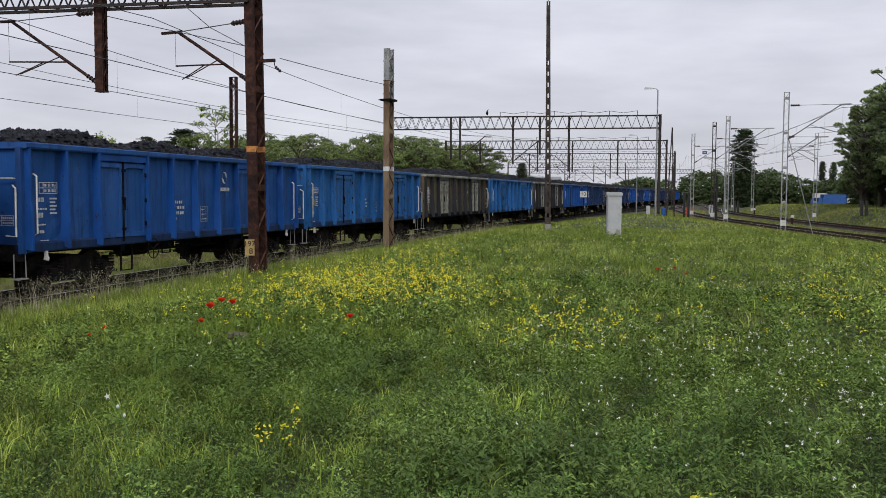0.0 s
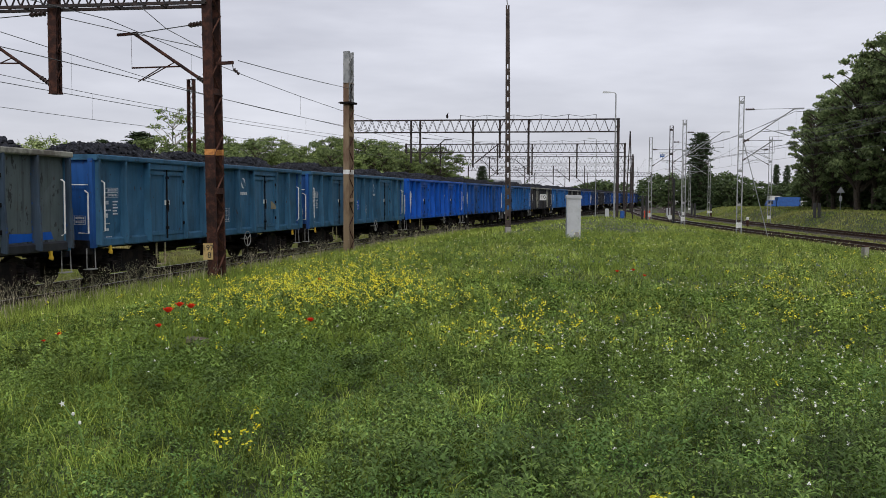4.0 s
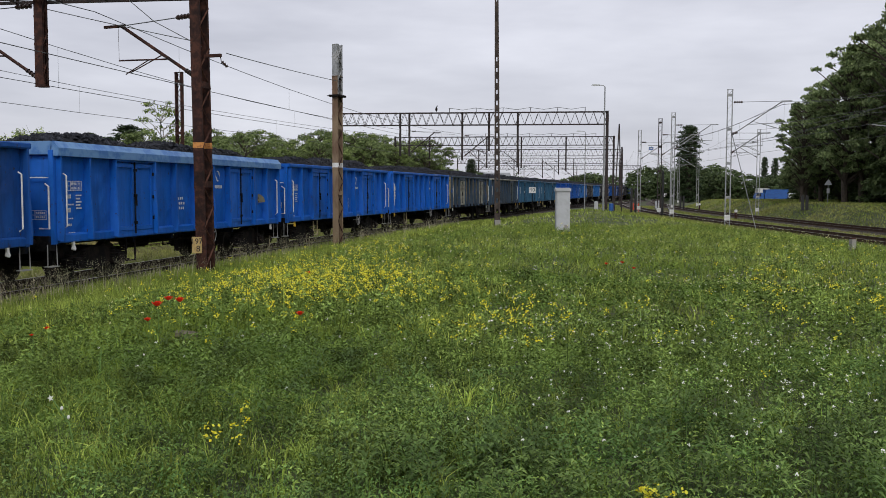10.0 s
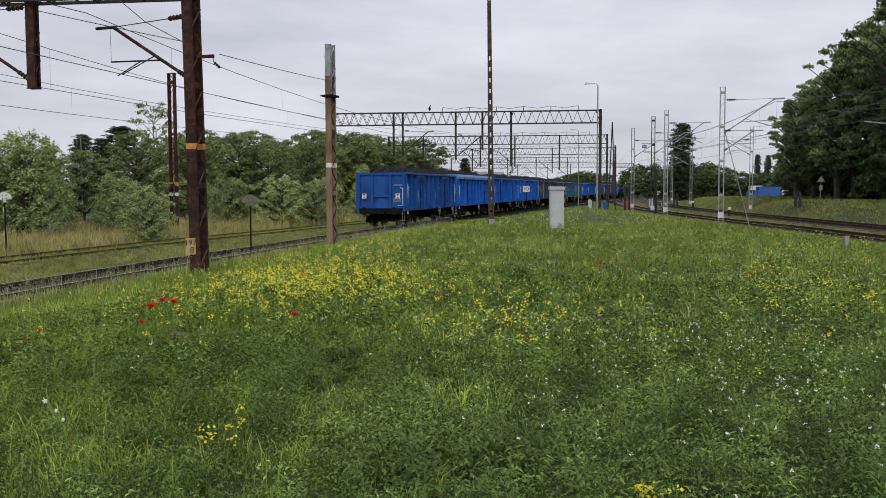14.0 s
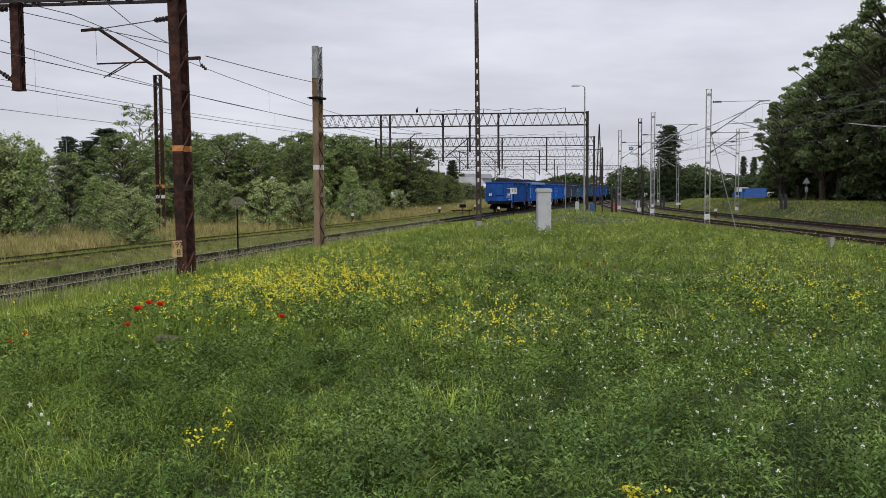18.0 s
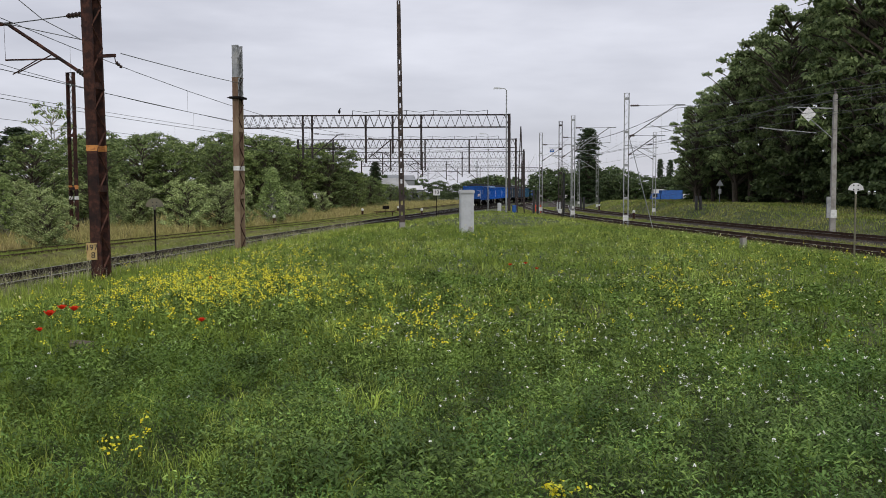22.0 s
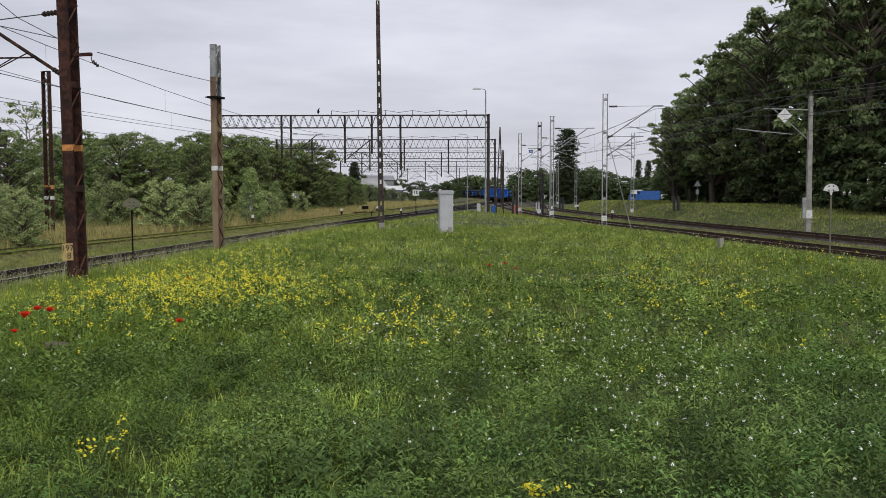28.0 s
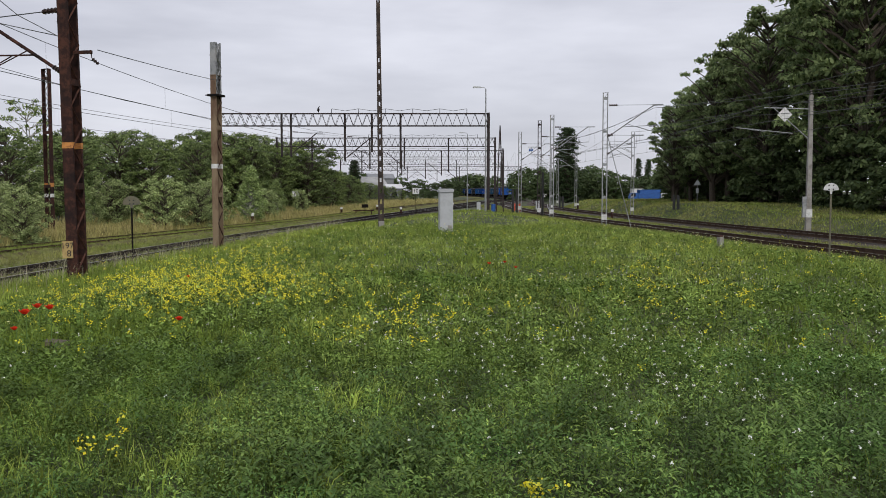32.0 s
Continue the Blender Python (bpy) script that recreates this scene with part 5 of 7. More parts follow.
# overhead wires: contact wire and sagging carrier wire with droppers over each line
def wires(line, ys, name, words, zc=5.45, zm=6.95, sag=0.75, off=0.0):
    w = thing(name, words, "overhead wire")
    for a, b in zip(ys, ys[1:]):
        def at(y, z):
            return Vector((x_at(line, y) + off, y, z))
        n = 12
        lo, hi = Shape(), Shape()
        ts = [i / n for i in range(n + 1)]
        lo.path([at(a + (b - a) * t, zc) for t in ts], 0.011, 5)
        hi.path([at(a + (b - a) * t, zm - 4 * sag * t * (1 - t)) for t in ts], 0.011, 5)
        for t in ts[1:-1:2]:
            y0 = a + (b - a) * t
            drop = Shape()
            drop.tube(at(y0, zc), at(y0, zm - 4 * sag * t * (1 - t)), 0.0045, 3)
            part("dropper", drop, M_WIRE, w)
        part("contact_wire", lo, M_WIRE, w)
        part("carrier_wire", hi, M_WIRE, w)
    return w


wires(TRACK_A, [-35, 23.1, 78, 113.7, 149, 193, 245], "overhead_wire", "contact and carrier wires over the coal train line", 5.55, 6.95, 0.75)
wires(TRACK_B, [-35, 23.1, 78, 113.7, 149, 193], "overhead_wire", "contact and carrier wires beside the siding", 5.5, 7.0, 0.72, 2.1)
wires(TRACK_B, [-35, 23.1, 78, 113.7], "overhead_wire", "contact and carrier wires beyond the siding", 5.5, 6.9, 0.4, -3.2)
wires(TRACK_C, [-30, 20, 58.9, 93, 131, 165, 210], "overhead_wire", "contact and carrier wires over the running line", 5.5, 7.75, 0.9)
wires(TRACK_D, [-40, 10, 57, 95, 131, 165, 210], "overhead_wire", "contact and carrier wires over the second running line", 5.6, 7.5, 0.8)


def line_wire(pts, words, r=0.011):
    w = thing("line_wire", words, "overhead wire")
    for (p, q, sag) in pts:
        p, q = Vector(p), Vector(q)
        s = Shape()
        s.path([p.lerp(q, a / 10) - Vector((0, 0, 4 * sag * a / 10 * (1 - a / 10))) for a in range(11)], r, 5)
        part("wire", s, M_WIRE, w)


line_wire([((-8.73, 23.1, 5.8), (-8.92, 35.8, 6.58), 0.03), ((-14.4, 23.3, 7.22), (-9.5, 23.3, 6.12), 0.02)], "return wire hung from the mast brackets")
line_wire([((-11.5, 23.2, 7.3), (-10.75, 23.2, 6.68), 0), ((-10.75, 23.2, 6.68), (-9.45, 23.2, 6.0), 0)], "stay wire between portal beam and mast")
line_wire([((25, 10, 8.3), (22.8, 57, 8.5), 0.7), ((22.8, 57, 8.5), (19.6, 95, 8.4), 0.5)], "feeder wire on the tops of the masts", 0.016)
line_wire([((30, 12, 7.0), (13.5, 59, 7.6), 0.4), ((13.5, 59, 7.6), (11.5, 93, 7.2), 0.3), ((36, 20, 9.6), (13.2, 59, 6.4), 0.3), ((34, 26, 6.6), (18.2, 57, 6.9), 0.2), ((18.2, 57, 6.9), (13.6, 93, 6.2), 0.2)], "anchor wire slanting over the running lines", 0.015)

# ---- signs and lineside things ----
def disc_sign(x, y, top, words, mat, pole_mat, r=0.25, turn=0.0, half=True):
    z = gz(x, y) - 0.05
    d = thing("disc_sign", words, "sign", pose(x, y, z, 0, 0, turn))
    s = Shape()
    s.tube((0, 0, 0), (0, 0, top - z - 0.05), 0.028, 7)
    part("pole", s, pole_mat, d)
    s = Shape()
    pts = [(r * math.cos(a), r * math.sin(a)) for a in [math.pi * i / 14 for i in range(15)]] if half else [(r * math.cos(2 * math.pi * i / 20), r * math.sin(2 * math.pi * i / 20)) for i in range(20)]
    if half:
        pts += [(-r * 0.2, -0.02), (-r * 0.12, -0.12), (r * 0.12, -0.12), (r * 0.2, -0.02)]
    s.prism(pts, "y", -0.045, -0.035)
    disc = part("disc", s, mat, d)
    disc.matrix_basis = pose(0, 0, top - z - r)
    if half:
        s = Shape()
        for k in (-0.06, 0.06):
            for h in (0.02, 0.14):
                s.tube((k, -0.05, h), (k, -0.044, h), 0.022, 8)
        part("reflector", s, M_BLACK, disc)
    return d


disc_sign(-10.5, 30.5, 2.1, "half-round yellowed sign on a thin post beside the track", M_DISC, M_DARK, 0.29, 18)
disc_sign(-20.4, 31.7, 2.2, "half-round pale sign on a thin post behind the siding", M_SIGNWHITE, M_DARK, 0.26, 25)
disc_sign(11.46, 27.0, 2.5, "half-round white sign on a pale post in the grass", M_SIGNWHITE, M_DISC, 0.21, -20)
# concrete peg in the meadow
s = Shape()
s.prism([(-0.075, -0.2), (0.075, -0.2), (0.065, 0.36), (-0.065, 0.36)], "y", -0.07, 0.07)
peg = thing("marker_post", "small pale concrete marker post in the grass", "marker post", pose(7.9, 26.0, gz(7.9, 26.0), 0, 0, 20))
part("shaft", s, M_CONC, peg)
s = Shape()
s.box(-0.06, 0.06, -0.06, 0.06, 0.36, 0.4)
part("rust_cap", s, M_RUST, peg, "rusty bolt cap")
# relay cabinet
cab = thing("relay_cabinet", "light grey steel relay cabinet standing in the meadow", "cabinet", pose(0.05, 36.4, gz(0.05, 36.4) - 0.05, 0, 0, 8))
s = Shape()
s.prism([(-0.26, 0), (0.26, 0), (0.27, 0.02), (0.27, 1.62), (-0.27, 1.62), (-0.27, 0.02)], "y", -0.2, 0.2)
part("body", s, M_CAB, cab)
s = Shape()
s.prism([(-0.3, 1.62), (0.3, 1.62), (0.3, 1.72), (0.24, 1.76), (-0.24, 1.76), (-0.3, 1.72)], "y", -0.24, 0.24)
part("lid", s, M_CAB, cab, "overhanging sheet lid")
s = Shape()
s.box(-0.23, 0.23, -0.215, -0.2, 0.1, 1.56)
door = part("door", s, M_CAB, cab)
s = Shape()
s.box(0.17, 0.185, -0.23, -0.215, 0.8, 0.87)
part("handle", s, M_GALV, door, "small steel handle")
s = Shape()
s.box(0.05, 0.21, -0.222, -0.216, 0.06, 0.3)
part("scuff", s, M_CONC, door)
# speed boards with the number ten
for x, y, zc, mat, k in ((-16.2, 99, 1.9, M_SIGNWHITE, 0.36), (-2.83, 90, 2.26, M_SIGNWHITE, 0.33)):
    z = gz(x, y)
    b = thing("speed_board", "square speed board with the number ten on a post", "sign", pose(x, y, z))
    s = Shape()
    s.tube((0, 0, -0.1), (0, 0, zc - z + 0.3), 0.035, 7)
    part("pole", s, M_DARK, b)
    s = Shape()
    s.box(-k, k, -0.06, -0.04, zc - z - k * 0.9, zc - z + k * 0.9)
    bd = part("board", s, mat, b)
    letters("10", 0.5, M_BLACK, bd, pose(0, -0.065, zc - z, 90), "numerals")
# low bench-like board and white-topped pegs beside the siding
b = thing("plank_stand", "low weathered plank on two stakes beside the siding", "plank", pose(-8.4, 94.5, gz(-8.4, 94.5), 0, 0, 8))
s = Shape()
s.box(-1.1, 1.1, -0.15, 0.15, 0.62, 0.72)
part("plank", s, M_RUST, b)
for k in (-0.8, 0.8):
    s = Shape()
    s.box(k - 0.05, k + 0.05, -0.1, 0.1, -0.1, 0.62)
    part("leg", s, M_RUST, b)
s = Shape()
s.box(-0.2, 0.5, 0.2, 0.24, 0.95, 1.3)
s.box(0.1, 0.16, 0.2, 0.24, -0.1, 0.95)
part("plate", s, M_DARK, b)
for x, y in ((-11.0, 97), (-4.6, 96), (1.2, 130), (-8.3, 112), (15.5, 84), (18.2, 124), (-14.8, 70)):
    z = gz(x, y)
    p = thing("marker_post", "dark marker post with a white top beside the track", "marker post", pose(x, y, z), group="white-topped posts")
    s = Shape()
    s.tube((0, 0, -0.1), (0, 0, 0.75), 0.11, 9)
    part("shaft", s, M_RUST, p)
    s = Shape()
    s.lathe([(0.12, 0.75), (0.13, 0.8), (0.13, 0.95), (0.05, 1.0), (0.0, 1.0)], (0, 0, 0), "z", 10)
    part("top", s, M_WHITE, p, "white painted top")
# twin dark signal backs on the bank, and in the throat
for x, y, h in ((22.4, 88, 1.5), (15.4, 120, 2.0), (7.1, 92, 2.6)):
    z = gz(x, y)
    sg = thing("ground_signal", "pair of dark signal boxes on short posts", "signal", pose(x, y, z))
    for k in (-0.2, 0.2):
        s = Shape()
        s.prism([(k - 0.1, 0.1), (k + 0.1, 0.1), (k + 0.1, h - 0.1), (k + 0.06, h), (k - 0.06, h), (k - 0.1, h - 0.1)], "y", -0.15, 0.15)
        part("signal_box", s, M_BLACK, sg)
# blue barrel, pale cabinets and an orange barrier by the throat masts
s = Shape()
s.lathe([(0.18, 0), (0.2, 0.04), (0.2, 0.32), (0.21, 0.34), (0.2, 0.36), (0.2, 0.68), (0.17, 0.72), (0, 0.72)], (0, 0, 0), "z", 14)
thing("barrel", "blue plastic barrel at the foot of the masts", "barrel", pose(4.35, 81, gz(4.35, 81)), shape=s, mats=(M_BLUE,))
for x, y, w, h in ((3.9, 104, 0.42, 1.0), (12.9, 126, 0.5, 1.3)):
    s = Shape()
    s.prism([(-w / 2, 0), (w / 2, 0), (w / 2, h), (0, h + 0.08), (-w / 2, h)], "y", -0.25, 0.25)
    thing("relay_cabinet", "pale grey lineside cabinet near the masts", "cabinet", pose(x, y, gz(x, y) - 0.05), shape=s, mats=(M_CAB,))
s = Shape()
for h in (0.5, 0.95):
    s.box(-0.35, 0.35, -0.03, 0.03, h, h + 0.16)
for k in (-0.3, 0.3):
    s.box(k - 0.04, k + 0.04, -0.04, 0.04, 0, 1.2)
thing("barrier", "small orange warning barrier between the tracks", "barrier", pose(8.4, 105, gz(8.4, 105)), shape=s, mats=(material("orange_plastic", (0.6, 0.08, 0.03), 0.5),))
# blue station sign board on a gantry above the right-hand lines
sb = thing("signal_gantry", "slim gantry with a small blue board over the line", "gantry", pose(8.9, 84.2, 0))
s = Shape()
s.beam((0, 0, 6.3), (-1.2, 0, 6.3), 0.06, 0.06)
s.beam((-0.9, 0, 6.3), (-0.9, 0, 5.7), 0.05, 0.05)
part("arm", s, M_GALV, sb)
s = Shape()
s.box(-1.12, -0.72, -0.05, 0.05, 5.92, 6.16)
bd = part("board", s, M_BLUE, sb, "blue board with a white arrow bar")
s = Shape()
s.box(-1.05, -0.8, -0.06, -0.052, 6.02, 6.07)
part("arrow_bar", s, M_SIGNWHITE, bd)

# ---- far buildings, vehicles ----
M_PLASTER = material("pale_plaster", (0.6, 0.58, 0.54), 0.9, 0, (0.5, 0.48, 0.45), 0.5)
M_ROOF = material("grey_roof_sheet", (0.2, 0.21, 0.22), 0.7, 0, (0.27, 0.28, 0.29), 0.4)
M_ROOFPALE = material("pale_roof_sheet", (0.62, 0.62, 0.62), 0.6, 0, (0.5, 0.5, 0.5), 0.3)
M_ROOFWORN = material("worn_roof_sheet", (0.36, 0.36, 0.35), 0.7, 0, (0.27, 0.27, 0.26), 0.4)
M_WINDOW = material("dark_window_glass", (0.03, 0.035, 0.04), 0.15)


def house(x, y, w, d, h, roof, wall, roofmat, words, turn=0.0, wins=4):
    z = gz(x, y)
    b = thing("building", words, "building", pose(x, y, z, 0, 0, turn))
    s = Shape()
    s.box(-w / 2, w / 2, -d / 2, d / 2, -0.5, h)
    part("wall", s, wall, b)
    s = Shape()
    s.prism([(-d / 2 - 0.3, h), (d / 2 + 0.3, h), (0.2, h + roof), (-0.2, h + roof)], "x", -w / 2 - 0.3, w / 2 + 0.3)
    part("roof", s, roofmat, b)
    for i in range(wins):
        s = Shape()
        xx = -w / 2 + w * (i + 0.5) / wins
        s.box(xx - 0.6, xx + 0.6, -d / 2 - 0.06, -d / 2 - 0.005, h * 0.35, h * 0.75)
        part("window", s, M_WINDOW, b)
    return b


house(-17.2, 208, 5.6, 9, 3.4, 2.2, M_ROOF, M_ROOFWORN, "low grey shed with a worn metal roof", 24, 2)
house(-16.0, 226, 6, 6, 5.4, 1.2, M_ROOF, M_ROOF, "low grey shed with a dark grey roof", 12, 2)
house(-11.6, 206, 3.2, 5, 2.9, 1.0, M_ROOF, M_ROOFPALE, "small shed with a light metal roof", 10, 1)
house(-48, 110, 12, 8, 4.2, 1.8, M_PLASTER, M_ROOFPALE, "white house behind the bushes", -20)


def van(x, y, turn, mat, words, length=6.5, high=2.6, box_mat=None):
    z = gz(x, y)
    v = thing("delivery_truck", words, "truck", pose(x, y, z, 0, 0, turn))
    s = Shape()
    s.prism([(-length / 2, 0.6), (length / 2 - 1.9, 0.6), (length / 2 - 1.9, high), (-length / 2, high)], "y", -1.1, 1.1)
    part("box_body", s, box_mat or mat, v)
    s = Shape()
    s.prism([(length / 2 - 1.8, 0.5), (length / 2, 0.5), (length / 2, 1.3), (length / 2 - 0.4, 2.1), (length / 2 - 1.8, 2.1)], "y", -1.05, 1.05)
    cabp = part("cab", s, mat, v)
    s = Shape()
    s.prism([(length / 2 - 1.2, 1.35), (length / 2 - 0.12, 1.35), (length / 2 - 0.5, 2.0), (length / 2 - 1.2, 2.0)], "y", -1.07, 1.07)
    part("side_window", s, M_WINDOW, cabp)
    for xx in (-length / 2 + 1.2, length / 2 - 1.0):
        for yy in (-0.95, 0.95):
            s = Shape()
            s.tube((xx, yy - 0.12, 0.42), (xx, yy + 0.12, 0.42), 0.42, 14)
            part("wheel", s, M_BLACK, v)
    return v


van(31, 260, 4, M_WHITE, "white box truck parked beyond the lines", 5.5, 2.7)
van(45.4, 198, 5, M_WHITE, "blue box truck parked on the far road", 6.5, 2.9, M_BLUE)
van(40.5, 187, 178, M_BLUE, "blue box truck parked behind the bank", 5.2, 2.0, M_BLUE)
van(44.3, 204, 4, M_WHITE, "white delivery truck parked on the far road", 5.0, 3.2)
# triangular warning sign on the bank
ts = thing("warning_sign", "grey triangular warning sign seen from behind", "sign", pose(27.2, 98, gz(27.2, 98)))
s = Shape()
s.tube((0, 0, -0.1), (0, 0, 2.2), 0.04, 7)
part("pole", s, M_GALV, ts)
s = Shape()
s.prism([(-0.4, 1.95), (0.4, 1.95), (0, 2.6)], "y", -0.06, -0.04)
part("triangle", s, M_CAB, ts)
s = Shape()
s.box(-0.15, 0.15, -0.06, -0.04, 1.1, 1.6)
part("lower_plate", s, M_CAB, ts)


# ---- trees and bushes ----
rng = np.random.default_rng(5)


def unit(v):
    return v / np.maximum(np.linalg.norm(v, axis=1), 1e-9)[:, None]


def crown_mesh(name, clumps, leaves, size, mat, droop=0.0, shell=0.25, flat=(1.15, 1.15, 0.75), lift=0.5):
    """Small leaf quads scattered over clumps (x, y, z, r), lying roughly like foliage."""
    c = np.array(clumps)
    pick = rng.choice(len(c), leaves, p=c[:, 3]**2 / (c[:, 3]**2).sum())
    d = unit(rng.normal(size=(leaves, 3)))
    d[:, 2] = np.where(d[:, 2] < -0.3, -d[:, 2] * 0.6, d[:, 2])
    p = c[pick, :3] + d * (c[pick, 3] * rng.uniform(shell, 1.1, leaves) ** 0.8)[:, None] * np.array(flat)
    n = unit(d * 0.75 + np.array([0, 0, lift]) + 0.5 * rng.normal(size=(leaves, 3)))
    u = unit(np.cross(n, rng.normal(size=(leaves, 3))))
    u[:, 2] -= droop
    w = np.cross(n, u)
    k = size * rng.uniform(0.55, 1.5, (leaves, 1))
    v = np.stack([p - u * k, p + w * k * 0.5, p + u * k, p - w * k * 0.5], 1).reshape(-1, 3)
    return array_mesh(name, v, np.arange(leaves * 4).reshape(-1, 4), mat)


def make_tree(h, spread, mat, leaves, size, name, words, low=0.25, n=26, shape=0.6, droop=0.0, bark=None, trunks=1, clump=(0.2, 0.36), flat=(1.15, 1.15, 0.75), cone=False, lift=0.5):
    """Tapered trunk, limbs out to every clump of leaves, crown with gaps."""
    t = thing(name, words, "tree" if name != "bush" else "bush")
    s = Shape()
    clumps = []
    for q in range(trunks):
        a0 = 2 * math.pi * q / trunks
        lean = 0.0 if trunks == 1 else 0.12 * h
        top = Vector((lean * math.cos(a0), lean * math.sin(a0), h * 0.76))
        pts = [Vector((0.1 * q, 0, -0.4))]
        for i in range(1, 6):
            pts.append(top * (i / 5) + Vector((rng.normal() * 0.012 * h, rng.normal() * 0.012 * h, 0)))
        for i, (a, b) in enumerate(zip(pts, pts[1:])):
            r0, r1 = h * 0.021 * (1 - i / 5.6) ** 0.8, h * 0.021 * (1 - (i + 1) / 5.6) ** 0.8
            s.tube(a, b, r0 / trunks ** 0.4, 8, r1 / trunks ** 0.4, caps=False)
    for i in range(n):
        f = (i + rng.uniform(0, 1)) / n
        z = h * (low + (0.97 - low) * f)
        wide = min(1.0, 1.2 * math.sin(math.pi * min(0.95, 0.1 + 0.84 * f)) ** shape)
        if cone:
            wide = min(1.0, 0.75 + 2 * f) * (1.02 - f) ** 0.7
        a = i * 2.4 + rng.uniform(-0.5, 0.5)
        r = spread * wide * rng.uniform(0.3, 0.92)
        c = Vector((r * math.cos(a), r * math.sin(a), z))
        clumps.append((*c, spread * rng.uniform(*clump)))
        root = Vector((0.05 * r * math.cos(a), 0.05 * r * math.sin(a), max(h * 0.12, z - r * rng.uniform(0.5, 0.9))))
        mid = root.lerp(c, 0.55) + Vector((0, 0, 0.06 * r))
        s.tube(root, mid, h * 0.0062, 5, h * 0.004, caps=False)
        s.tube(mid, c, h * 0.004, 5, h * 0.0015, caps=False)
        for _ in range(2):
            e = c + Vector(rng.normal(size=3)) * spread * 0.09
            s.tube(mid.lerp(c, 0.6), e, h * 0.002, 4, h * 0.001, caps=False)
    part("trunk", s, bark or M_BARK, t, "branching trunk")
    part("crown", crown_mesh("crown", clumps, leaves, size, mat, droop, flat=flat, lift=lift), mat, t)
    return t


def plant(ob, x, y, scale=1.0, turn=0.0, wide=1.0, sink=0.1):
    c = copy_thing(ob, Matrix())
    c.matrix_basis = pose(x, y, gz(x, y) - sink, 0, 0, turn) @ Matrix.Diagonal((scale * wide, scale * wide, scale, 1))
    return c


def first(ob, x, y, scale=1.0, turn=0.0, wide=1.0):
    """The first plant of a kind takes its own place."""
    ob.matrix_basis = pose(x, y, gz(x, y) - 0.1, 0, 0, turn) @ Matrix.Diagonal((scale * wide, scale * wide, scale, 1))


M_LEAF_GREEN = leaf_material("birch_leaves", (0.085, 0.135, 0.042), (0.48, 0.6, 0.22))
M_BIRCH = material("birch_bark", (0.5, 0.48, 0.44), 0.8, 0, (0.06, 0.05, 0.05), 6)
# Undergrowth leaf colour is darkened to carry the deep shade below the canopy.
M_LEAF_SHADE = leaf_material("shaded_undergrowth_leaves", (0.03, 0.05, 0.018), (0.12, 0.16, 0.06))
M_LEAF_POPLAR = leaf_material("poplar_leaves", (0.03, 0.05, 0.02), (0.06, 0.09, 0.035))
M_LEAF_WOOD = leaf_material("wood_leaves", (0.05, 0.08, 0.028), (0.27, 0.34, 0.12))
M_LEAF_FAR = leaf_material("distant_leaves", (0.05, 0.08, 0.03), (0.1, 0.135, 0.05))
oak = make_tree(24, 6.6, M_LEAF_DARK, 20000, 0.2, "tree", "tall dark-green broadleaf tree on the grassy bank", 0.1, 110, 0.45, clump=(0.1, 0.21), lift=0.15)
oak2 = make_tree(22, 5.6, M_LEAF_DARK, 18000, 0.18, "tree", "tall dark robinia with loose feathery crown", 0.2, 96, 0.5, 0.3, clump=(0.09, 0.2), lift=0.15)
under = make_tree(5.5, 3.2, M_LEAF_SHADE, 3200, 0.2, "bush", "undergrowth bush below the tall trees, leaves darkened for shade", 0.03, 24, 0.4)
TALL = (0.9, 0.9, 1.25)
bush = make_tree(3.6, 1.5, M_LEAF_GREY, 13000, 0.048, "bush", "grey-green willow bush beside the siding", 0.03, 120, 0.42, trunks=3, clump=(0.1, 0.22), flat=TALL)
bush2 = make_tree(4.4, 1.35, M_LEAF_GREEN, 12000, 0.048, "bush", "young green birch bush beside the siding", 0.03, 120, 0.6, clump=(0.1, 0.24), bark=M_BIRCH, flat=TALL, cone=True)
med = make_tree(9, 3.6, M_LEAF_MID, 14000, 0.11, "tree", "green broadleaf tree behind the siding", 0.05, 110, 0.5, clump=(0.1, 0.22), flat=(1.0, 1.0, 0.9))
med2 = make_tree(10, 3.8, M_LEAF_WOOD, 14000, 0.12, "tree", "darker broadleaf tree behind the siding", 0.06, 110, 0.5, clump=(0.1, 0.22))
birch = make_tree(11, 2.6, M_LEAF_MID, 1500, 0.12, "tree", "sparse old birch with gappy crown", 0.4, 30, 0.6, 0.5, M_BIRCH, clump=(0.14, 0.3))
poplar = make_tree(22, 2.4, M_LEAF_POPLAR, 9000, 0.24, "tree", "tall slim dark poplar in the distance", 0.02, 190, 0.6, clump=(0.3, 0.42))
far = make_tree(11, 6.0, M_LEAF_FAR, 2800, 0.46, "tree", "rounded tree in the distant wood", 0.05, 26, 0.45, clump=(0.22, 0.36))

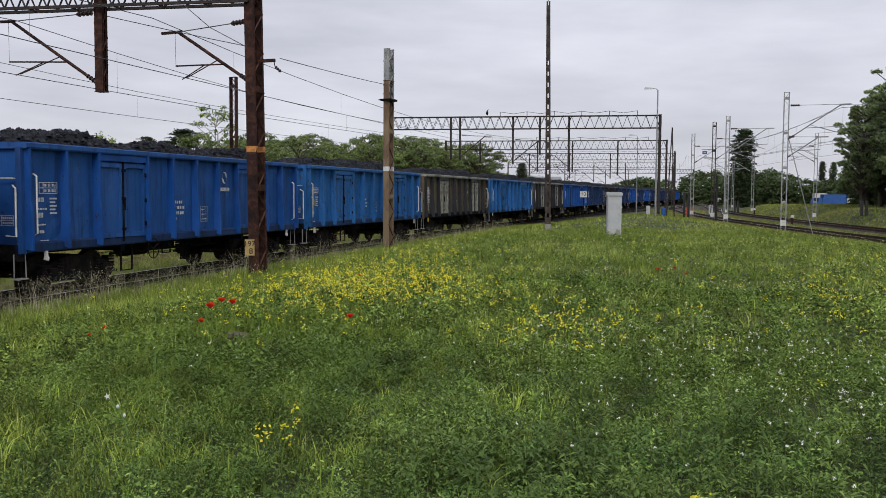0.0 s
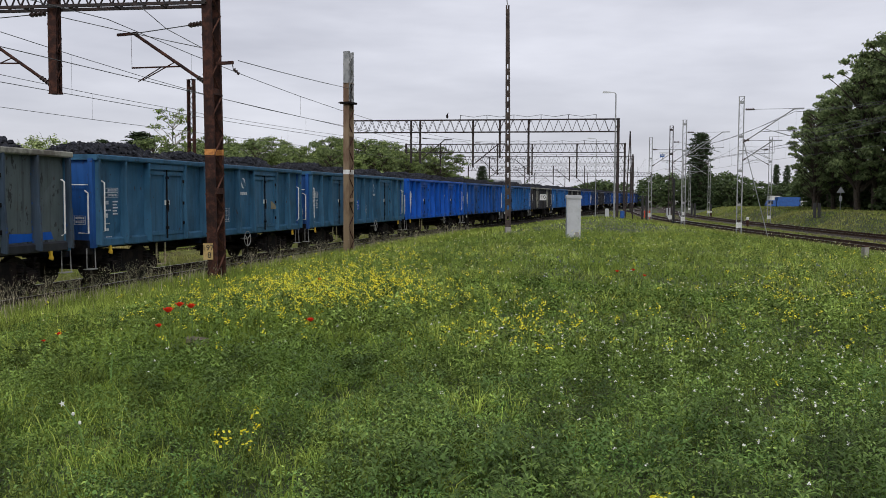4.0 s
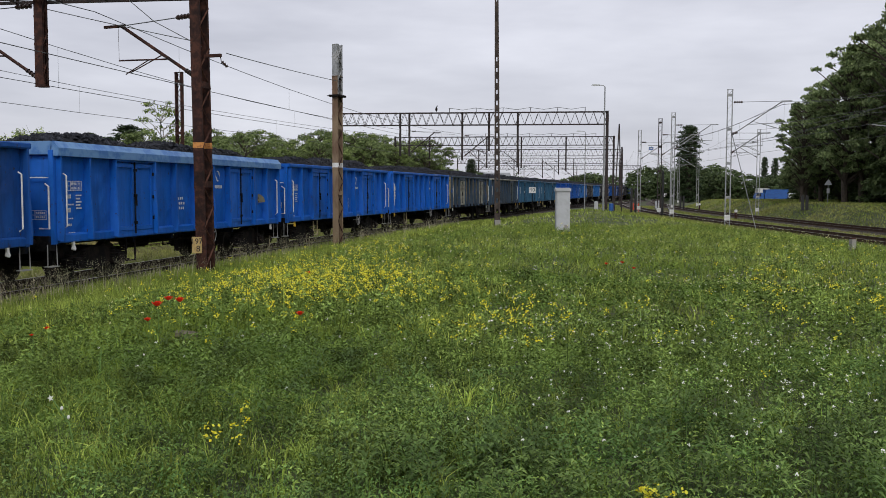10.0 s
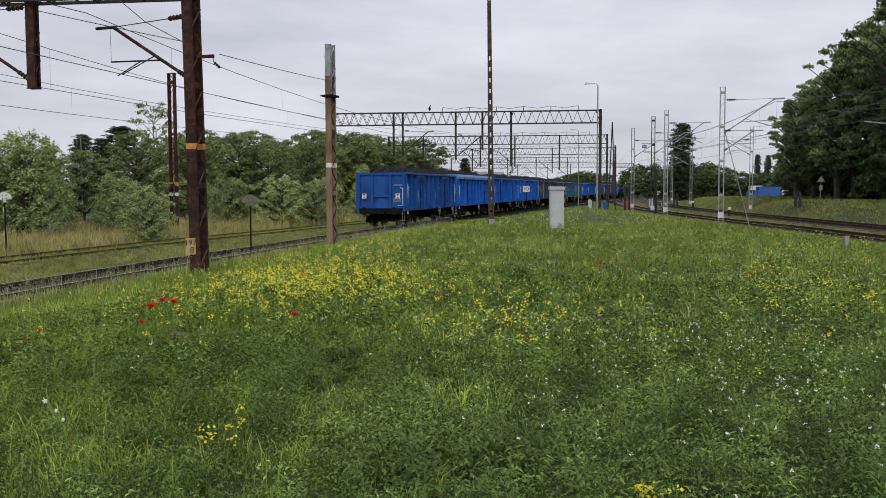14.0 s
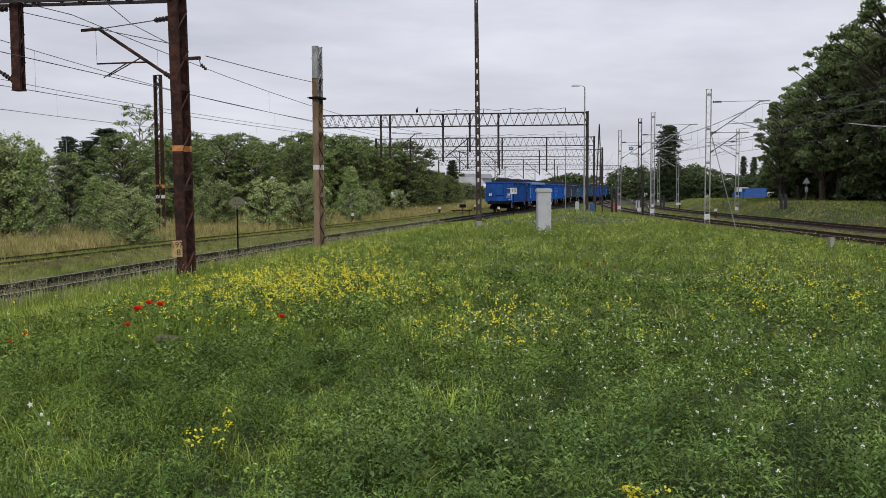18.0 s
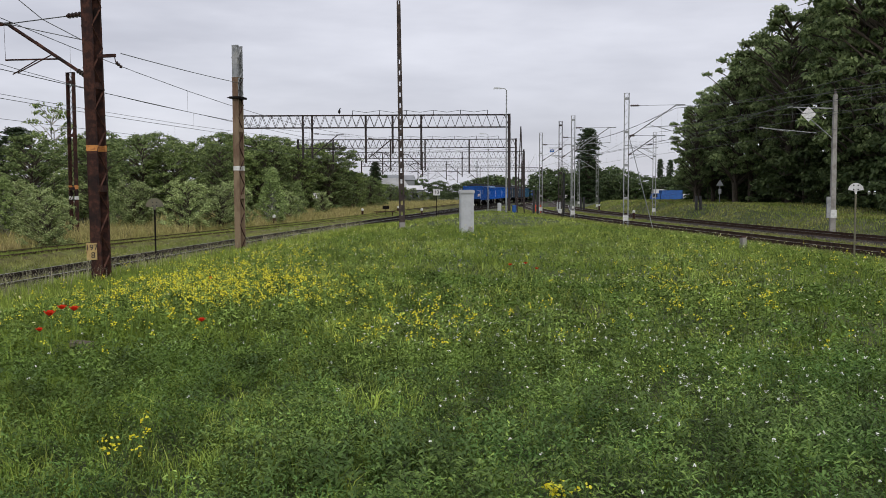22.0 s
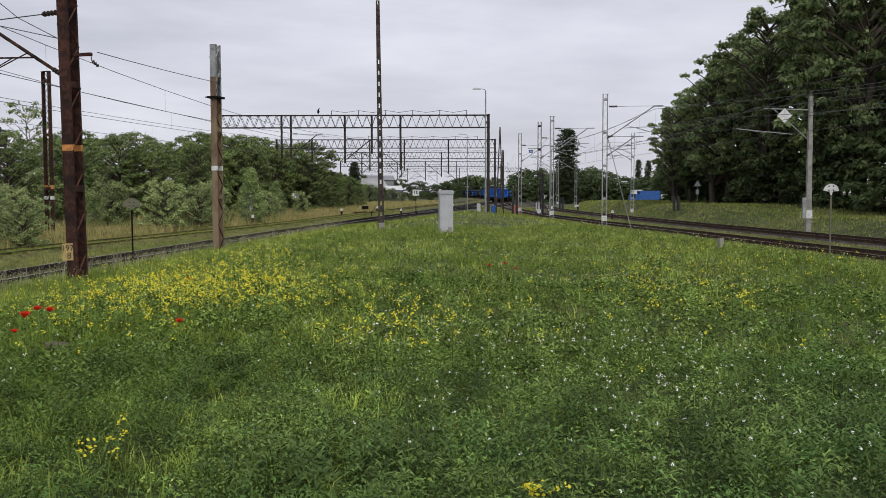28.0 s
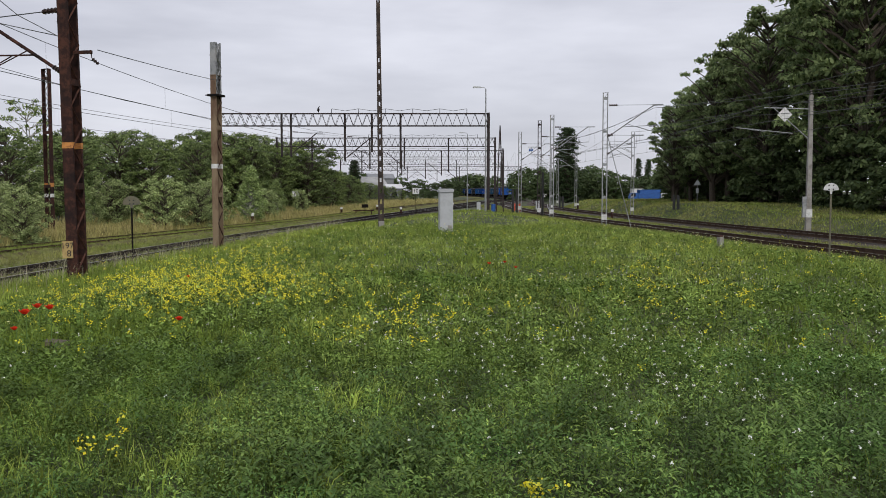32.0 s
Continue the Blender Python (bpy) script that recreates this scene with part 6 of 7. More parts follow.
# the wood on the right bank: a dense front of tall trees, undergrowth darkened for shade
first(oak, 38.0, 62, 0.85, 10)
first(oak2, 35.0, 76, 1.05, 40)
for i, (x, y, k, which) in enumerate([
        (43, 52, 0.95, 1), (41, 70, 1.1, 0), (36.5, 84, 1.05, 1), (45, 80, 1.1, 0), (35.5, 93, 0.95, 0), (41.5, 95, 1.1, 1), (32.0, 103, 0.76, 1),
        (37, 107, 0.98, 0), (44, 106, 1.1, 0), (32.5, 113, 0.66, 0), (38, 119, 0.95, 1), (33, 126, 0.58, 1), (50, 62, 1.05, 0), (50, 92, 1.0, 1), (48, 44, 1.0, 0), (57, 74, 1.05, 1), (27.2, 106, 0.58, 1), (30, 118, 0.58, 1), (29, 98, 0.7, 1), (26.8, 111, 0.4, 1), (29.4, 125, 0.5, 1), (33.0, 80, 1.05, 1), (30.2, 90, 0.86, 1), (27.4, 98, 0.72, 1), (24.6, 104, 0.5, 1)]):
    plant((oak, oak2)[which], x + 1.5, y, k * (0.86, 1.03)[which], 67 * i + 20)
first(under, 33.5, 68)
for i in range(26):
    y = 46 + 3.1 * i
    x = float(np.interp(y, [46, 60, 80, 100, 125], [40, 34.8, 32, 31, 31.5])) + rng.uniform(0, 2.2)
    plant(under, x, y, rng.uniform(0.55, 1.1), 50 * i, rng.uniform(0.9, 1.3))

# bushes and trees behind the siding on the left
first(bush, -21.8, 46, 0.85, 0, 1.25)
first(bush2, -24.4, 47.5, 0.8, 0, 1.3)
first(med, -33, 54, 0.52)
first(med2, -36, 66, 0.55)
first(birch, -38.4, 84, 1.0)
ROW = [(-25.6, 64, .8), (-21.9, 60, .95), (-17.9, 58, .98), (-18.4, 60, .8), (-16.9, 65, 1.0), (-17.6, 70, .85), (-16.3, 77, 1.12), (-15.6, 80, .8), (-15.3, 97, .8), (-16.6, 90, .9), (-25.5, 51, .9), (-30.5, 68, 1.1), (-34, 58, 1.2), (-26.4, 43.2, 1.35), (-27.6, 44.6, 1.5), (-25.0, 42.4, 1.1), (-29.2, 43.5, 1.3), (-18.9, 40.6, 0.72), (-15.2, 71, 1.05), (-22.2, 60.6, .8), (-16.6, 61, .9)]
for i, (x, y, k) in enumerate(ROW):
    plant((bush, bush2)[(i * 7) % 3 == 0], x, y, k, 47 * i, rng.uniform(0.9, 1.25))
for i, (x, y, k) in enumerate([
        (-34, 46, .46), (-27.8, 58, .62), (-30, 62, .6), (-29, 71, .66), (-27, 84, .7), (-25.5, 94, .74), (-33, 78, .8), (-31, 92, .85), (-24, 104, .8), (-22, 112, .78), (-28, 106, .9), (-36, 88, .85), (-21.5, 122, .75), (-25, 130, .85),
        (-19.5, 131, .62), (-21, 142, .7), (-18, 150, .55), (-30, 118, 1.0), (-38, 100, .95), (-45, 70, .62), (-44, 56, .52), (-18.5, 118, .55), (-40, 46, .46), (-50, 60, .6), (-23, 150, .8), (-17, 165, .5), (-20, 172, .6), (-24.5, 108, .92), (-20.2, 110, .86), (-17.4, 116, .74), (-15.4, 126, .6), (-14.2, 136, .5), (-27, 100, .9), (-22, 104, .8), (-13.6, 146, .42), (-30, 84, .78), (-18.4, 199, .48), (-16, 195, .42), (-13.4, 199, .4), (-11.4, 197, .34), (-9.4, 199, .3), (-20.4, 194, .55), (-14.8, 201, .36), (-7, 205, .24), (-22.6, 186, .6), (-30.5, 112, .98), (-27, 114, 1.02), (-23.6, 116, .95), (-20.6, 118, .98), (-18, 122, .92), (-33.5, 108, .95)]):
    plant((med, med2)[i % 2], x, y, k, 61 * i, rng.uniform(0.95, 1.3))
first(poplar, 26.6, 198, 0.76, 0, 1.4)
for i, (x, y, k, w) in enumerate([(-81.7, 150, 0.56, 1.6), (-78.6, 151, 0.53, 1.6), (-74.6, 150, 0.62, 2.1), (-15.6, 158, 0.36, 1.2), (53.2, 250, 0.54, 0.8), (55.9, 250, 0.53, 0.8), (59.2, 250, 0.55, 0.85)]):
    plant(poplar, x, y, k, 70 * i, w)
first(far, 30, 215, 0.8)
k = 0
for x, y, sc in [(x, 205 + 5 * math.sin(x), 0.62 + 0.1 * math.sin(x * 1.7)) for x in range(34, 66, 5)] + [(3, 685, 1.2), (9, 690, 1.45), (15, 680, 1.6), (22, 690, 1.6), (29, 690, 1.5), (35, 440, 1.2), (41, 430, 1.45), (47, 440, 1.5), (53, 420, 1.35), (60, 430, 1.3), (36, 680, 1.5), (-30, 330, .5), (-22, 360, .6), (-26, 420, .9), (-13, 240, .26), (-9, 252, .24), (-4, 268, .26), (0, 305, .28), (-7, 300, .32), (-15, 290, .36), (-1, 262, .2), (4, 350, .3),
                                                                          (52, 230, 0.7), (62, 225, 0.8), (-40, 400, 1.2), (-55, 380, 1.3), (-45, 330, 1.2), (-38, 290, 1.0), (-34, 250, .9), (-32, 215, .9), (-28, 190, .8), (44, 330, 1.1), (52, 310, 1.2)]:
    k += 1
    plant(far, x, y, sc * 0.82, 53 * k, 1.15)
for i, (x, y, sc) in enumerate([(-34, 415, .8), (-27, 425, .72), (-20, 430, .62), (-13, 440, .7), (-6, 450, .6), (0, 455, .66), (6, 460, .7), (21, 240, .56), (25, 231, .6), (30, 226, .62), (35, 214, .55),
                                (67, 212, .7), (73, 216, .8), (59, 213, .62), (80, 220, .8), (46, 214, .55), (52, 212, .58), (40, 212, .6)]):
    plant(far, x, y, sc, 37 * i, 1.3)
# a wood all round the horizon
ring = []
for i in range(170):
    a = radians(rng.uniform(0, 360))
    r = rng.uniform(500, 620)
    for _ in range(3):
        ring.append((r * math.sin(a) + rng.normal() * 6, r * math.cos(a) + rng.normal() * 6, rng.uniform(2, 9), rng.uniform(4, 7)))
tagged(new("distant_wood", crown_mesh("distant_wood", ring, 26000, 1.1, M_LEAF_FAR)), "dark distant wood along the horizon", "wood", kind="stuff")


# ---- meadow: grass, weeds and flowers ----
def grass_material(name, c1, c2, c3, patch=0.35, trans=0.35):
    """Blades varied one by one and in drifts over the ground."""
    m = leaf_material(name, c1, c2, 0.6, 0.0, trans)
    nt = m.node_tree
    hs = [n for n in nt.nodes if n.type == 'HUE_SAT'][0]
    old = hs.inputs["Color"].links[0].from_socket
    co = nt.nodes.new("ShaderNodeTexCoord")
    n = nt.nodes.new("ShaderNodeTexNoise")
    n.inputs["Scale"].default_value = patch
    n.inputs["Detail"].default_value = 3
    nt.links.new(co.outputs["Object"], n.inputs["Vector"])
    mr = nt.nodes.new("ShaderNodeMapRange")
    mr.inputs[1].default_value, mr.inputs[2].default_value = 0.42, 0.6
    nt.links.new(n.outputs[0], mr.inputs[0])
    mx = nt.nodes.new("ShaderNodeMixRGB")
    mx.inputs[2].default_value = (*c3, 1)
    nt.links.new(mr.outputs[0], mx.inputs[0])
    nt.links.new(old, mx.inputs[1])
    nt.links.new(mx.outputs[0], hs.inputs["Color"])
    n2 = nt.nodes.new("ShaderNodeTexNoise")
    n2.inputs["Scale"].default_value = 2.4
    n2.inputs["Detail"].default_value = 2
    nt.links.new(co.outputs["Object"], n2.inputs["Vector"])
    mr2 = nt.nodes.new("ShaderNodeMapRange")
    mr2.inputs[1].default_value, mr2.inputs[2].default_value, mr2.inputs[3].default_value, mr2.inputs[4].default_value = 0.34, 0.66, 0.45, 1.5
    nt.links.new(n2.outputs[0], mr2.inputs[0])
    nt.links.new(mr2.outputs[0], hs.inputs["Value"])
    return m


M_MEADOW = grass_material("meadow_grass", (0.06, 0.105, 0.016), (0.33, 0.46, 0.09), (0.12, 0.195, 0.032), trans=0.2)
M_FIELD = grass_material("field_grass", (0.06, 0.1, 0.012), (0.58, 0.68, 0.15), (0.2, 0.275, 0.045), 0.3, 0.25)
M_LEAFY = grass_material("field_weeds", (0.037, 0.07, 0.012), (0.355, 0.485, 0.115), (0.128, 0.203, 0.042), 0.4, 0.18)
M_WEED = grass_material("meadow_weeds", (0.04, 0.083, 0.02), (0.265, 0.415, 0.115), (0.1, 0.187, 0.048), 0.9, 0.16)
M_STRAW = grass_material("dry_grass", (0.38, 0.32, 0.12), (0.58, 0.5, 0.24), (0.36, 0.34, 0.12), 0.3)
M_SIDING = grass_material("siding_grass", (0.2, 0.22, 0.06), (0.42, 0.42, 0.14), (0.22, 0.28, 0.06), 0.3)
M_SEED = grass_material("seed_heads", (0.3, 0.26, 0.17), (0.55, 0.5, 0.37), (0.26, 0.26, 0.16), 0.5, 0.15)
M_YFLOWER = leaf_material("yellow_petals", (0.72, 0.6, 0.02), (0.84, 0.82, 0.09), spread=0.0, trans=0.25)
M_WFLOWER = leaf_material("white_petals", (0.78, 0.79, 0.7), (0.86, 0.86, 0.82), spread=0.0, trans=0.08)
M_POPPY = leaf_material("poppy_petals", (0.65, 0.02, 0.008), (0.75, 0.05, 0.015), spread=0.0, trans=0.3)
M_BLUEFLOWER = leaf_material("blue_petals", (0.12, 0.1, 0.3), (0.2, 0.16, 0.4), spread=0.0)
g = np.random.default_rng(11)


def field(n, r0, r1, a0=-41, a1=36):
    """n points in the sector of the meadow before the camera."""
    r = np.sqrt(g.uniform(r0 * r0, r1 * r1, n))
    a = np.radians(g.uniform(a0, a1, n))
    x, y = r * np.sin(a), r * np.cos(a)
    xa = np.interp(y, TRACK_A.q[:, 1], TRACK_A.q[:, 0])
    xc = np.interp(y, TRACK_C.q[:, 1], TRACK_C.q[:, 0])
    ok = (x > xa + 1.75) & (x < xc - 1.9)
    return x[ok], y[ok]


def bumps(x, y):
    """Slow drifts of tall and short growth, 0 to 1."""
    return 0.5 + 0.25 * np.sin(1.3 * x + 0.9 * y + 1) * np.sin(0.7 * y - 1.1 * x) + 0.25 * np.sin(2.9 * x - 1.7 * y) * np.sin(2.3 * y + 0.8 * x + 2)


def blades(x, y, h, w, lean, z=None, plain=False):
    """Bent, tapering blades; plain ones have a single face."""
    n = len(x)
    z = ground_z(x, y) - 0.02 if z is None else z
    a = g.uniform(0, 2 * np.pi, n)
    b = g.uniform(0, 2 * np.pi, n)
    h = h * g.uniform(0.5, 1.3, n)
    l = lean * h * g.uniform(0.2, 1.3, n)
    ux, uy = np.cos(a) * w / 2, np.sin(a) * w / 2
    bx, by = np.cos(b) * l, np.sin(b) * l
    p = np.stack([x, y, z], 1)
    o = np.stack([ux, uy, np.zeros(n)], 1)
    m = p + np.stack([bx * 0.35, by * 0.35, h * 0.6], 1)
    t = p + np.stack([bx, by, h * (1 - 0.25 * (l / np.maximum(h, 1e-6)))], 1)
    if plain:
        return np.stack([p - o, p + o, t], 1).reshape(-1, 3), np.arange(n * 3).reshape(-1, 3)
    v = np.stack([p - o, p + o, m + o * 0.75, m - o * 0.75, t], 1).reshape(-1, 3)
    i = np.arange(n)[:, None] * 5
    return v, np.concatenate([i + np.array([0, 1, 2]), i + np.array([0, 2, 3]), i + np.array([3, 2, 4])])


def stuff(name, words, category, meshes, mat):
    v, f, n = [], [], 0
    for a, b in meshes:
        v.append(a)
        f.append(b + n)
        n += len(a)
    tagged(new(name, array_mesh(name, np.concatenate(v), np.concatenate(f), mat)), words, category, kind="stuff")


def clustered(n, r0, r1, per, spread, a0=-41, a1=36):
    """Points gathered in plants of `per` each."""
    x, y = field(n // per, r0, r1, a0, a1)
    s = g.uniform(0.4, 1.6, len(x)) * spread
    x, y, s = np.repeat(x, per), np.repeat(y, per), np.repeat(s, per)
    return x + g.normal(size=len(x)) * s, y + g.normal(size=len(x)) * s


def bright_part(x, y, per):
    """Plants of yellow-green growth: all of the far meadow, less and less towards the leafy near corner."""
    n = len(x[::per])
    p = 0.3 + (y[::per] - 4.9) / 5.0 + np.clip(-0.6 - x[::per], 0, 3) * 0.22 - np.clip(x[::per] - 0.8, 0, 4) * 0.16
    return np.repeat(g.uniform(0, 1, n) < p, per)[:len(x)]


layers, wide_layers = [], []
for n, r0, r1, hh, ww in ((30000, 4.2, 9, 0.09, 0.006), (40000, 9, 18, 0.12, 0.012), (130000, 18, 42, 0.16, 0.015), (70000, 42, 95, 0.18, 0.045)):
    x, y = field(n, r0, r1)
    (layers if r1 <= 9 else wide_layers).append(blades(x, y, hh * (0.5 + 1.0 * bumps(x, y)), ww * g.uniform(0.6, 1.3, len(x)), 0.6, plain=r0 >= 18))
# tufts of longer grass
for n, r0, r1, per, spread, hh, ww in ((46000, 4.2, 9, 20, 0.035, 0.205, 0.007), (64000, 9, 18, 18, 0.05, 0.26, 0.012), (110000, 18, 42, 12, 0.09, 0.27, 0.014)):
    x, y = clustered(n, r0, r1, per, spread)
    if r1 <= 18:
        keep = np.repeat(g.uniform(0, 1, len(x) // per), per) < np.clip(0.5 - 0.17 * (x + 1.2), 0.12, 0.9)
        x, y = x[keep], y[keep]
    tall = g.uniform(0.7, 1.2, len(x)) * (0.5 + 0.9 * bumps(x, y))
    sunny = bright_part(x, y, per)
    wid = ww * g.uniform(0.6, 1.4, len(x))
    for pick, out in ((sunny, wide_layers), (~sunny, layers)):
        if pick.any():
            out.append(blades(x[pick], y[pick], hh * tall[pick], wid[pick], 0.75, plain=r0 >= 18))
stuff("meadow_grass", "lush green meadow grass of uneven height", "grass", layers, M_MEADOW)
stuff("field_grass", "bright yellow-green grass over the open meadow", "grass", wide_layers, M_FIELD)


def leaflets(x, y, h0, h1, size, flat=0.7):
    """Single broad leaves at heights h0 to h1, each a folded pair of faces."""
    n = len(x)
    z = ground_z(x, y) + g.uniform(0, 1, n) ** 0.7 * (h1 - h0) + h0
    p = np.stack([x, y, z], 1)
    nr = unit(np.stack([g.normal(size=n) * flat, g.normal(size=n) * flat, np.ones(n)], 1))
    u = unit(np.cross(nr, g.normal(size=(n, 3))))
    w = np.cross(nr, u)
    k = (size * g.uniform(0.5, 1.5, n))[:, None]
    up = nr * k * 0.25
    v = np.stack([p - u * k, p + w * k * 0.42 + up, p + u * k, p - w * k * 0.42 + up], 1).reshape(-1, 3)
    i = np.arange(n)[:, None] * 4
    return v, np.concatenate([i + np.array([0, 1, 2]), i + np.array([0, 2, 3])])


layers, wide_layers = [], []
for n, r0, r1, per, spread, size, hi in ((190000, 4.2, 9, 44, 0.07, 0.0122, 0.27), (110000, 8.2, 16, 34, 0.09, 0.0195, 0.28), (120000, 16, 40, 20, 0.14, 0.026, 0.28)):
    x, y = clustered(n, r0, r1, per, spread)
    mound = bumps(1.7 * x + 0.6, 1.7 * y)
    z1 = np.repeat(g.uniform(0.35, 1.0, len(x) // per), per) * (0.35 + 1.1 * mound)
    sunny = bright_part(x, y, per)
    for pick, out in ((sunny, wide_layers), (~sunny, layers)):
        if pick.any():
            out.append(leaflets(x[pick], y[pick], 0.02, hi * z1[pick], size * (0.8 + 0.04 * y[pick]) if r0 < 9 else size))
stuff("meadow_weeds", "low leafy weeds and clover among the grass", "weeds", layers, M_WEED)
stuff("field_weeds", "leafy green weeds spread over the meadow", "weeds", wide_layers, M_LEAFY)
# taller stalks and dark dock stems
x, y = clustered(2600, 4.5, 26, 3, 0.05)
stuff("tall_stalks", "thin green stalks standing above the meadow", "grass", [blades(x, y, 0.38 + 0 * x, 0.006 + 0 * x, 0.35)], M_WEED)


def rosettes(x, y, leaves, length, wide):
    """Plants of long pointed leaves that rise and arch outwards from each place."""
    n = len(x) * leaves
    x, y = np.repeat(x, leaves), np.repeat(y, leaves)
    a = g.uniform(0, 2 * np.pi, n)
    up = g.uniform(0.02, 0.26, n)
    k = length * g.uniform(0.6, 1.3, n)
    w = wide * g.uniform(0.7, 1.3, n)
    o = np.stack([np.cos(a), np.sin(a), 0 * a], 1)
    q = np.stack([-np.sin(a), np.cos(a), 0 * a], 1)
    p = np.stack([x, y, ground_z(x, y) + up], 1) + o * 0.01
    rise = g.uniform(0.1, 0.75, n)[:, None] * np.array([0, 0, 1.0])
    m = p + (o + rise) * (k * 0.55)[:, None]
    t = m + (o - 0.25 * np.array([0, 0, 1.0])) * (k * 0.5)[:, None]
    fold = np.array([0, 0, 1.0]) * (w * 0.35)[:, None]
    v = np.stack([p, m + q * w[:, None] + fold, t, m - q * w[:, None] + fold, m], 1).reshape(-1, 3)
    i = np.arange(n)[:, None] * 5
    return v, np.concatenate([i + np.array(f) for f in ((0, 1, 4), (1, 2, 4), (2, 3, 4), (3, 0, 4))])


def drift(n, x0, x1, y0, y1):
    x, y = g.normal((x0 + x1) / 2, (x1 - x0) / 3.4, n), g.normal((y0 + y1) / 2, (y1 - y0) / 3.4, n)
    return x, y


def flower_heads(x, y, z, size, petals, spread=0.0):
    """Little rosettes of petals round each place."""
    n = len(x)
    x, y, z = np.repeat(x, petals), np.repeat(y, petals), np.repeat(z, petals)
    n = len(x)
    p = np.stack([x, y, z], 1) + g.normal(size=(n, 3)) * spread * np.array([1, 1, 0.9])
    nr = unit(g.normal(size=(n, 3)) * 0.6 + np.array([0, -0.4, 0.8]))
    u = unit(np.cross(nr, g.normal(size=(n, 3))))
    w = np.cross(nr, u)
    k = (size * g.uniform(0.6, 1.3, n))[:, None]
    v = np.stack([p - u * k, p + w * k * 0.8, p + u * k, p - w * k * 0.8], 1).reshape(-1, 3)
    i = np.arange(n)[:, None] * 4
    return v, np.concatenate([i + np.array([0, 1, 2]), i + np.array([0, 2, 3])])


# leafy mugwort and thistle plants in the near meadow
places = [drift(230, 0.6, 3.4, 4.2, 6.4), drift(90, -1.2, 0.6, 4.4, 5.6), drift(120, -3.2, 3.0, 5.2, 8.0), drift(60, -3.6, -1.6, 6.6, 8.6), drift(120, -2, 5, 7.5, 12)]
x, y = np.concatenate([p[0] for p in places]), np.concatenate([p[1] for p in places])
M_MUGWORT = grass_material("mugwort_leaves", (0.062, 0.108, 0.024), (0.235, 0.34, 0.085), (0.1, 0.17, 0.042), 0.9, 0.16)
stuff("leafy_plants", "leafy green mugwort and thistle plants", "weeds", [rosettes(x, y, 26, 0.07, 0.009)], M_MUGWORT)
# pale yellow heads dotted over the whole open meadow
M_PALEFLOWER = leaf_material("pale_petals", (0.62, 0.6, 0.16), (0.78, 0.78, 0.5), spread=0.0, trans=0.15)
x, y = field(1900, 10, 46, -35, 32)
keep = g.uniform(0, 1, len(x)) < 0.25 + 0.75 * bumps(0.6 * x, 0.5 * y)
x, y = x[keep], y[keep]
hgt = g.uniform(0.2, 0.4, len(x))
stuff("pale_flowers", "tiny pale yellow flower heads over the meadow", "flowers", [flower_heads(x, y, ground_z(x, y) + hgt, np.repeat(0.008 + 0.0002 * y, 4), 4, 0.01)], M_PALEFLOWER)
# yellow mustard: a dense drift on the left of the meadow, thinner ones elsewhere
places = [drift(520, -4.5, -1.4, 9.2, 13.2), drift(200, -5.2, -2.4, 10.8, 15), drift(150, -5.8, -2.2, 13.5, 22), drift(60, -1.2, 0.4, 7.6, 9.4), drift(75, 2.2, 3.9, 9.4, 13.4), drift(50, 3.4, 7.2, 14, 20), drift(60, -4, 5, 16, 34),
          drift(11, 0.4, 0.55, 4.4, 4.55), drift(7, -2.1, -1.85, 4.95, 5.2), drift(30, -4, 6, 6, 16), drift(20, 4, 9, 10, 16)]
x = np.concatenate([p[0] for p in places])
y = np.concatenate([p[1] for p in places])
hgt = g.uniform(0.25, 0.62, len(x)) * np.where(y < 4.9, 0.28, np.where(y < 7.5, 0.6, 1.0))
zz = ground_z(x, y)
v, f = blades(x, y, hgt / 0.9, 0.006 + 0 * x, 0.03)
stuff("mustard_stalks", "slender green stalks of the yellow flowers", "flowers", [(v, f), leaflets(np.repeat(x[y > 6.5], 6) + g.normal(size=(y > 6.5).sum() * 6) * 0.05, np.repeat(y[y > 6.5], 6) + g.normal(size=(y > 6.5).sum() * 6) * 0.05, 0.05, 0.38, 0.026)], M_LEAFY)
stuff("mustard_flowers", "bright yellow mustard flowers in drifts", "flowers", [flower_heads(x, y, zz + hgt, 0.0105, 9, 0.02)], M_YFLOWER)
# white clover and yarrow heads
places = [drift(200, 0.1, 3.2, 4.6, 9), drift(110, -1.2, 2.0, 6.0, 11), drift(260, -2, 7, 8, 18), drift(300, -6, 6, 17, 30), drift(30, -5, 0, 5.5, 10), drift(40, 2, 6, 5, 10)]
x = np.concatenate([p[0] for p in places])
y = np.concatenate([p[1] for p in places])
hgt = g.uniform(0.2, 0.36, len(x))
stuff("white_flowers", "small white clover and yarrow flowers", "flowers", [flower_heads(x, y, ground_z(x, y) + hgt, 0.0056, 7, 0.0055)], M_WFLOWER)
stuff("flower_stalks", "thin stalks of the white flowers", "flowers", [blades(x, y, hgt / 0.9, 0.005 + 0 * x, 0.03)], M_MEADOW)
x, y = np.concatenate([drift(34, -1, 2, 15, 22)[0], drift(16, 3, 8, 14, 20)[0]]), np.concatenate([drift(34, -1, 2, 15, 22)[1], drift(16, 3, 8, 14, 20)[1]])
stuff("blue_flowers", "small violet-blue meadow flowers", "flowers", [flower_heads(x, y, ground_z(x, y) + g.uniform(0.25, 0.4, len(x)), 0.009, 5, 0.015)], M_BLUEFLOWER)


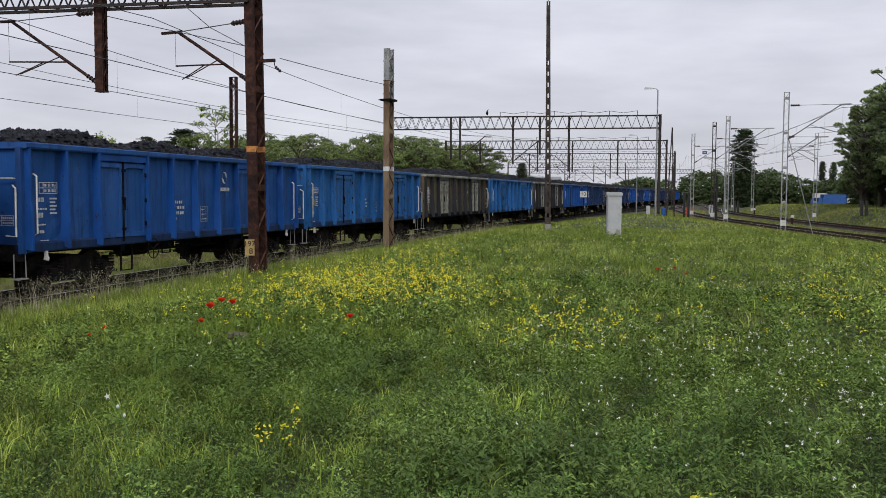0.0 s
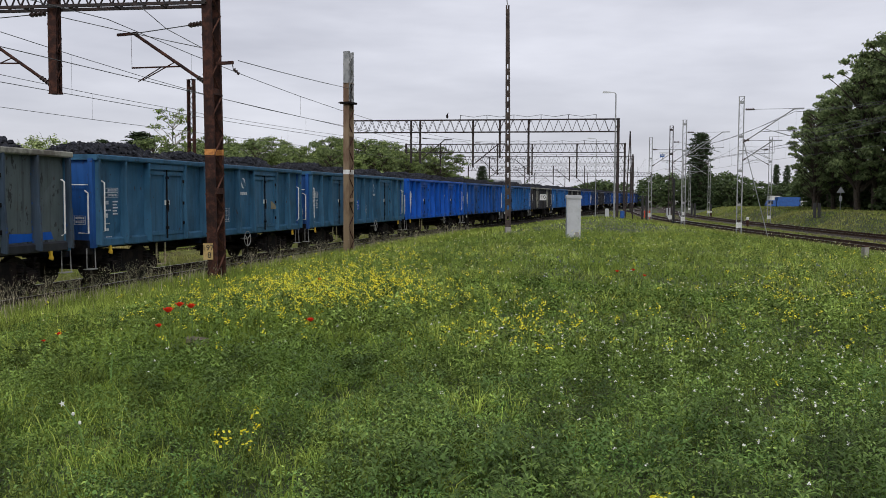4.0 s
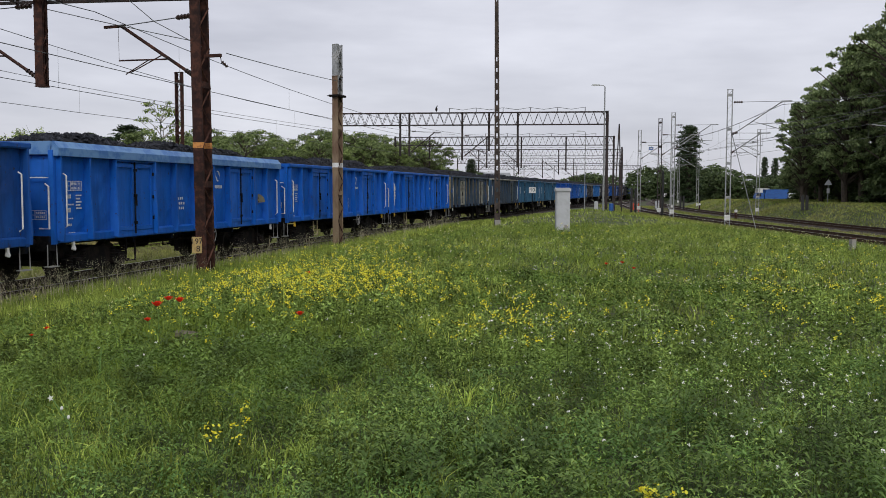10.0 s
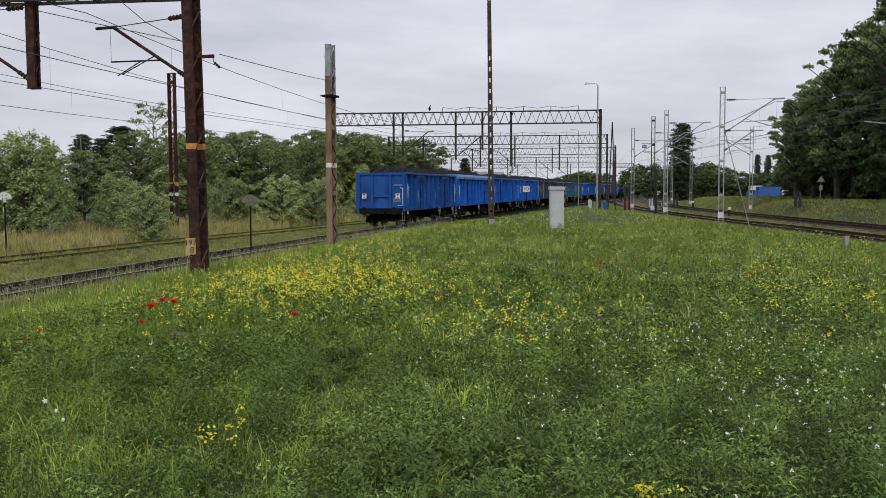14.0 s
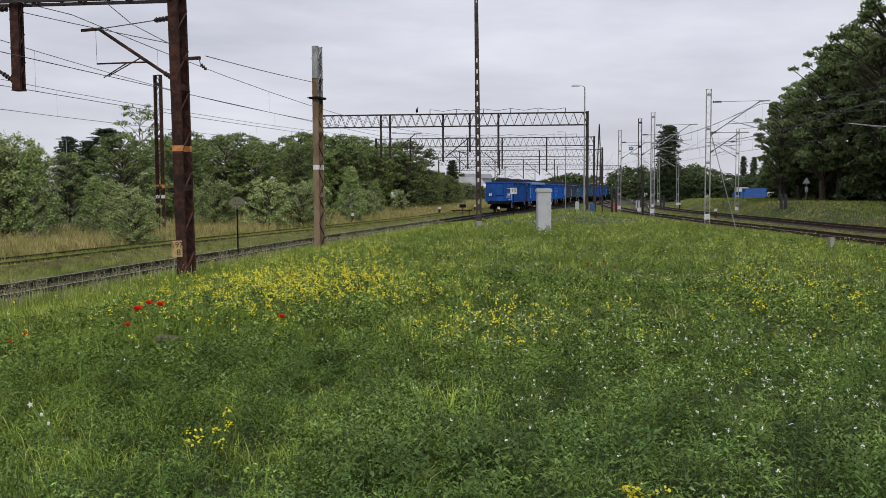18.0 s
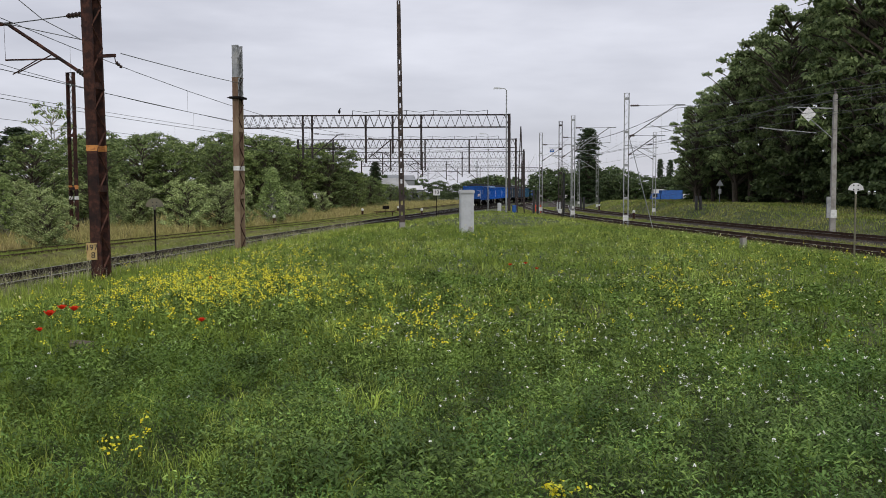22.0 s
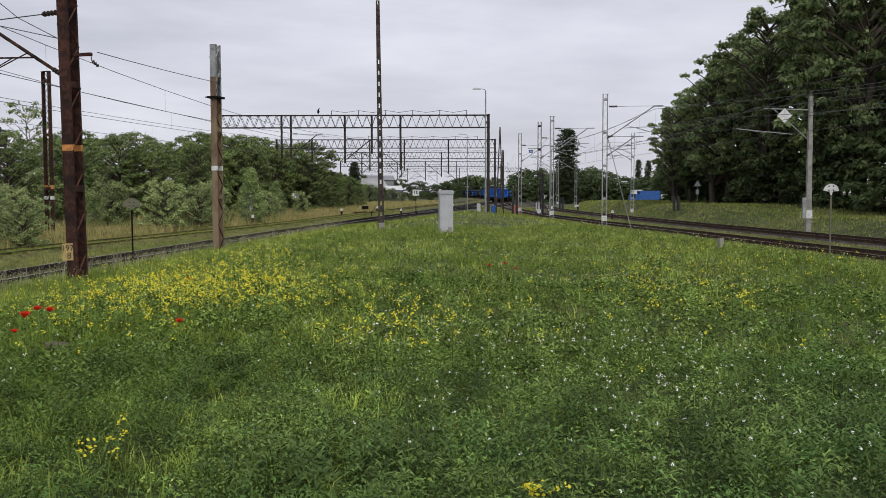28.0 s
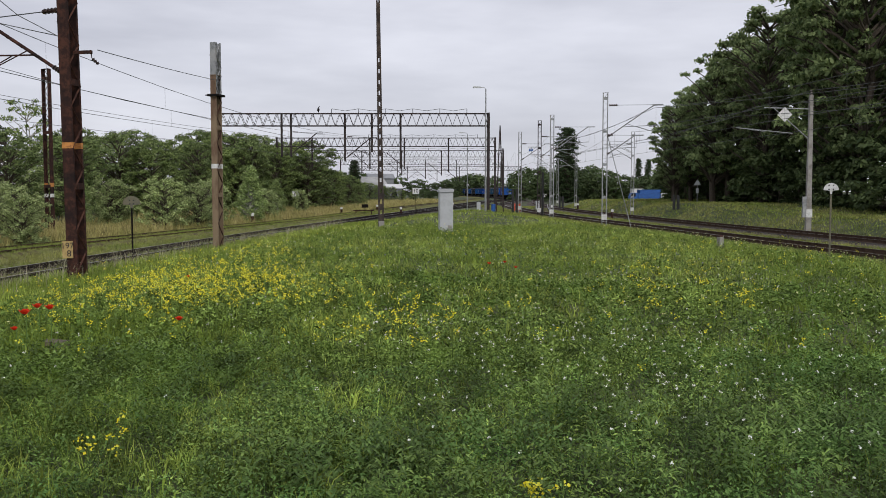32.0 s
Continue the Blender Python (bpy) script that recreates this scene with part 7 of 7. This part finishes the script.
def poppy(x, y, h, size):
    z = gz(x, y)
    size *= 1.05
    p = thing("poppy", "red poppy on a thin stalk in the grass", "flower", pose(x, y, z), group="poppies")
    s = Shape()
    s.tube((0, 0, 0), (0.02, 0.0, h), 0.004, 5)
    part("stalk", s, M_WEED, p)
    for k in range(4):
        s = Shape()
        a = k * math.pi / 2 + 0.3
        ca, sa = math.cos(a), math.sin(a)
        rows = [(0.05, 0.0, 0.0), (0.5, 0.45, 0.32), (0.85, 0.62, 0.62), (1.0, 0.36, 0.86)]
        for r, w, up in rows:
            for q in (-1, 0, 1):
                rr = r * size * (1 - 0.12 * abs(q))
                s.v.append((rr * ca - q * w * size * sa, rr * sa + q * w * size * ca, h + up * size * 1.05 + 0.06 * size * abs(q)))
        for i in range(3):
            for j in range(2):
                s.f.append((i * 3 + j, i * 3 + j + 1, i * 3 + j + 4, i * 3 + j + 3))
                s.mi.append(0)
        part("petal", s, M_POPPY, p)
    s = Shape()
    s.lathe([(0.0, 0), (0.2 * size, 0.1 * size), (0.2 * size, 0.3 * size), (0, 0.35 * size)], (0, 0, h), "z", 8)
    part("seed_head", s, M_BLACK, p)


for x, y, h, k in ((-4.06, 8.72, 0.46, 0.055), (-4.0, 8.86, 0.5, 0.045), (-3.86, 8.82, 0.48, 0.048), (-4.08, 8.54, 0.34, 0.035), (-2.57, 8.73, 0.35, 0.04), (-4.95, 8.2, 0.37, 0.03), (-5.05, 8.1, 0.33, 0.02), (0.75, 15.2, 0.42, 0.035), (1.05, 15.8, 0.42, 0.035), (-3.83, 13.5, 0.4, 0.04), (1.15, 14.6, 0.4, 0.03)):
    poppy(x, y, h, k)
# white campion beside the viewpoint
s = Shape()
for a in range(10):
    t = a * 0.628
    r = 0.022 if a % 2 else 0.009
    s.v.append((r * math.cos(t), -0.01, r * math.sin(t) + 0.42))
s.f.append(tuple(range(10)))
s.mi.append(0)
for q, (dx, dz) in enumerate(((0.06, -0.07), (0.1, -0.12))):
    s.lathe([(0.003, 0.0), (0.009, 0.008), (0.008, 0.02), (0, 0.024)], (dx, 0, 0.42 + dz), "z", 8)
camp = thing("campion", "white campion flower on a leaning stalk", "flower", pose(-2.85, 4.75, gz(-2.85, 4.75)))
part("blossom", s, M_WFLOWER, camp)
s = Shape()
s.path([(0.16, 0, 0), (0.1, 0, 0.28), (0.0, 0, 0.42)], 0.004, 5)
part("stalk", s, M_WEED, camp)
M_SLAB = material("stained_concrete", (0.16, 0.135, 0.11), 0.95, 0, (0.08, 0.065, 0.05), 7, (0.22, 0.2, 0.17), 2.0, 0.6, 40, spec=0.1)
# broken concrete slab lying in the weeds
s = Shape()
s.prism([(-0.1, -0.07), (0.08, -0.08), (0.11, 0.05), (0.03, 0.08), (-0.08, 0.09), (-0.12, 0.03)], "z", -0.2, 0.1)
slab = thing("concrete_slab", "broken concrete slab half hidden in the weeds", "slab", pose(-3.86, 8.95, gz(-3.86, 8.95) + 0.05, 3, 5, 12), shape=s, mats=(M_SLAB,))
# grass up to the ballast edge with pale seed heads standing over it, and dry grass behind the siding
n = 70000
y = g.uniform(11, 62, n)
x = np.interp(y, TRACK_A.q[:, 1], TRACK_A.q[:, 0]) + 0.86 + g.uniform(0, 1, n) ** 1.1 * 4.0
off = x - np.interp(y, TRACK_A.q[:, 1], TRACK_A.q[:, 0])
stuff("edge_grass", "green grass growing up to the ballast edge", "grass", [blades(x, y, np.where(off < 1.7, 0.22, 0.32), 0.014 + 0.0006 * y, 0.5, np.maximum(ground_z(x, y), np.where(off < 2.0, -0.21 - 0.3 * np.clip(off - 1.3, 0, 1), -0.6)), True)], M_FIELD)
n = 3000
y = 11 + 49 * g.uniform(0, 1, n) ** 1.9
x = np.interp(y, TRACK_A.q[:, 1], TRACK_A.q[:, 0]) + 1.3 + np.abs(g.normal(size=n)) * 0.9
hgt = g.uniform(0.35, 0.85, n)
lean = g.normal(size=(n, 2)) * 0.1
stuff("seed_stems", "pale stems of tall dry grass along the ballast", "grass", [blades(x, y, hgt, 0.006 + 0.0002 * y, 0.25)], M_SEED)
k = 6
xx, yy = np.repeat(x + lean[:, 0], k) + g.normal(size=n * k) * 0.05, np.repeat(y + lean[:, 1], k) + g.normal(size=n * k) * 0.05
zz = np.repeat(ground_z(x, y) + hgt * 0.95, k) + g.normal(size=n * k) * 0.06
stuff("seed_heads", "pale tan seed heads of the tall grass", "grass", [flower_heads(xx, yy, zz, 0.008, 2, 0.014)], M_SEED)
n = 110000
y = 22 + 205 * g.uniform(0, 1, n) ** 1.6
o = np.abs(g.normal(size=n)) * 5.0
x = np.interp(y, TRACK_B.q[:, 1], TRACK_B.q[:, 0]) - 2.1 - o
stuff("dry_grass", "tall straw-coloured grass between siding and bushes", "grass", [blades(x, y, g.uniform(0.45, 0.95, n), 0.022 + 0.0007 * y, 0.5, None, True)], M_STRAW)
n = 110000
y = 15 + 105 * g.uniform(0, 1, n) ** 1.4
xa = np.interp(y, TRACK_A.q[:, 1], TRACK_A.q[:, 0])
xb = np.interp(y, TRACK_B.q[:, 1], TRACK_B.q[:, 0])
x = xb - 2.2 + (xa - xb + 0.9) * g.uniform(0, 1, n)
ok = (xa - xb) > 3.2
ys_ = 12 + 60 * g.uniform(0, 1, 9000) ** 1.3
between = np.interp(ys_, TRACK_A.q[:, 1], TRACK_A.q[:, 0]) + np.where(np.arange(9000) % 3 == 0, 0.8 + 0.4 * g.uniform(0, 1, 9000), g.uniform(-0.62, 0.62, 9000))
sparse = blades(between, ys_, 0.15 + 0 * between, 0.02 + 0 * between, 0.7, -0.2 + 0 * between, True)
stuff("track_weeds", "short yellow-green weeds between the two left tracks", "grass", [blades(x[ok], y[ok], np.where(np.abs(x - xb) < 1.2, 0.12, 0.27)[ok], 0.03 + 0 * x[ok], 0.6, np.where(np.abs(x - xb) < 1.2, -0.1, -0.36)[ok], True), sparse], M_SIDING)
n = 50000
y = g.uniform(20, 150, n)
xd = np.interp(y, TRACK_D.q[:, 1], TRACK_D.q[:, 0])
x = xd + 2.6 + g.uniform(0, 1, n) ** 1.3 * 16
stuff("bank_grass", "yellowish mown grass on the bank", "grass", [blades(x, y, 0.22 + 0 * x, 0.03 + 0.0006 * y, 0.6, None, True)], M_SIDING)

n = 60000
y = 22 + 128 * g.uniform(0, 1, n) ** 1.4
xc = np.interp(y, TRACK_C.q[:, 1], TRACK_C.q[:, 0])
xd = np.interp(y, TRACK_D.q[:, 1], TRACK_D.q[:, 0])
x = xc + 1.45 + (xd - xc - 2.7) * g.uniform(0, 1, n)
near_ = xc - 1.35 - g.uniform(0, 1, n) ** 1.2 * 3.2
x = np.where(np.arange(n) % 2 == 0, x, near_)
z = np.maximum(ground_z(x, y), -0.36)
stuff("line_grass", "short green grass growing along the running lines", "grass", [blades(x, y, np.where(np.arange(n) % 2 == 0, 0.2, 0.24), 0.02 + 0.0007 * y, 0.6, z, True)], M_SIDING)


# ---- everything that moves ----
def along(k, t):
    """Arc length of the middle of wagon k at time t."""
    return TRAIN_S0 + 27.18 + SPEED * (t - 12) + WAGON * (k + 0.5)


def motions():
    for k, w in enumerate(train):
        rows = []
        for i in range(33):
            t = i * 1.0
            s = along(k, t)
            a, b = TRACK_A(s - 4.5), TRACK_A(s + 4.5)
            c = (a + b) / 2
            rows.append((t, pose(c[0], c[1], 0, 0, 0, math.degrees(math.atan2(-(b[0] - a[0]), b[1] - a[1])))))
        walk(w, rows)
    # wheels of the wagons that pass close by roll along
    step = 1 / 30
    spin = [(i * step, pose(0, 0, 0, -math.degrees(SPEED * i * step / 0.46))) for i in range(int(32 / step) + 1)]
    for w in train[:10]:
        for bogie in w.children:
            for wheel in bogie.children:
                if wheel.name.startswith("wheelset"):
                    seat = wheel.location.copy()
                    walk(wheel, [(t, Matrix.Translation(seat) @ m) for t, m in spin])


# sleepers where the lines pass close by
for line_, a_, b_, t_ in ((TRACK_A, 148, 240, TRACKS[0]), (TRACK_C, 140, 215, TRACKS[2]), (TRACK_D, 155, 205, TRACKS[3])):
    build_sleepers(line_, a_, b_, t_)

motions()
